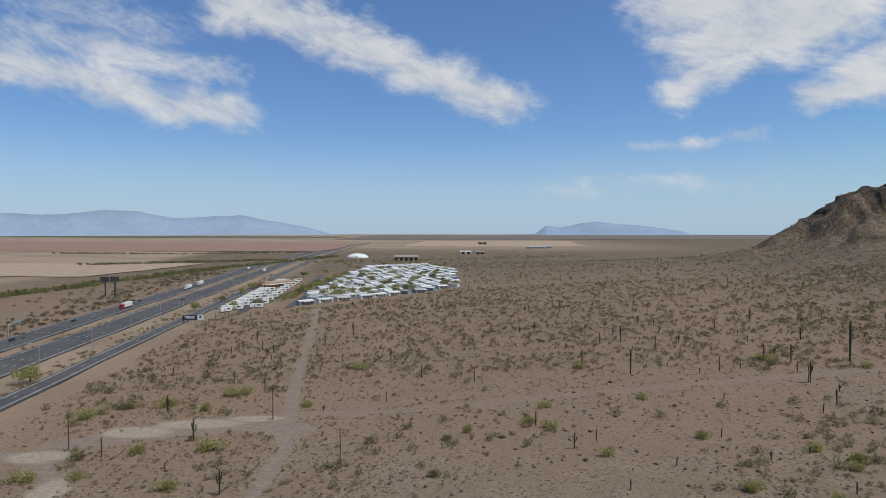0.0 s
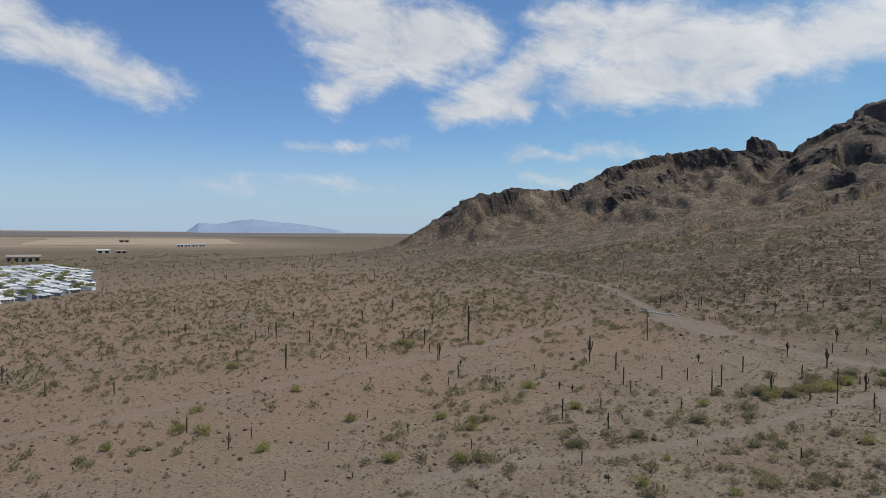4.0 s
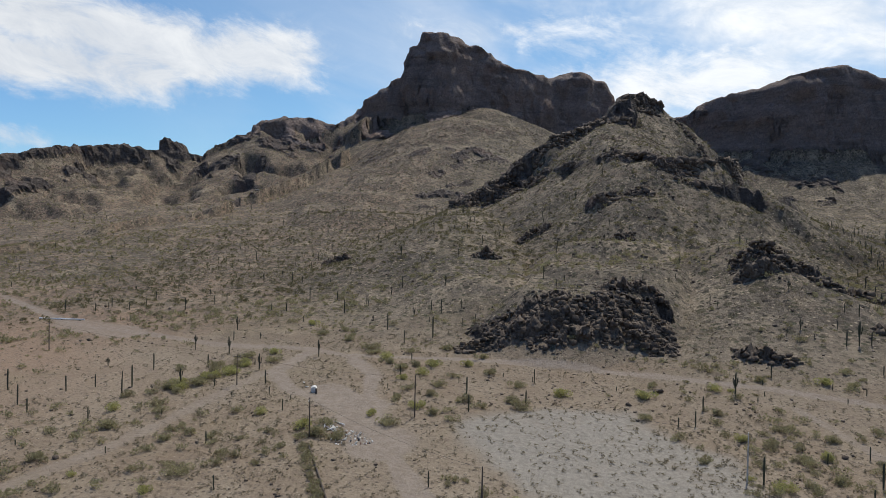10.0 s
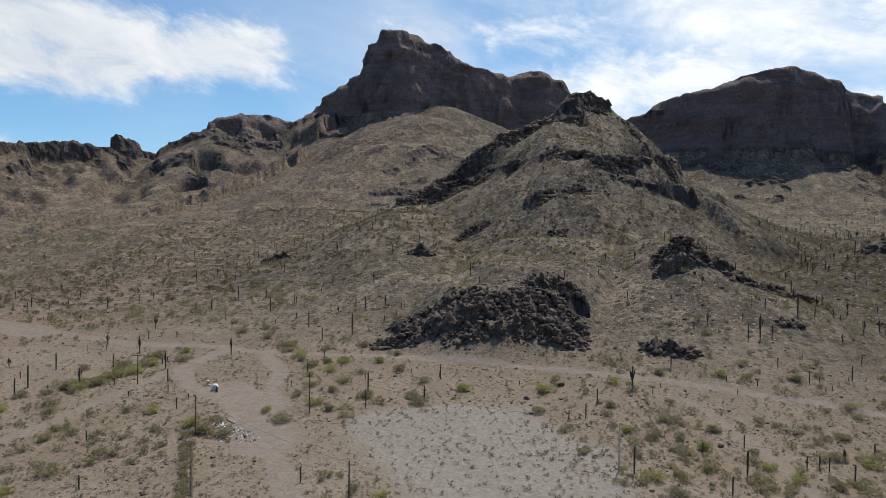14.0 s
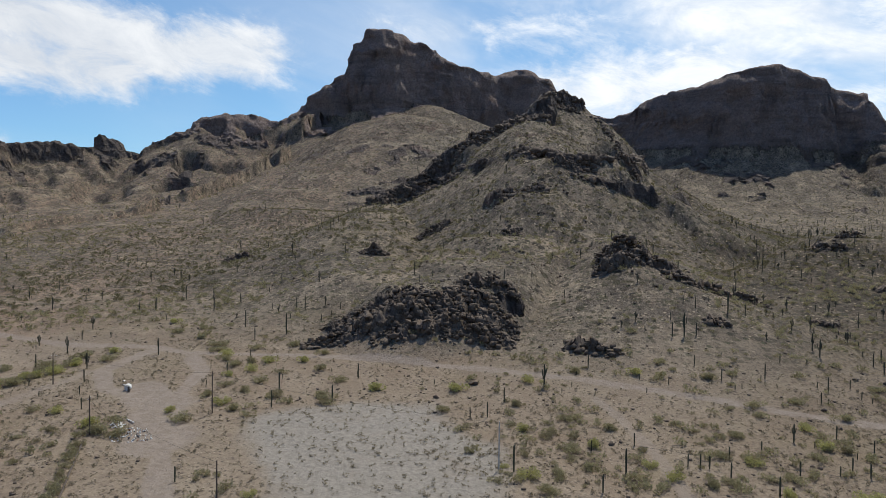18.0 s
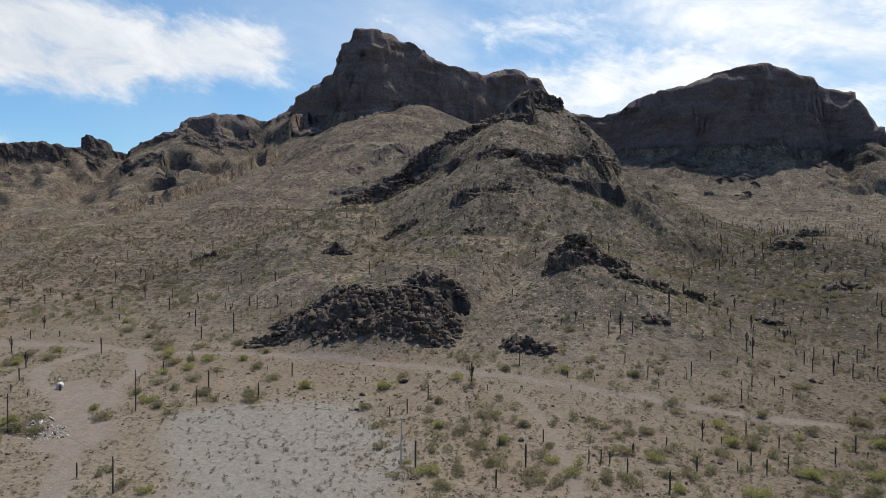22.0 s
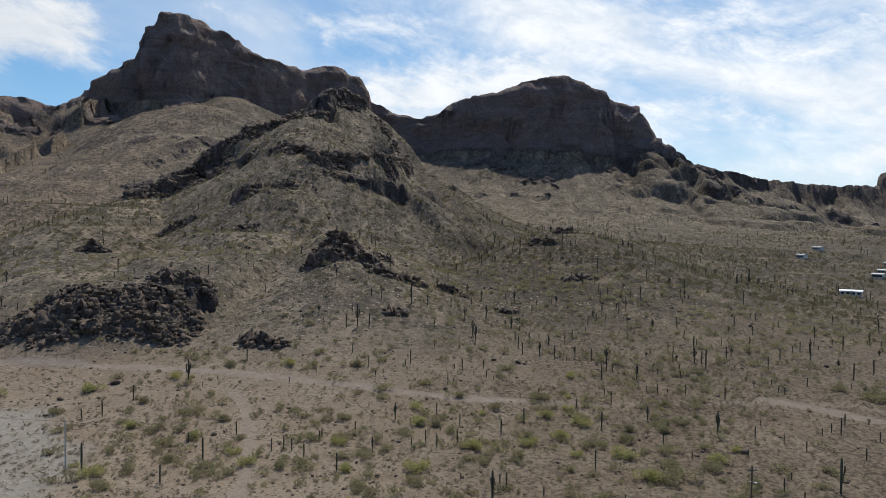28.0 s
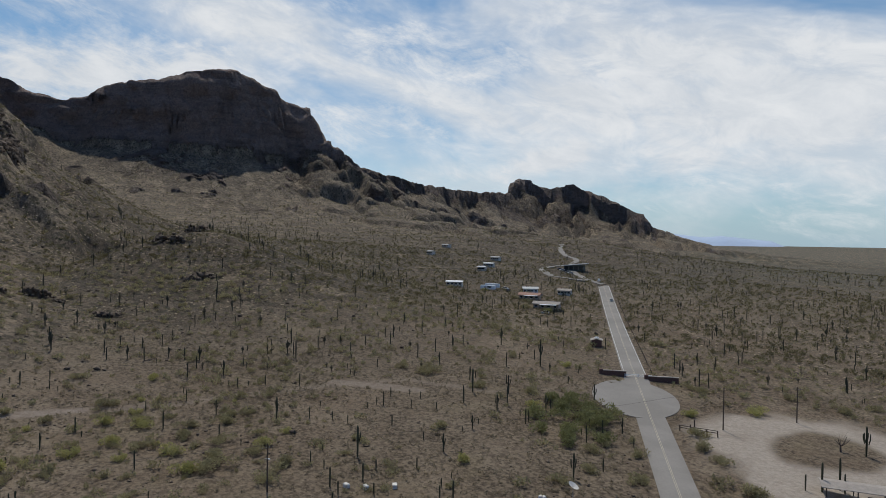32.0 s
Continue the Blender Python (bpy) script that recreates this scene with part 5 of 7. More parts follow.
BLOCKS = [angular_block(140 + k) for k in range(12)]
block_at, block_size = [], []
for cx, cy, wide, deep, top, turn in OUTCROPS:
    m = int(wide * deep * 0.45)
    u, w = rng.uniform(-0.5, 0.5, m), rng.uniform(-0.5, 0.42, m)
    lx, ly = deep * w, wide * u * 0.96
    x, y = cx + lx * math.cos(turn) - ly * math.sin(turn), cy + lx * math.sin(turn) + ly * math.cos(turn)
    up = top * np.clip(1 - np.abs(2 * u) ** 2.4, 0, 1) * ramp(-0.5, -0.16, w) * ramp(0.55, -0.05, w)
    block_at.append(np.column_stack([x, y, land(x, y)[0] + up * rng.uniform(0.35, 0.85, m)]))
    block_size.append(0.35 + 0.95 * rng.uniform(0, 1, m) ** 2)
for line, count, big in ((HILL_LEDGE, 1700, 1.7), (LOWER_LEDGE, 700, 1.4), (NEAR_CROWN, 700, 1.8), (NEAR_SPUR_NORTH, 420, 1.7), (NEAR_SPUR_SOUTH, 200, 1.5)):
    pts = np.array(line, float)
    cut = rng.uniform(0, len(pts) - 1.001, count)
    i = cut.astype(int)
    mid = pts[i] + (pts[i + 1] - pts[i]) * (cut - i)[:, None]
    away = mid[:, 4] + rng.uniform(-0.3, 1.0, count) * 0.42 * mid[:, 3]
    x, y = mid[:, 0] - away * 0.97 + rng.normal(0, 2, count), mid[:, 1] + rng.normal(0, 3, count)
    keep = fractal2(x, y, 26, 3, 97) > -0.4
    block_at.append(np.column_stack([x, y, land(x, y)[0] + 0.3])[keep])
    block_size.append((big * (0.45 + rng.uniform(0, 1, count) ** 2))[keep])
block_at, block_size = np.vstack(block_at), np.concatenate(block_size)
v, t = strewn(BLOCKS, block_at, block_size * 1.25, block_size * 1.1)
tagged(new("cliff_blocks", tri_mesh("cliff_blocks", v, t, BASALT)), "broken dark volcanic blocks along the cliff bands", "stones", kind="stuff")

# cobbles strewn over the gravel
cobble_at = dense_spots(0.085, 80, 330, 821, 0.9, tracks=0.35, pale=0.8)
size = 0.14 + 0.34 * rng.uniform(0, 1, len(cobble_at)) ** 3
v, t = strewn(BLOCKS, cobble_at, size * 1.2, size)
tagged(new("cobbles", tri_mesh("cobbles", v, t, BASALT)), "small dark cobbles strewn over the desert gravel", "stones", kind="stuff")

# ---- built things ----
WOOD_POLE = plain("weathered_pole_wood", (0.085, 0.062, 0.046), 0.9, grain=2)
GALVANISED = plain("galvanised_steel", (0.42, 0.42, 0.41), 0.5, 0.6)
DARK_STEEL = plain("dark_steel", (0.06, 0.06, 0.065), 0.6, 0.3)
WHITE_PAINT = plain("white_painted_metal", (0.74, 0.74, 0.72), 0.45, vary=0.07, grain=0.4)
CREAM = plain("cream_siding", (0.58, 0.53, 0.45), 0.6, vary=0.08, random_tint=0.15)
TAN_WALL = plain("tan_stucco", (0.40, 0.31, 0.23), 0.9, vary=0.1)
GREY_ROOF = plain("pale_metal_roof", (0.50, 0.50, 0.48), 0.5, vary=0.12, grain=0.5, random_tint=0.45)
SHINGLE = plain("grey_brown_shingles", (0.30, 0.26, 0.22), 0.9, vary=0.2, grain=0.8)
DARK_GLASS = plain("dark_window_glass", (0.02, 0.025, 0.03), 0.08, vary=0.05)
BLUE_SIGN = plain("dark_blue_sign_face", (0.012, 0.018, 0.055), 0.4, vary=0.1)
RED_PAINT = plain("red_cab_paint", (0.42, 0.03, 0.03), 0.35, vary=0.08)
RUBBER = plain("black_tyre_rubber", (0.02, 0.02, 0.02), 0.85)
ADOBE = plain("salmon_adobe", (0.44, 0.27, 0.19), 0.9, vary=0.1)
BRICK_RED = plain("dark_red_brick", (0.125, 0.065, 0.050), 0.9, vary=0.25, grain=1.5)
RUST = plain("rusty_iron", (0.13, 0.062, 0.036), 0.9, vary=0.3)
BONE = plain("dusty_white_rubble", (0.55, 0.52, 0.47), 0.85, vary=0.25, random_tint=0.2)
THATCH = plain("reddish_tile_roof", (0.30, 0.17, 0.12), 0.9, vary=0.2, grain=2)
CABLE = plain("black_cable", (0.03, 0.03, 0.03), 0.7)


def thing(name, x, y, turn, label, category, group="", lift=0.0):
    ob = tagged(new(name), label, category, group)
    ob.matrix_world = Matrix.Translation((x, y, ground(x, y) + lift)) @ Matrix.Rotation(radians(turn), 4, "Z")
    return ob


def part(name, bm, mat, parent, label=""):
    mesh = bpy.data.meshes.new(name)
    bm.to_mesh(mesh)
    bm.free()
    mesh.materials.append(mat)
    ob = new(name, mesh)
    ob.parent = parent
    if label:
        ob["label"] = label
    return ob


def box(x, y, z, sx, sy, sz, bevel=0.0, bm=None, taper=1.0):
    """A block with its base at z, centred on x, y; taper narrows its top."""
    own = bmesh.new() if bm is None else bm
    made = bmesh.ops.create_cube(own, size=1.0)["verts"]
    for v in made:
        k = taper if v.co.z > 0 else 1.0
        v.co = (x + v.co.x * sx * k, y + v.co.y * sy * k, z + (v.co.z + 0.5) * sz)
    if bevel:
        edges = list({e for v in made for e in v.link_edges})
        bmesh.ops.bevel(own, geom=edges, offset=bevel, segments=2, affect="EDGES")
    return own


def tube(points, radius, sides=8, end=None):
    v, t = column(points, [radius] * len(points) if end is None else list(np.linspace(radius, end, len(points))), sides)
    bm = bmesh.new()
    vs = [bm.verts.new(p) for p in v]
    for f in t:
        bm.faces.new([vs[i] for i in f])
    return bm


def rod(a, b, radius, sides=6, bm=None):
    """A straight round bar between two points."""
    own = bmesh.new() if bm is None else bm
    a, b = Vector(a), Vector(b)
    m = Matrix.Translation((a + b) / 2) @ (b - a).to_track_quat("Z", "Y").to_matrix().to_4x4()
    bmesh.ops.create_cone(own, cap_ends=True, segments=sides, radius1=radius, radius2=radius, depth=(b - a).length, matrix=m)
    return own


def gable(length, width, base, eave, ridge, over=0.4):
    bm = bmesh.new()
    l, w = length / 2 + over, width / 2 + over
    prof = [(-w, eave - 0.12), (-w, eave), (0, ridge), (w, eave), (w, eave - 0.12), (0, ridge - 0.12)]
    a = [bm.verts.new((-l, y, z)) for y, z in prof]
    b = [bm.verts.new((l, y, z)) for y, z in prof]
    for i in range(6):
        j = (i + 1) % 6
        bm.faces.new((a[i], a[j], b[j], b[i]))
    bm.faces.new(a[::-1]), bm.faces.new(b)
    return bm


def gabled_walls(length, width, eave, ridge):
    bm = bmesh.new()
    l, w = length / 2, width / 2
    prof = [(-w, -0.4), (w, -0.4), (w, eave), (0, ridge - 0.15), (-w, eave)]
    a = [bm.verts.new((-l, y, z)) for y, z in prof]
    b = [bm.verts.new((l, y, z)) for y, z in prof]
    for i in range(5):
        j = (i + 1) % 5
        bm.faces.new((a[i], b[i], b[j], a[j]))
    bm.faces.new(a), bm.faces.new(b[::-1])
    return bm


# utility poles
def utility_pole(x, y, tall, turn, arm=True, mat=None, label="weathered wooden utility pole with a short crossarm"):
    p = thing("utility_pole", x, y, turn, label, "pole", "utility poles")
    part("post", tube([(0, 0, -0.6), (0.01, 0, tall * 0.5), (0, 0.01, tall)], 0.17, 8, 0.11), mat or WOOD_POLE, p)
    if arm:
        beam = part("crossarm", box(0, 0.16, tall - 0.9, 2.2, 0.12, 0.14, 0.02), WOOD_POLE, p)
        for dx in (-1.0, -0.35, 0.35, 1.0):
            part("insulator", tube([(dx, 0.16, tall - 0.76), (dx, 0.16, tall - 0.55)], 0.06, 6), GALVANISED, beam, "grey porcelain insulator")
    return p


POLES = [(-50, 188, 9.6, 30, False), (-95, 162, 9.8, 30, False), (-24, 149, 9.6, 30, False), (187, 169, 9.7, 100, True), (166, 88, 8.8, 105, True), (152, 33, 10.2, 105, False), (135, 53, 8.8, 20, True),
         (134, -38, 9.8, 100, False), (113, 11, 6.8, 100, False), (109, -163, 9.2, 95, True), (90, -277, 11.2, 75, False), (85, -303, 10.0, 75, True)]
for x, y, tall, turn, arm in POLES:
    utility_pole(x, y, tall, turn, arm, GALVANISED if (x, y) == (134, -38) else None, "slim grey steel service pole" if (x, y) == (134, -38) else "weathered wooden utility pole standing in desert gravel")


def wire(a, b, sag, radius=0.018):
    (ax, ay, az), (bx, by, bz) = a, b
    pts = [(ax + (bx - ax) * k / 14, ay + (by - ay) * k / 14, az + (bz - az) * k / 14 - sag * 4 * (k / 14) * (1 - k / 14)) for k in range(15)]
    c = bpy.data.curves.new("power_line", "CURVE")
    c.dimensions, c.bevel_depth, c.bevel_resolution = "3D", radius, 1
    s = c.splines.new("POLY")
    s.points.add(14)
    for q, w in zip(s.points, pts):
        q.co = (*w, 1)
    c.materials.append(CABLE)
    return tagged(new("power_line", c), "thin black power cable slung between poles", "cable", "power cables")


def top_of(k, down=0.3):
    x, y, tall, _, _ = POLES[k]
    return (x, y, ground(x, y) + tall - down)


for a, b in ((3, 4), (4, 5), (5, 7), (7, 9), (9, 10), (10, 11), (1, 0), (6, 8)):
    wire(top_of(a), top_of(b), 1.2)
wire(top_of(6, 0.8), (139.5, 50, ground(139.5, 50)), 0.0, 0.025)

# motorway furniture and traffic
HEADING = math.degrees(math.atan2(0.995, -0.103))


def street_lamp(x, y):
    p = thing("street_lamp", x, y, HEADING, "tall galvanised street lamp beside the motorway", "lamp", "motorway lamps")
    part("pole", tube([(0, 0, -0.3), (0, 0, 5), (0, 0, 10.5)], 0.16, 8, 0.09), GALVANISED, p)
    arm = part("arm", rod((0, 0, 10.3), (0, 3.4, 10.9), 0.07), GALVANISED, p)
    part("lamp_head", box(0, 3.6, 10.75, 0.35, 0.9, 0.2, 0.05), WHITE_PAINT, arm)
    return p


first_lamp = street_lamp(-160.5, 255)
for y in (213, 300, 347, 395, 442, 490, 540, 600, 670):
    copy_thing(first_lamp, Matrix.Translation((-134.5 - 0.104 * (y - 12.0) + 0.6, y, ground(-155, y))) @ Matrix.Rotation(radians(HEADING), 4, "Z"))


def wheel(parent, x, y, r=0.34, w=0.24):
    bm = bmesh.new()
    bmesh.ops.create_cone(bm, cap_ends=True, segments=14, radius1=r, radius2=r, depth=w, matrix=Matrix.Translation((x, y, r)) @ Matrix.Rotation(radians(90), 4, "X"))
    bmesh.ops.bevel(bm, geom=[e for e in bm.edges if len(e.link_faces[0].verts) != len(e.link_faces[1].verts)], offset=0.04, segments=1, affect="EDGES")
    tyre = part("wheel", bm, RUBBER, parent)
    side = 1 if y > 0 else -1
    part("rim", rod((x, y + side * 0.5 * w, r), (x, y + side * (0.5 * w + 0.02), r), r * 0.58, 10), GALVANISED, tyre, "grey metal rim")
    return tyre


def car(name, x, y, turn, paint, label, long=4.6, lift=0.36, van=False):
    p = thing(name, x, y, turn, label, "car" if not van else "van", "vehicles on the roads", lift)
    part("body", box(0, 0, 0.28, long, 1.85, 0.62 if not van else 1.0, 0.16), paint, p)
    cab = box(-0.15 if not van else -0.3, 0, 0.86 if not van else 1.2, long * (0.55 if not van else 0.82), 1.65, 0.58 if not van else 0.95, 0.1, taper=0.82)
    part("cabin", cab, DARK_GLASS if not van else paint, p, "dark tinted windows" if not van else "")
    part("roof", box(-0.15, 0, 1.42 if not van else 2.12, long * 0.4, 1.3, 0.06, 0.02), paint, p)
    for wx in (-long * 0.31, long * 0.31):
        for wy in (-0.86, 0.86):
            wheel(p, wx, wy)
    for wy in (-0.62, 0.62):
        part("headlight", box(long / 2 - 0.02, wy, 0.55, 0.08, 0.36, 0.16, 0.02), WHITE_PAINT, p)
    return p


def lorry(x, y, turn, cab, label, lift=0.36):
    p = thing("truck", x, y, turn, label, "truck", "vehicles on the roads", lift)
    part("trailer", box(-3.5, 0, 1.1, 14.0, 2.55, 2.9, 0.06), WHITE_PAINT, p, "plain white box trailer")
    part("cab", box(5.6, 0, 0.7, 3.2, 2.4, 2.7, 0.25, taper=0.93), cab, p)
    part("bonnet", box(7.8, 0, 0.7, 1.6, 2.2, 1.3, 0.2), cab, p)
    part("windscreen", box(7.16, 0, 2.1, 0.12, 2.0, 0.85, 0.02), DARK_GLASS, p)
    part("chassis", box(-0.5, 0, 0.65, 15.0, 1.0, 0.4), DARK_STEEL, p)
    for wx in (-9.4, -8.1, 3.6, 4.8, 7.6):
        for wy in (-1.05, 1.05):
            wheel(p, wx, wy, 0.5, 0.4)
    return p


SILVER, NAVY, BLACK_CAR = plain("silver_car_paint", (0.40, 0.41, 0.42), 0.3, 0.4, 0.05), plain("navy_car_paint", (0.02, 0.03, 0.07), 0.3, vary=0.05), plain("black_car_paint", (0.015, 0.015, 0.016), 0.3, vary=0.05)


def on_line(offset, y):
    return -141 - 0.104 * (y - 204) + offset + 4e-5 * max(0, y - 900) ** 2, y


lorry(*on_line(-61 + 3, 455), HEADING + 180, RED_PAINT, "red truck with a white box trailer on the motorway")
lorry(*on_line(-61 + 3, 606), HEADING + 180, WHITE_PAINT, "white truck with a white box trailer on the motorway")
lorry(*on_line(-61 + 3, 648), HEADING + 180, WHITE_PAINT, "white truck with a white box trailer on the motorway")
lorry(*on_line(-61 + 3, 890), HEADING + 180, SILVER, "silver truck with a white box trailer on the motorway")
lorry(*on_line(-32 + 3, 860), HEADING, NAVY, "navy truck with a white box trailer on the motorway")
for offset, y, paint, what in ((-63, 388, BLACK_CAR, "black"), (-63, 497, NAVY, "navy"), (-63, 322, BLACK_CAR, "black"), (-30, 330, SILVER, "silver"), (-32, 505, BLACK_CAR, "black"), (-60, 770, SILVER, "silver"), (-33, 700, SILVER, "silver"),
                               (-61, 1020, SILVER, "silver"), (-33, 1080, NAVY, "navy"), (-60, 1180, SILVER, "silver"), (-61, 1320, SILVER, "silver")):
    car("car", *on_line(offset, y), HEADING + (180 if offset < -45 else 0), paint, what + " saloon car driving on the motorway")

for line, offset, name in ((NEARSIDE, (-3.4, 0.4, 4.2), "lane_dashes_north"), (FARSIDE, (-3.4, 0.4, 4.0), "lane_dashes_south"), (FRONTAGE, (0.0,), "lane_dashes_frontage")):
    verts, faces = [], []
    pts = np.array(line)
    for y in np.arange(150, 1300, 12.2):
        level = float(land(np.array([np.interp(y, pts[:, 1], pts[:, 0])]), np.array([y]), False)[0][0]) + 0.58
        cx = np.interp(y, pts[:, 1], pts[:, 0])
        for o in offset:
            b = len(verts)
            zz = level
            verts += [(cx + o - 0.09, y, zz), (cx + o + 0.09, y, zz), (cx + o - 0.32 + 0.09, y + 3.2, zz), (cx + o - 0.32 - 0.09, y + 3.2, zz)]
            faces.append((b, b + 1, b + 2, b + 3))
    tagged(mesh_object(name, verts, faces, LINE_WHITE), "broken white lane lines painted on asphalt", "road marking", kind="stuff")

# signs beside the motorway
s = thing("roadside_sign", -149.5, 384, 8, "dark blue roadside sign board with a white panel", "sign")
part("board", box(-1.8, 0, 2.0, 8.4, 0.25, 3.0, 0.03), BLUE_SIGN, s)
part("panel", box(4.3, 0, 2.0, 3.6, 0.25, 3.2, 0.03), WHITE_PAINT, s, "white sign panel with a dark emblem")
part("emblem", box(4.3, -0.16, 3.4, 1.3, 0.06, 1.2, 0.02, taper=0.7), BLUE_SIGN, s)
for z, w in ((4.2, 6.4), (3.5, 5.0), (2.7, 6.0)):
    part("lettering_bar", box(-1.8, -0.15, z, w, 0.04, 0.28), WHITE_PAINT, s, "white unreadable line of letters")
for dx in np.linspace(-5.6, 5.6, 6):
    part("post", box(float(dx), 0.1, -0.5, 0.28, 0.28, 2.6), WOOD_POLE, s)
b = thing("billboard", -281, 543, 10, "tall twin-post dark billboard beside the motorway", "billboard")
for dx, turn in ((-3.8, 0), (3.8, 0)):
    part("post", rod((dx, 0, -0.5), (dx, 0, 13.5), 0.55, 10), DARK_STEEL, b)
    part("panel", box(dx, -0.9, 12.4, 7.0, 0.4, 4.2, 0.05), DARK_STEEL, b, "dark back of a billboard panel")
    part("catwalk", box(dx, -1.6, 12.0, 6.8, 0.9, 0.15), GALVANISED, b)
g = thing("sign_gantry", -229, 338, 85, "grey cantilever road sign gantry", "sign")
part("mast", tube([(0, 0, -0.4), (0, 0, 5.2), (0.6, 0, 6.4), (1.6, 0, 6.7)], 0.28, 8), GALVANISED, g)
part("beam", rod((1.4, 0, 6.6), (8.5, 0, 6.6), 0.2), GALVANISED, g)
part("sign_board", box(6.2, 0.3, 5.4, 6.4, 0.12, 2.2, 0.02), GALVANISED, g, "grey back of a road sign")

# trees
BARK = plain("mesquite_bark", (0.10, 0.075, 0.055), 0.9, grain=4, relief=0.03)


def tree_trunk(seed):
    r = np.random.default_rng(seed)
    out = [column([(0, 0, -0.1), (0.03, 0.02, 0.15), (0.0, 0.05, 0.38)], [0.075, 0.06, 0.045], 7)]
    for k in range(6):
        a, reach = 1.05 * k + r.uniform(0, 0.5), r.uniform(0.3, 0.6)
        out.append(column([(0, 0.04, 0.30), (0.5 * reach * math.cos(a), 0.5 * reach * math.sin(a), 0.5), (reach * math.cos(a), reach * math.sin(a), 0.78)], [0.04, 0.026, 0.008], 5))
    return joined(out)


TREE_TRUNKS = [tri_mesh("trunk", *tree_trunk(70 + k), BARK) for k in range(2)]
TREE_CROWNS = []
for k in range(3):
    cv, ct = bush_shape(420, 0.115, 980 + k, 1.0)
    cv[:, 2] = 0.28 + cv[:, 2] * 0.8
    TREE_CROWNS.append([tri_mesh("crown", cv, ct, m) for m in (LEAF_DARK, LEAF_BRIGHT)])


def tree(x, y, wide, tall, bright, k, label):
    p = thing("tree", x, y, 40 * k, label, "tree", "trees of the valley")
    p.matrix_world = p.matrix_world @ Matrix.Diagonal((wide * 0.62, wide * 0.62, tall, 1))
    new("trunk", TREE_TRUNKS[k % 2]).parent = p
    new("crown", TREE_CROWNS[k % 3][1 if bright else 0]).parent = p


tree(-151, 234, 8.5, 6.0, True, 0, "spreading green mesquite tree beside the frontage road")
PARK_TREES = [(-171, 499), (-150, 455), (-172, 446), (-126, 565), (-125, 608), (-123, 684), (-67, 565), (-44, 591), (-88, 543), (3, 636), (-130, 590), (-127, 640), (-136, 470), (-120, 720), (-117, 760), (-60, 640), (-30, 690),
              (-80, 720), (-20, 800), (-100, 820), (-160, 700), (-165, 760), (-150, 830), (-60, 900), (-90, 980), (-40, 1040), (-120, 900), (-10, 720), (-176, 560), (-180, 610), (-5, 950), (-140, 960), (-75, 1080), (-128, 655), (-120, 790)]
tr = random.Random(8)
PARK_TREES += [(-112 + 120 * a + tr.uniform(-6, 6), 480 + 130 * a + 400 * tr.random() ** 1.3) for a in [tr.random() for _ in range(60)]]
for k, (x, y) in enumerate(PARK_TREES):
    tree(x, y, 6 + 3 * ((k * 0.618) % 1), 4.5 + 2 * ((k * 0.37) % 1), k % 3 != 0, k, "green tree standing among mobile homes")


def tree_belt(name, line, count, spread, size, mat, label):
    r = np.random.default_rng(len(name))
    pts = np.array(line, float)
    k = r.uniform(0, len(line) - 1, count)
    x = np.interp(k, range(len(line)), pts[:, 0]) + r.normal(0, spread, count)
    y = np.interp(k, range(len(line)), pts[:, 1]) + r.normal(0, spread, count)
    w = np.column_stack([x, y, land(x, y)[0]])
    s = size * r.uniform(0.6, 1.3, count)
    v, t = strewn([bush_shape(60, 0.24, 840 + q) for q in range(4)], w, s * 1.2, s * 1.2)
    tagged(new(name, tri_mesh(name, v, t, mat)), label, "trees", kind="stuff")


tree_belt("canal_thicket", [(-372, 480), (-366, 531), (-351, 684), (-330, 860), (-316, 937), (-270, 1140), (-225, 1344)], 420, 5, 3.6, LEAF_DARK, "dense green thicket lining a canal")
tree_belt("field_thicket", [(-560, 1010), (-430, 1090), (-300, 1190)], 200, 9, 3.2, LEAF_DARK, "green thicket between farm fields")
tree_belt("far_thicket", [(-900, 1500), (-600, 1480), (-330, 1560)], 160, 12, 3.0, LEAF_DARK, "far green line of trees between fields")
tree_belt("verge_scrub", [(-240, 300), (-255, 420), (-262, 520), (-290, 700), (-300, 860)], 300, 11, 1.5, LEAF_GREY, "dry scrub on the motorway verge")
tree_belt("verge_bushes", [(-290, 480), (-300, 620), (-318, 760), (-330, 900)], 160, 14, 1.8, LEAF_GREEN, "olive bushes on the motorway verge")
tree_belt("median_scrub", [(-188, 240), (-205, 400), (-228, 640), (-250, 860)], 220, 2.4, 0.8, STRAW, "straw-coloured scrub on the motorway median")
tree_belt("roadside_scrub", [(-148, 180), (-158, 290), (-172, 420), (-190, 600), (-210, 800)], 240, 3.0, 1.0, STRAW, "dry scrub between the roads")
tree_belt("park_hedge", [(-127, 480), (-128, 560), (-126, 640), (-121, 720), (-118, 800)], 90, 3.0, 2.4, LEAF_BRIGHT, "bright green hedge between rows of mobile homes")
tree_belt("valley_scrub", [(-220, 1150), (-120, 1120), (0, 1180), (120, 1250), (260, 1350)], 260, 40, 2.0, LEAF_GREEN, "olive scrub in the far valley")

# mobile-home park
HOME_PAINTS = [("white", WHITE_PAINT), ("cream", CREAM), ("grey-blue", plain("grey_blue_siding", (0.24, 0.29, 0.33), 0.6, vary=0.08))]


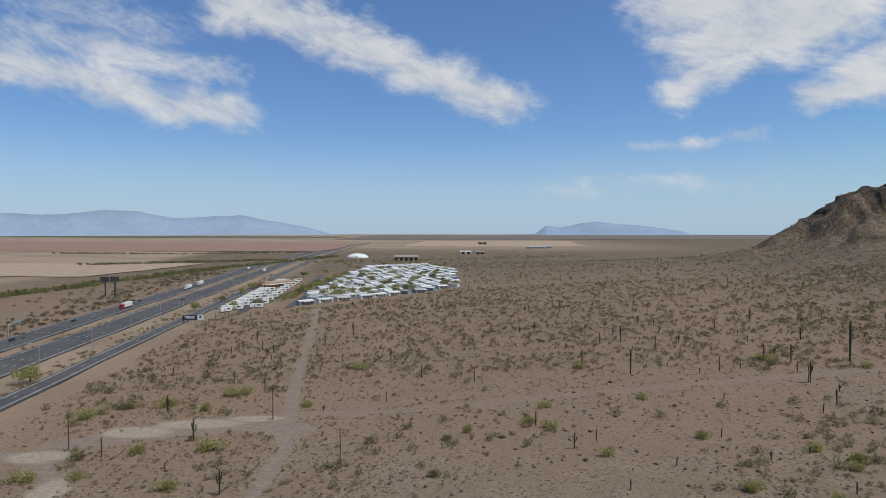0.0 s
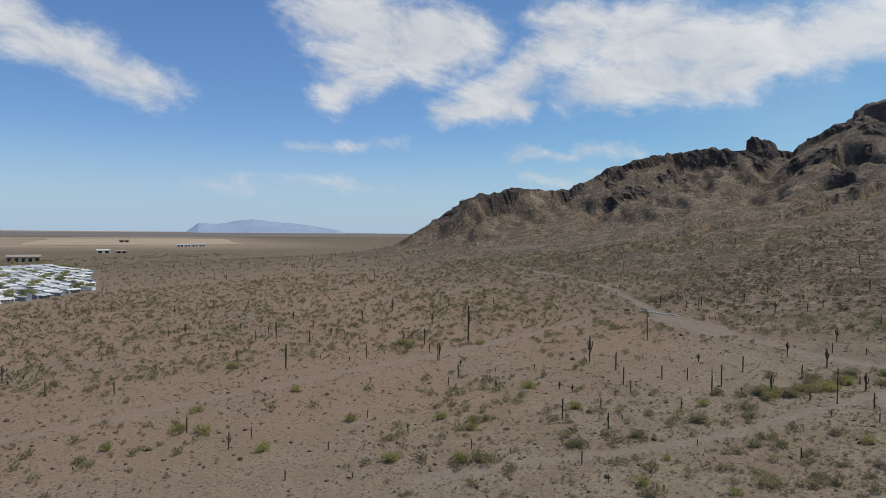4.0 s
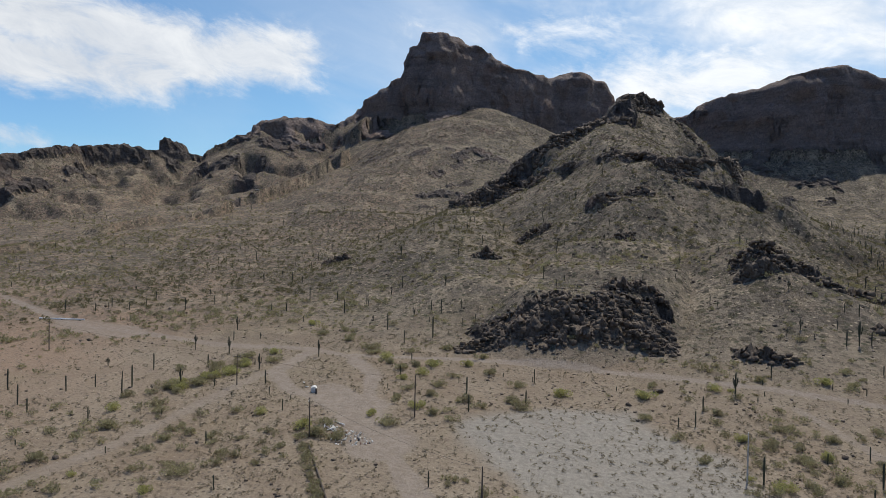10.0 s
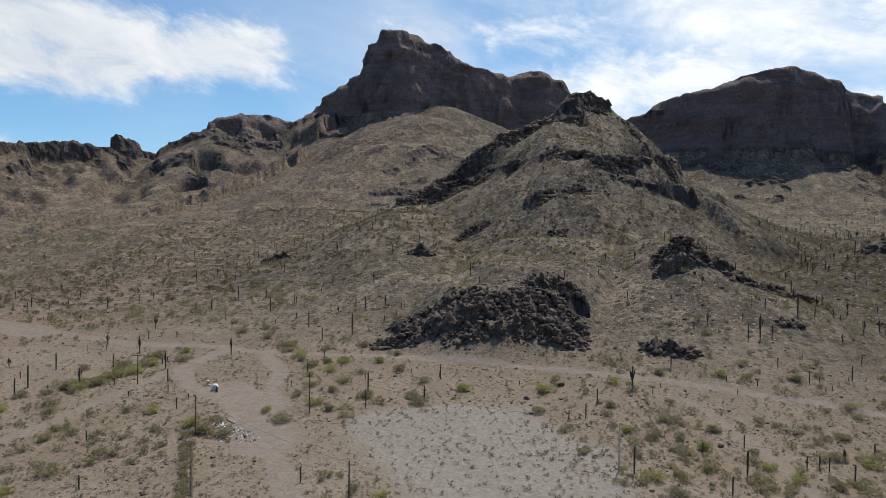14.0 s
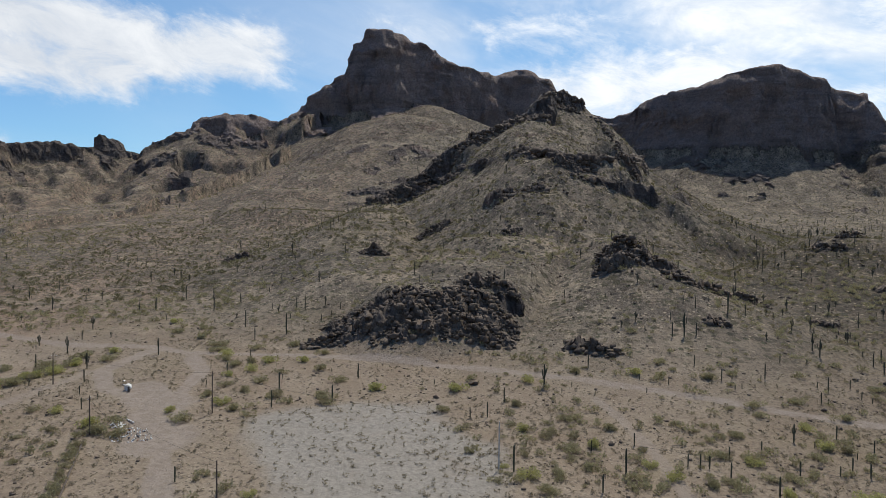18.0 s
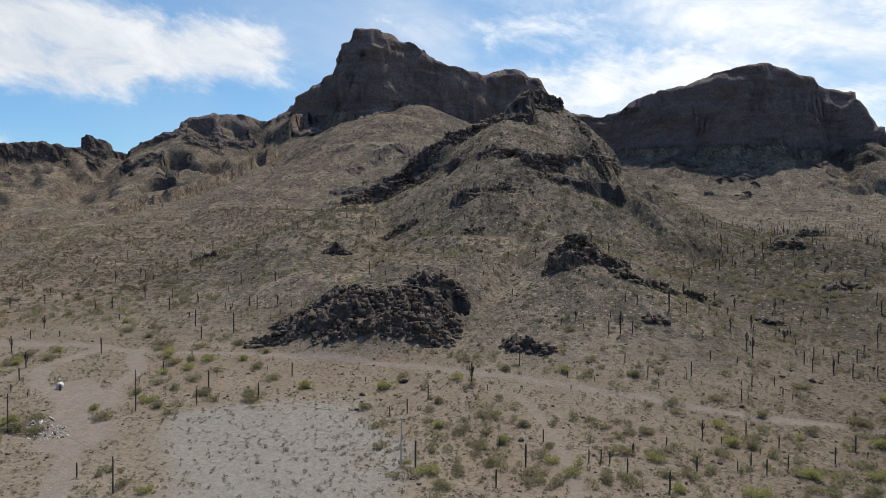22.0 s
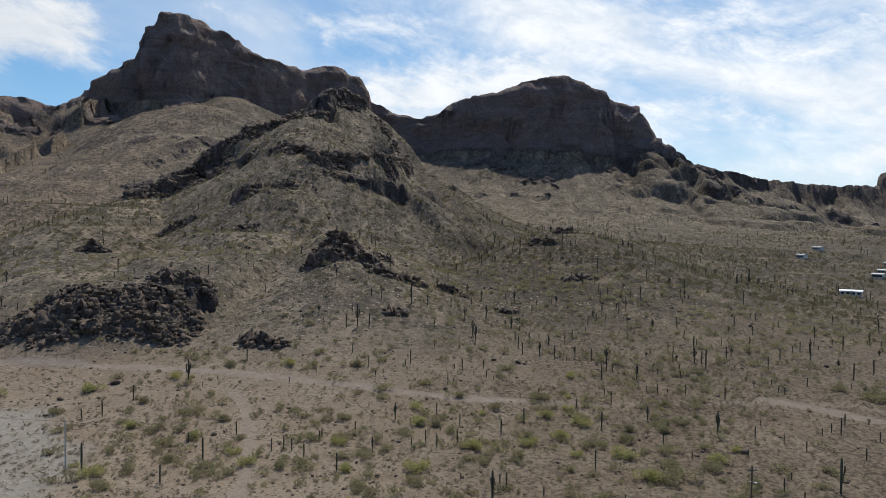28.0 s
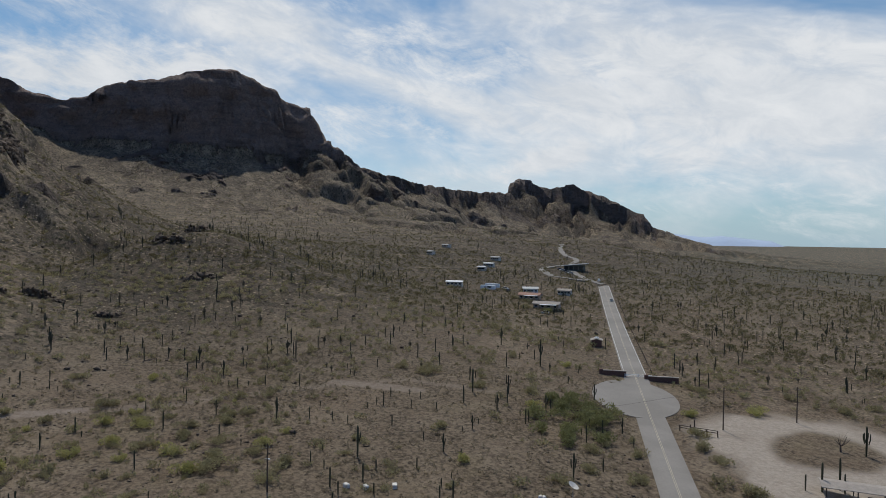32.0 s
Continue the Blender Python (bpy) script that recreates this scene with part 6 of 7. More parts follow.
def mobile_home(x, y, turn, kind):
    what, paint = HOME_PAINTS[kind]
    p = thing("mobile_home", x, y, turn, what + " mobile home with a pale low-pitched roof", "house", "mobile homes")
    part("wall", gabled_walls(13.0, 5.0, 2.9, 3.6), paint, p)
    part("roof", gable(13.0, 5.0, 0, 2.9, 3.7, 0.35), GREY_ROOF, p)
    for wx in (-4.2, 0.6, 4.4):
        part("window", box(wx, -2.53, 1.2, 1.5, 0.08, 1.0), DARK_GLASS, p)
    part("door", box(-1.8, -2.54, 0.3, 0.9, 0.08, 2.0), SHINGLE, p)
    part("awning", box(1.0, -4.0, 2.55, 10.0, 3.0, 0.10), GREY_ROOF, p, "flat pale metal carport roof")
    for wx in (-3.8, 5.8):
        part("post", box(wx, -5.4, -0.3, 0.1, 0.1, 2.85), WHITE_PAINT, p)
    return p


homes = [mobile_home(-104, 484, 48, 2), mobile_home(-92, 497, 48, 0), mobile_home(-80, 510, 48, 1)]
PARK = [(-112, 474), (12, 604), (16, 860), (-22, 1050), (-112, 940), (-118, 640)]


def inside(px, py, poly):
    hit = False
    for (ax, ay), (bx, by) in zip(poly, poly[1:] + poly[:1]):
        if (ay > py) != (by > py) and px < (bx - ax) * (py - ay) / (by - ay) + ax:
            hit = not hit
    return hit


placed = [(-104, 484), (-92, 497), (-80, 510)]
pr = random.Random(4)
for row in range(34):
    for col in range(16):
        x = -112 + 15.5 * col * 0.68 - 12.5 * row * 0.35 + 20 + pr.uniform(-1, 1)
        y = 478 + 15.5 * col * 0.74 + 17.0 * row * 0.95 + pr.uniform(-1, 1)
        if inside(x, y, PARK) and all(math.hypot(x - a, y - c) > 10.5 for a, c in placed):
            placed.append((x, y))
            kind = pr.choice((0, 0, 1, 2, 0))
            copy_thing(homes[(kind + 1) % 3 if kind == 0 else 0 if kind == 2 else 2], Matrix.Translation((x, y, ground(x, y))) @ Matrix.Rotation(radians(48 + pr.choice((0, 0, 90)) + pr.uniform(-4, 4)), 4, "Z"))


def camper(x, y, turn):
    p = thing("camper_trailer", x, y, turn, "long white camper trailer parked on a gravel lot", "trailer", "camper trailers")
    part("body", box(0, 0, 0.7, 9.6, 2.5, 2.6, 0.25), WHITE_PAINT, p)
    part("window", box(1.5, -1.27, 1.9, 2.6, 0.06, 0.8), DARK_GLASS, p)
    part("door", box(-1.6, -1.27, 0.9, 0.8, 0.06, 1.9), GALVANISED, p)
    part("hitch", rod((4.7, 0, 0.7), (6.2, 0, 0.5), 0.1), DARK_STEEL, p)
    for wx in (-1.2, -0.2):
        for wy in (-1.1, 1.1):
            wheel(p, wx, wy, 0.36, 0.2)
    return p


rv = camper(-149, 440, 60)
for k in range(44):
    x, y = -151 + 5.5 * (k % 2) - 0.10 * (k // 2) * 11 + (12 if k % 4 == 3 else 0), 452 + (k // 2) * 11.5
    if 600 < y < 670 and x < -155:
        continue
    copy_thing(rv, Matrix.Translation((x, y, ground(x, y))) @ Matrix.Rotation(radians(25 + 9 * ((k * 7) % 3)), 4, "Z"))
club = thing("adobe_clubhouse", -166, 636, 62, "long salmon adobe clubhouse with a flat parapet roof", "building")
part("wall", box(0, 0, -0.4, 46, 11, 4.8, 0.15), ADOBE, club)
part("parapet", box(0, 0, 4.4, 46.4, 11.4, 0.6, 0.1), TAN_WALL, club)
part("tower", box(-14, 0, 4.4, 9, 9, 2.0, 0.15), ADOBE, club)
for k in range(9):
    part("window", box(-20 + 5 * k, -5.52, 1.0, 2.0, 0.1, 1.9), DARK_GLASS, club)
part("porch", box(0, -7.0, 2.9, 40, 3.2, 0.25), WHITE_PAINT, club, "white porch roof")
for name, line, half in (("lane_west", [(-138, 436), (-141, 470), (-136, 560), (-135, 650), (-150, 800)], 3.2), ("lane_east", [(-112, 462), (-116, 540), (-112, 640), (-108, 760)], 2.8), ("lane_gate", [(-141, 470), (-155, 470), (-168, 440)], 3.0)):
    tagged(strip(name, line, -half, half, 0.2, ASPHALT, thick=0.4), "dark asphalt lane between mobile homes", "road", kind="structure")

dome = thing("dome_building", -171, 1290, 0, "white fabric dome building on the plain", "building")
bm = bmesh.new()
bmesh.ops.create_uvsphere(bm, u_segments=24, v_segments=14, radius=1.0)
bmesh.ops.delete(bm, geom=[v for v in bm.verts if v.co.z < -0.05], context="VERTS")
for v in bm.verts:
    v.co = (v.co.x * 22, v.co.y * 17, v.co.z * 9)
part("shell", bm, WHITE_PAINT, dome)
part("entrance", box(0, -17, -0.2, 6, 4, 4, 0.3), WHITE_PAINT, dome)


def barn(x, y, turn, long, wide, high, wall, roof, label, bays=0):
    p = thing("shed", x, y, turn, label, "building", "sheds of the valley")
    part("wall", gabled_walls(long, wide, high, high + wide * 0.14), wall, p)
    part("roof", gable(long, wide, 0, high, high + wide * 0.15, 0.6), roof, p)
    for k in range(bays):
        # solid dark panels stand in for the shade inside the bays
        part("door", box(-long / 2 + long * (k + 0.5) / bays, -wide / 2 - 0.03, 0, long / bays * 0.55, 0.12, high * 0.75), DARK_GLASS, p, "dark panel for the shade in an open bay")
    return p


barn(-66, 1166, 0, 44, 20, 8, TAN_WALL, SHINGLE, "dark open-sided market shed on the plain", 5)
for k in range(4):
    barn(255 + 19 * k, 1906, 0, 16, 12, 6, WHITE_PAINT, GREY_ROOF, "long white farm shed on the plain", 2)
barn(52, 1498, 10, 26, 12, 6, CREAM, GREY_ROOF, "pale metal shed with a grey roof", 2)
barn(86, 1490, -5, 20, 12, 5, TAN_WALL, SHINGLE, "tan shed with a brown roof", 2)
barn(140, 2300, 0, 30, 14, 9, TAN_WALL, SHINGLE, "far brown farm shed", 2)

# fields of the plain
FIELD_RED = road_surface("ploughed_red_earth", (0.24, 0.140, 0.094), (0.30, 0.185, 0.125))
FIELD_TAN = road_surface("stubble_field", (0.34, 0.245, 0.160), (0.40, 0.295, 0.195))
FIELD_GREEN = road_surface("orchard_green", (0.075, 0.085, 0.045), (0.105, 0.110, 0.060))
FIELD_DARK = road_surface("dark_scrub_plain", (0.135, 0.110, 0.088), (0.165, 0.135, 0.108))
for name, x0, x1, y0, y1, mat, label in (("field_red", -2200, -330, 1650, 2500, FIELD_RED, "ploughed red-brown field on the plain"), ("field_tan", -1500, -420, 760, 1060, FIELD_TAN, "pale tan dry field on the plain"),
                                         ("field_pale", -120, 480, 2050, 2700, FIELD_TAN, "pale golden stubble field on the plain"), ("orchard", -2400, -560, 3250, 3650, FIELD_GREEN, "dark green orchard on the far plain"),
                                         ("far_plain", -500, 2300, 3000, 4200, FIELD_DARK, "dark scrub plain before the horizon")):
    fx, fy = np.meshgrid(np.linspace(x0, x1, 30), np.linspace(y0, y1, 16))
    fx = fx + 0.05 * (fy - y0) + 14 * np.sin(fy / 130)
    fz = land(fx.ravel(), fy.ravel(), False)[0] + 0.9
    i, j = np.meshgrid(np.arange(15), np.arange(29), indexing="ij")
    o = (i * 30 + j).ravel()
    quads = [tuple(int(v) for v in q) for q in np.column_stack([o, o + 1, o + 31, o + 30])]
    tagged(mesh_object(name, np.column_stack([fx.ravel(), fy.ravel(), fz]), quads, mat), label, "field", kind="structure")

# far ranges
def far_range(name, az0, az1, heights, dist, seed, mat):
    az = np.radians(np.linspace(az0, az1, 160))
    h = np.interp(np.linspace(0, 1, 160), np.linspace(0, 1, len(heights)), heights) * 1.0
    h = h * (1 + 0.10 * fractal2(np.linspace(0, 30, 160), np.zeros(160), 3.0, 4, seed))
    verts, faces = [], []
    for a, q in zip(az, h):
        top = 50 + dist * math.tan(math.radians(q))
        for r, z in ((dist - 260, -10), (dist - 90, -10 + (top + 10) * 0.55), (dist, top), (dist + 120, -10)):
            verts.append((r * math.sin(a), -60 + r * math.cos(a), z))
    for i in range(159):
        for k in range(3):
            o = i * 4 + k
            faces.append((o, o + 4, o + 5, o + 1))
    return tagged(mesh_object(name, verts, faces, mat, None, "", True), "hazy blue mountain range on the horizon", "mountains", kind="structure")


# the blue of distance haze is put into the base colour of these ranges
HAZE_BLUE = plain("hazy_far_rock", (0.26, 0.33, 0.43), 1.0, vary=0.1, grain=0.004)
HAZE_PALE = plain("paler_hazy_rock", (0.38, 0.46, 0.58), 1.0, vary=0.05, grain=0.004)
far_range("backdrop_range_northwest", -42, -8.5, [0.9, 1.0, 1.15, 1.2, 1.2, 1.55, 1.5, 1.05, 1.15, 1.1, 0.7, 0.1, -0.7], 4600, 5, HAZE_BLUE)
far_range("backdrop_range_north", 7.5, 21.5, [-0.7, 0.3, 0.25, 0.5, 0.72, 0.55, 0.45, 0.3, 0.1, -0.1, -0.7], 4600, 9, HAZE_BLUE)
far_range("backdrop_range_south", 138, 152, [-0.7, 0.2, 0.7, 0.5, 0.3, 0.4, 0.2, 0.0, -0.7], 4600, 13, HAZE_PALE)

# ---- the county road, its gate, and the houses ----
for edge in (-3.45, 3.45):
    strip("edge_line", [(137, -298), (200, -359), (316, -472)], edge - 0.07, edge + 0.07, 0.305, LINE_WHITE, county, "faded white edge line", thick=0.02)
for edge in (-0.16, 0.16):
    strip("centre_line", ROAD_LINE, edge - 0.05, edge + 0.05, 0.305, LINE_YELLOW, county, "faded yellow centre line", thick=0.02)
WINDING = [(316, -472), (337, -478), (362, -490), (385, -506), (410, -532), (425, -552), (440, -566), (460, -572), (485, -590), (511, -611), (560, -660)]
tagged(strip("road_winding", WINDING, -2.6, 2.6, 0.35, OLD_ASPHALT, thick=0.9, step=5), "pale winding road climbing into the hills", "road", kind="structure")
tagged(strip("pullout", [(330, -470), (360, -462), (395, -480), (410, -520)], -3, 3, 0.3, OLD_ASPHALT, thick=0.8), "pale gravel parking pull-out", "road", kind="structure")


def disc(name, cx, cy, rx, ry, turn, lift, mat, label):
    verts, faces = [(cx, cy, ground(cx, cy) + lift)], []
    c, s = math.cos(turn), math.sin(turn)
    for ring in (0.25, 0.5, 0.75, 1.0, 1.001):
        for k in range(64):
            a = 2 * math.pi * k / 64
            u, v = ring * rx * math.cos(a), ring * ry * math.sin(a)
            x, y = cx + u * c - v * s, cy + u * s + v * c
            verts.append((x, y, ground(x, y) + (lift if ring <= 1 else -0.6)))
    for k in range(64):
        j = (k + 1) % 64
        faces.append((0, 1 + k, 1 + j))
        for ring in range(4):
            o = 1 + 64 * ring
            faces.append((o + k, o + 64 + k, o + 64 + j, o + j))
    return tagged(mesh_object(name, verts, faces, mat), label, "road", kind="structure")


disc("pavement_turnaround", 119.5, -277.5, 19.5, 12.5, radians(-45), 0.18, OLD_ASPHALT, "round grey asphalt turning area before the gate")
along_road = math.degrees(math.atan2(-0.697, 0.717))


def low_wall(x, y, long, label):
    p = thing("gate_wall", x, y, along_road + 90, label, "wall", "gate walls")
    part("wall", box(0, 0, -0.6, long, 0.8, 2.2, 0.05), BRICK_RED, p)
    part("coping", box(0, 0, 1.6, long + 0.3, 1.1, 0.2, 0.04), SHINGLE, p)
    part("pillar", box(long / 2 - 0.3, 0, -0.6, 1.2, 1.2, 2.7, 0.05), BRICK_RED, p)
    return p


low_wall(140.5, -291, 8.5, "low dark red brick wall beside the park gate")
low_wall(128.5, -301, 10.5, "low dark red brick wall with a pillar beside the gate")
gate = thing("road_gate", 134.3, -296.3, along_road + 90, "white swing-bar gate across the county road", "gate", lift=0.3)
part("bar", rod((-4.2, 0, 1.0), (4.2, 0, 1.0), 0.09), WHITE_PAINT, gate)
part("lower_bar", rod((-4.2, 0, 0.55), (4.2, 0, 0.55), 0.06), WHITE_PAINT, gate)
for dx in (-4.3, 0.0, 4.3):
    part("post", box(dx, 0, -0.5, 0.2, 0.2, 1.75, 0.02), WHITE_PAINT, gate)

fence = thing("post_and_rail_fence", 139, -306, along_road, "dark wooden post-and-rail fence along the road", "fence")
inv = fence.matrix_world.inverted()
prev = None
for k in range(46):
    d = 4.0 * k
    wx, wy = 138.6 + 0.717 * d - 1.2, -305.6 - 0.697 * d - 1.2
    p = inv @ Vector((wx, wy, ground(wx, wy)))
    part("post", box(p.x, p.y, p.z - 0.4, 0.18, 0.18, 1.5), WOOD_POLE, fence)
    if prev is not None:
        part("rail", rod((prev.x, prev.y, prev.z + 0.9), (p.x, p.y, p.z + 0.9), 0.08, 5), WOOD_POLE, fence)
    prev = p


def house(x, y, turn, long, wide, wall, roof, label, porch=True):
    p = thing("house", x, y, turn, label, "house", "desert houses")
    part("wall", gabled_walls(long, wide, 2.8, 2.8 + wide * 0.16), wall, p)
    part("roof", gable(long, wide, 0, 2.8, 2.8 + wide * 0.17, 0.6), roof, p)
    for k in range(4):
        pane = part("window", box(-long * 0.38 + k * long * 0.25, -wide / 2 - 0.02, 1.0, 1.5, 0.1, 1.1), DARK_GLASS, p)
        part("sill", box(-long * 0.38 + k * long * 0.25, -wide / 2 - 0.08, 0.88, 1.7, 0.22, 0.1), WHITE_PAINT, pane)
    part("door", box(long * 0.02, -wide / 2 - 0.02, 0, 1.0, 0.1, 2.05), SHINGLE, p)
    if porch:
        part("porch_roof", box(long * 0.12, -wide / 2 - 1.8, 2.5, long * 0.62, 3.4, 0.16), WHITE_PAINT, p, "flat white porch roof")
        for k in (-0.17, 0.12, 0.41):
            part("porch_post", box(long * k, -wide / 2 - 3.3, -0.3, 0.14, 0.14, 2.8), WOOD_POLE, p)
    part("chimney", box(-long * 0.3, 0.8, 2.8, 0.7, 0.7, wide * 0.17 + 0.6, 0.03), BRICK_RED, p)
    return p


house(254, -363, 215, 14, 7, TAN_WALL, SHINGLE, "low tan ranch house with a white porch roof")
house(280, -373, 218, 12, 7, TAN_WALL, THATCH, "low tan house with a reddish roof and white porch")
house(330, -353, 225, 10, 4, CREAM, WHITE_PAINT, "pale trailer house with a curved white roof", False)
house(292, -412, 215, 8, 6, CREAM, SHINGLE, "small cream cottage behind roadside shrubs", False)
house(302, -392, 230, 9, 6, WHITE_PAINT, GREY_ROOF, "small white outbuilding with a metal roof", False)
for x, y, t in ((312, -366, 210), (318, -374, 30)):
    copy_thing(rv, Matrix.Translation((x, y, ground(x, y))) @ Matrix.Rotation(radians(t), 4, "Z"))
for x, y, t, paint, what in ((315, -382, 200, WHITE_PAINT, "white"), (307, -378, 120, BLACK_CAR, "black"), (265, -377, 40, NAVY, "navy"), (290, -389, 80, SILVER, "silver"), (243, -352, 45, SILVER, "silver")):
    car("car", x, y, t, paint, what + " car parked beside a desert house", lift=0.05)
car("car", 263.5, -423.5, along_road + 180, SILVER, "silver saloon driving on the county road", lift=0.5)
car("van", 326, -478, along_road + 180, WHITE_PAINT, "white van at the far end of the road", 5.6, 0.5, True)
hut = thing("hut", 177, -321, 135, "small dark timber hut with a white roof vent", "hut")
part("wall", box(0, 0, -0.4, 4.6, 4.0, 3.0, 0.05), BRICK_RED, hut)
part("roof", gable(4.6, 4.0, 0, 2.6, 3.3, 0.5), SHINGLE, hut)
part("vent", box(0.5, 0, 3.0, 1.8, 1.6, 0.7, 0.1), WHITE_PAINT, hut)
part("window", box(0, -2.03, 0.9, 2.4, 0.1, 0.9), DARK_GLASS, hut)
visitor = thing("visitor_centre", 380, -506, 215, "dark modern visitor building with a slanted flat roof", "building")
part("wall", box(0, 0, -0.5, 16, 9, 5.0, 0.05), plain("dark_green_cladding", (0.06, 0.07, 0.06), 0.7), visitor)
bm = box(0, 0, 4.6, 21, 13, 0.5, 0.05)
for v in bm.verts:
    v.co.z += 0.11 * v.co.x
part("roof", bm, GREY_ROOF, visitor)
for k in range(4):
    part("window", box(-6 + 4 * k, -4.55, 0.8, 2.8, 0.1, 2.8), DARK_GLASS, visitor)
for k in range(5):
    x, y = 366 + 5.5 * k, -488 - 2.2 * k
    car("car", x, y, 60, (WHITE_PAINT, SILVER, BLACK_CAR, WHITE_PAINT, NAVY)[k], ("white", "silver", "black", "white", "navy")[k] + " car parked at the visitor building", lift=0.1)
for x, y, t, l in ((439, -469, 200, 12), (476, -425, 190, 10), (410, -440, 210, 12), (392, -420, 205, 9), (520, -470, 190, 12)):
    house(x, y, t, l * 0.7, 4.2, CREAM, GREY_ROOF, "far pale trailer house among saguaros", False)

# gravel loop with the bare tree
bare = thing("bare_tree", 67.5, -290.5, 0, "leafless grey mesquite tree on bare earth", "tree")
tv, tt = tree_trunk(91)
r9 = np.random.default_rng(12)
twigs = [(tv * (3.6, 3.6, 4.6), tt)]
for k in range(40):
    a, z0 = r9.uniform(0, 6.28), r9.uniform(2.0, 3.4)
    c0 = np.array((0.9 * math.cos(a), 0.9 * math.sin(a), z0)) * r9.uniform(0.5, 1.4)
    d = np.array((math.cos(a), math.sin(a), r9.uniform(0.2, 1.2))) * r9.uniform(0.5, 1.2)
    twigs.append(column([tuple(c0), tuple(c0 + d * 0.5), tuple(c0 + d)], [0.035, 0.025, 0.01], 4))
mesh = tri_mesh("branches", *joined(twigs), TWIG)
ob = new("branches", mesh)
ob.parent = bare
ramada = thing("ramada", 52, -264, 35, "low open shelter with a dark shingled roof", "shelter")
part("roof", gable(12, 5, 0, 2.6, 3.1, 0.4), SHINGLE, ramada)
for dx in (-5.4, 0, 5.4):
    for dy in (-2.1, 2.1):
        part("post", rod((dx, dy, -0.4), (dx, dy, 2.7), 0.12), WOOD_POLE, ramada)
part("table", box(-3, 0, 0.7, 1.8, 0.8, 0.08, 0.02), WOOD_POLE, ramada)
for x, y, tall in ((57, -261, 6.2), (59, -258.5, 3.4), (54.5, -265, 4.2)):
    saguaro(x, y, tall, 0, 0.5)
dish = thing("satellite_dish", 79, -213, 120, "white satellite dish on a short post", "dish")
bm = bmesh.new()
bmesh.ops.create_cone(bm, cap_ends=False, segments=20, radius1=1.1, radius2=0.1, depth=0.4, matrix=Matrix.Translation((0, 0, 2.2)) @ Matrix.Rotation(radians(150), 4, "X"))
part("reflector", bm, BONE, dish)
part("post", rod((0, 0, -0.4), (0, 0, 2.1), 0.08), GALVANISED, dish)
stump = thing("old_corral", 92, -268, 30, "broken dark timber corral beside the road", "fence")
for k, (dx, dy, h) in enumerate(((0, 0, 3.2), (0.9, 0.3, 2.0), (3.5, 0.5, 1.6), (-3.0, 0.8, 1.4), (-5.5, 0.4, 1.3))):
    part("post", rod((dx, dy, -0.4), (dx + 0.1, dy, h), 0.16), WOOD_POLE, stump)
for dy, z in ((0.4, 1.3), (0.5, 0.8)):
    part("rail", rod((-5.5, dy, z), (3.6, dy, z + 0.2), 0.09), WOOD_POLE, stump)

# ---- things by the dirt tracks ----
boulder = tagged(new("boulder", tri_mesh("boulder", *(lambda q: (q[0] * (2.0, 1.6, 1.3), q[1]))(block_shape(77, 2)), BASALT)), "black volcanic boulder beside the dirt track", "rock")
boulder.location = (184, -27.5, ground(184, -27.5) + 0.6)
for k, (x, y, s) in enumerate(((181.5, -33, 0.5), (180.5, -35, 0.45), (186, -22, 0.4))):
    q = tagged(new("boulder", tri_mesh("boulder", *(lambda w: (w[0] * s, w[1]))(block_shape(78 + k, 1)), BASALT)), "small black boulder beside the dirt track", "rock")
    q.location = (x, y, ground(x, y) + 0.2 * s)
pipe = thing("fallen_pipe", 227, 200, 95, "long white pipe lying on bare ground", "pipe")
part("tube", rod((-10, 0, 0.35), (10, 0, 0.3), 0.22, 8), WHITE_PAINT, pipe)
for dx in (-8, 0, 8):
    part("support", box(dx, 0, -0.3, 0.4, 0.6, 0.5), WOOD_POLE, pipe)
drum = thing("fallen_drum", 165, 64.5, 20, "white dented tank lying beside a dark stump", "tank")
bm = bmesh.new()
bmesh.ops.create_cone(bm, cap_ends=True, segments=18, radius1=0.85, radius2=0.85, depth=1.3, matrix=Matrix.Translation((0, 0, 0.8)) @ Matrix.Rotation(radians(80), 4, "Y"))
bmesh.ops.bevel(bm, geom=bm.edges[:], offset=0.06, segments=1, affect="EDGES")
part("shell", bm, BONE, drum)
part("lid", rod((0.66, 0, 0.92), (0.72, 0, 0.93), 0.5, 14), RUST, drum)
stub = thing("stump", 163.4, 63.2, 0, "dark short timber stump", "stump")
part("trunk", tube([(0, 0, -0.3), (0.02, 0, 0.7), (0, 0.03, 1.4)], 0.32, 8, 0.26), WOOD_POLE, stub)
for x, y, s in ((168.5, 68, 1.0), (172, 70.5, 0.7)):
    w = tagged(new("rubble_slab", tri_mesh("rubble_slab", *(lambda q: (q[0] * (s * 1.3, s, s * 0.35), q[1]))(block_shape(int(x), 1)), BONE)), "pale rubble slab lying on dirt", "rubble")
    w.location = (x, y, ground(x, y) + 0.1)

heap = thing("debris_heap", 136.5, 44, 0, "heap of dumped white rubble and dark scrap", "rubble")
r5 = random.Random(5)
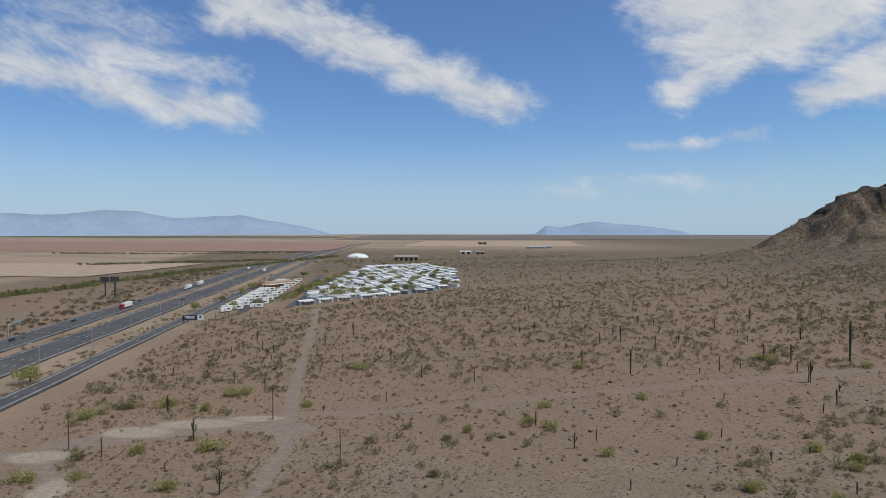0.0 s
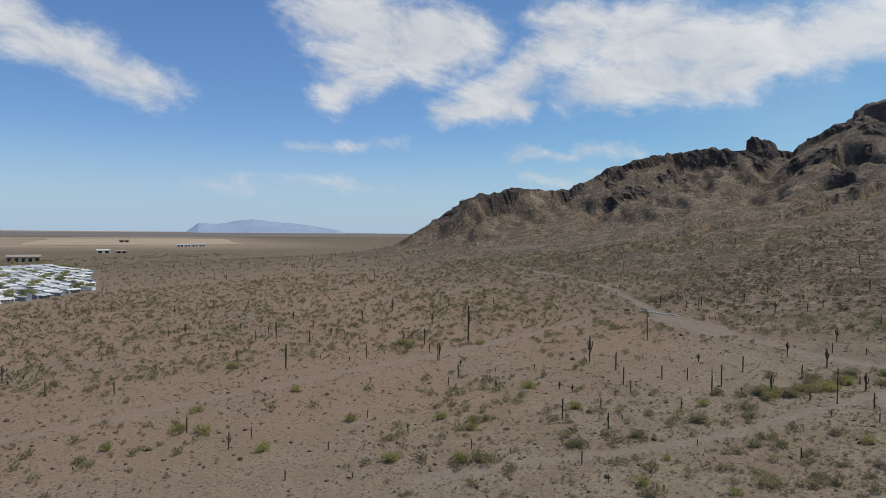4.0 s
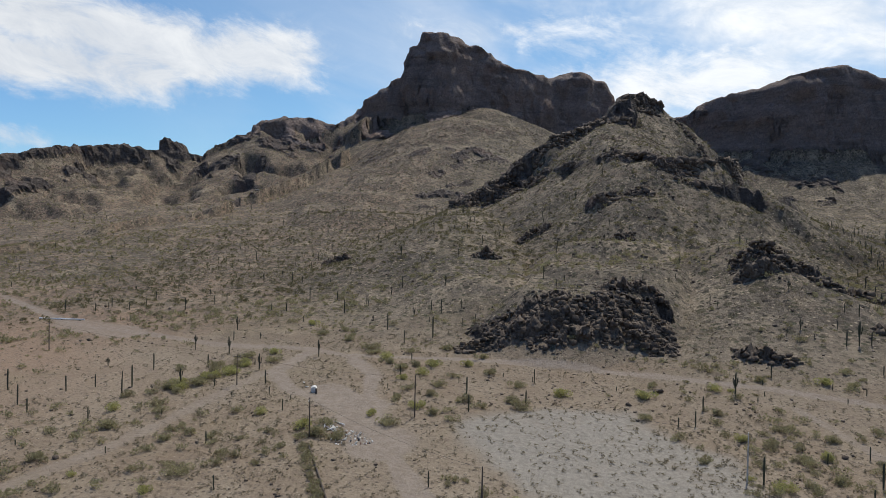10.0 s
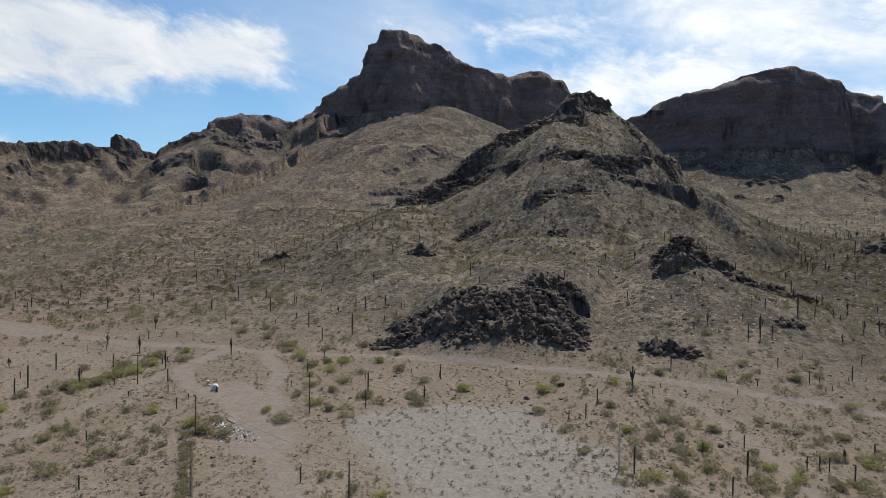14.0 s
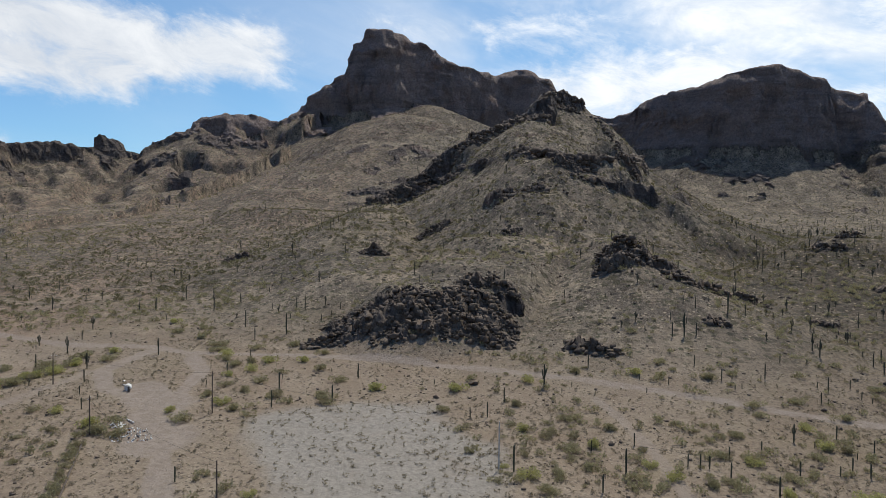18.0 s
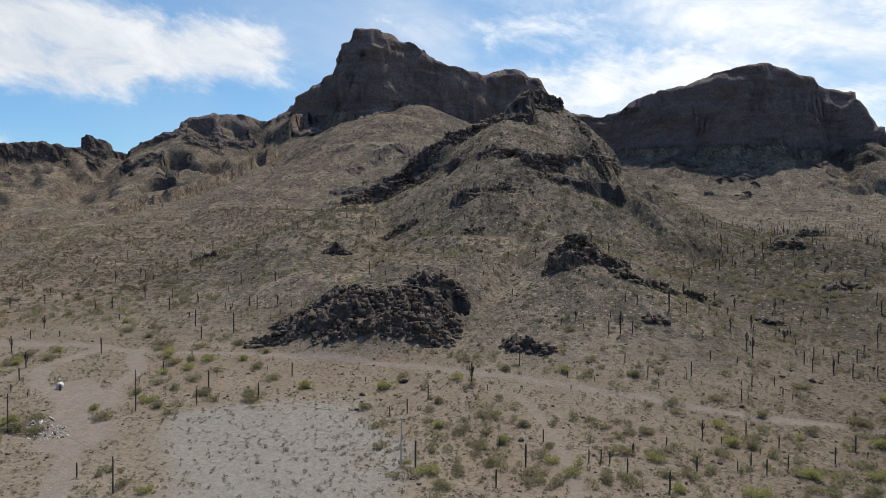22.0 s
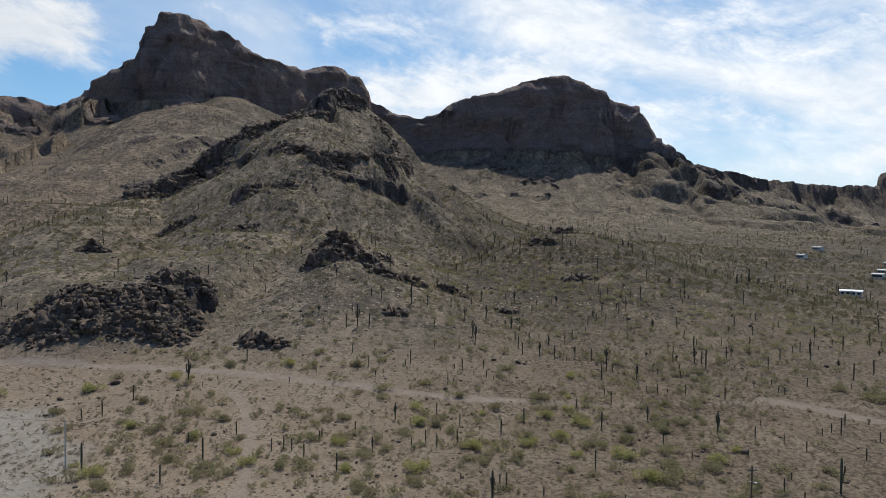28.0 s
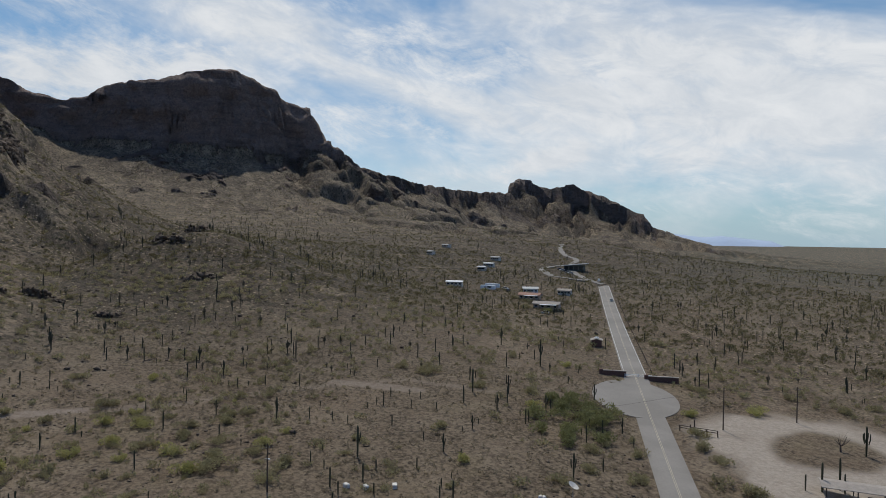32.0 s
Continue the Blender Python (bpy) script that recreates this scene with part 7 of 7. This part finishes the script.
for k in range(90):
    a, d = r5.uniform(0, 6.28), 4.2 * math.sqrt(r5.random())
    dx, dy = d * math.cos(a), 1.35 * d * math.sin(a)
    s = r5.uniform(0.15, 0.55)
    v, t = block_shape(500 + k % 12, 1)
    ob = new("chunk", tri_mesh("chunk", v * (s * 1.3, s, s * 0.6), t, BONE if k % 5 else DARK_STEEL if k % 2 else RUST))
    ob.parent = heap
    ob.location = (dx, dy, ground(136.5 + dx, 44 + dy) - ground(136.5, 44) + 0.9 * max(0, 1 - d / 4.2) * r5.random())
    ob.rotation_euler = (r5.uniform(0, 6), r5.uniform(0, 6), r5.uniform(0, 6))
for k in range(6):
    part("plank", rod((3 + r5.uniform(-1, 1), 5 + r5.uniform(-1, 1), 0.5), (5.5 + r5.uniform(-1, 1), 7 + r5.uniform(-2, 2), 1.0), 0.12, 4), BONE, heap, "bleached timber plank")
# an added dark rod draws the shaded line of the brushy ditch
ditch = thing("old_pipe_run", 119, 45, math.degrees(math.atan2(12, 21)), "added dark line for the shade along a brushy ditch", "pipe")
inv = ditch.matrix_world.inverted()
prev = None
for k in range(9):
    x, y = 106 + 3.0 * k, 37 + 1.75 * k
    p = inv @ Vector((x, y, ground(x, y) + 0.25))
    if prev is not None:
        part("shade_length", rod(prev, p, 0.2, 7), WOOD_POLE, ditch)
    prev = p
for k in range(13):
    x, y = 105 + 2.35 * k + r5.uniform(-1.0, 1.0), 37.5 + 1.4 * k + r5.uniform(-1.2, 1.2)
    bush(x, y, r5.uniform(2.0, 3.4), "creosote", k)
for k in range(14):
    x, y = 156 + 2.3 * k + r5.uniform(-2, 2), 105 - 0.8 * k + r5.uniform(-3, 3)
    if float(ground_masks(np.array([x]), np.array([y]))[0][0]) < 0.4:
        bush(x, y, r5.uniform(2.6, 5.0), "palo_verde" if k % 2 else "creosote", k)
for x, y, l, t in ((141.5, 52, 4.0, 20), (140, 49.5, 3.2, -30), (143.5, 49, 3.6, 60)):
    lg = thing("fallen_log", x, y, t, "bleached fallen timber on the dirt", "log")
    part("trunk", rod((-l / 2, 0, 0.2), (l / 2, 0, 0.28), 0.16, 6), BONE, lg)
for x, y in ((104, -177), (101.5, -180), (99, -185), (81, -207)):
    jk = thing("scrap_item", x, y, x * 7 % 360, "pale scrap appliance lying on the ground", "scrap")
    part("body", box(0, 0, -0.1, 1.4, 0.9, 0.9, 0.1), BONE, jk)
    part("panel", box(0.3, -0.47, 0.1, 0.5, 0.05, 0.5), DARK_STEEL, jk)
lamp = thing("yard_lamp", 109, -162.4, 200, "small yard lamp on a bracket", "lamp", lift=6.4)
part("bracket", rod((0, 0, 0), (1.3, 0, 0.3), 0.05), GALVANISED, lamp)
part("lamp_head", box(1.4, 0, 0.2, 0.5, 0.25, 0.16, 0.03), WHITE_PAINT, lamp)
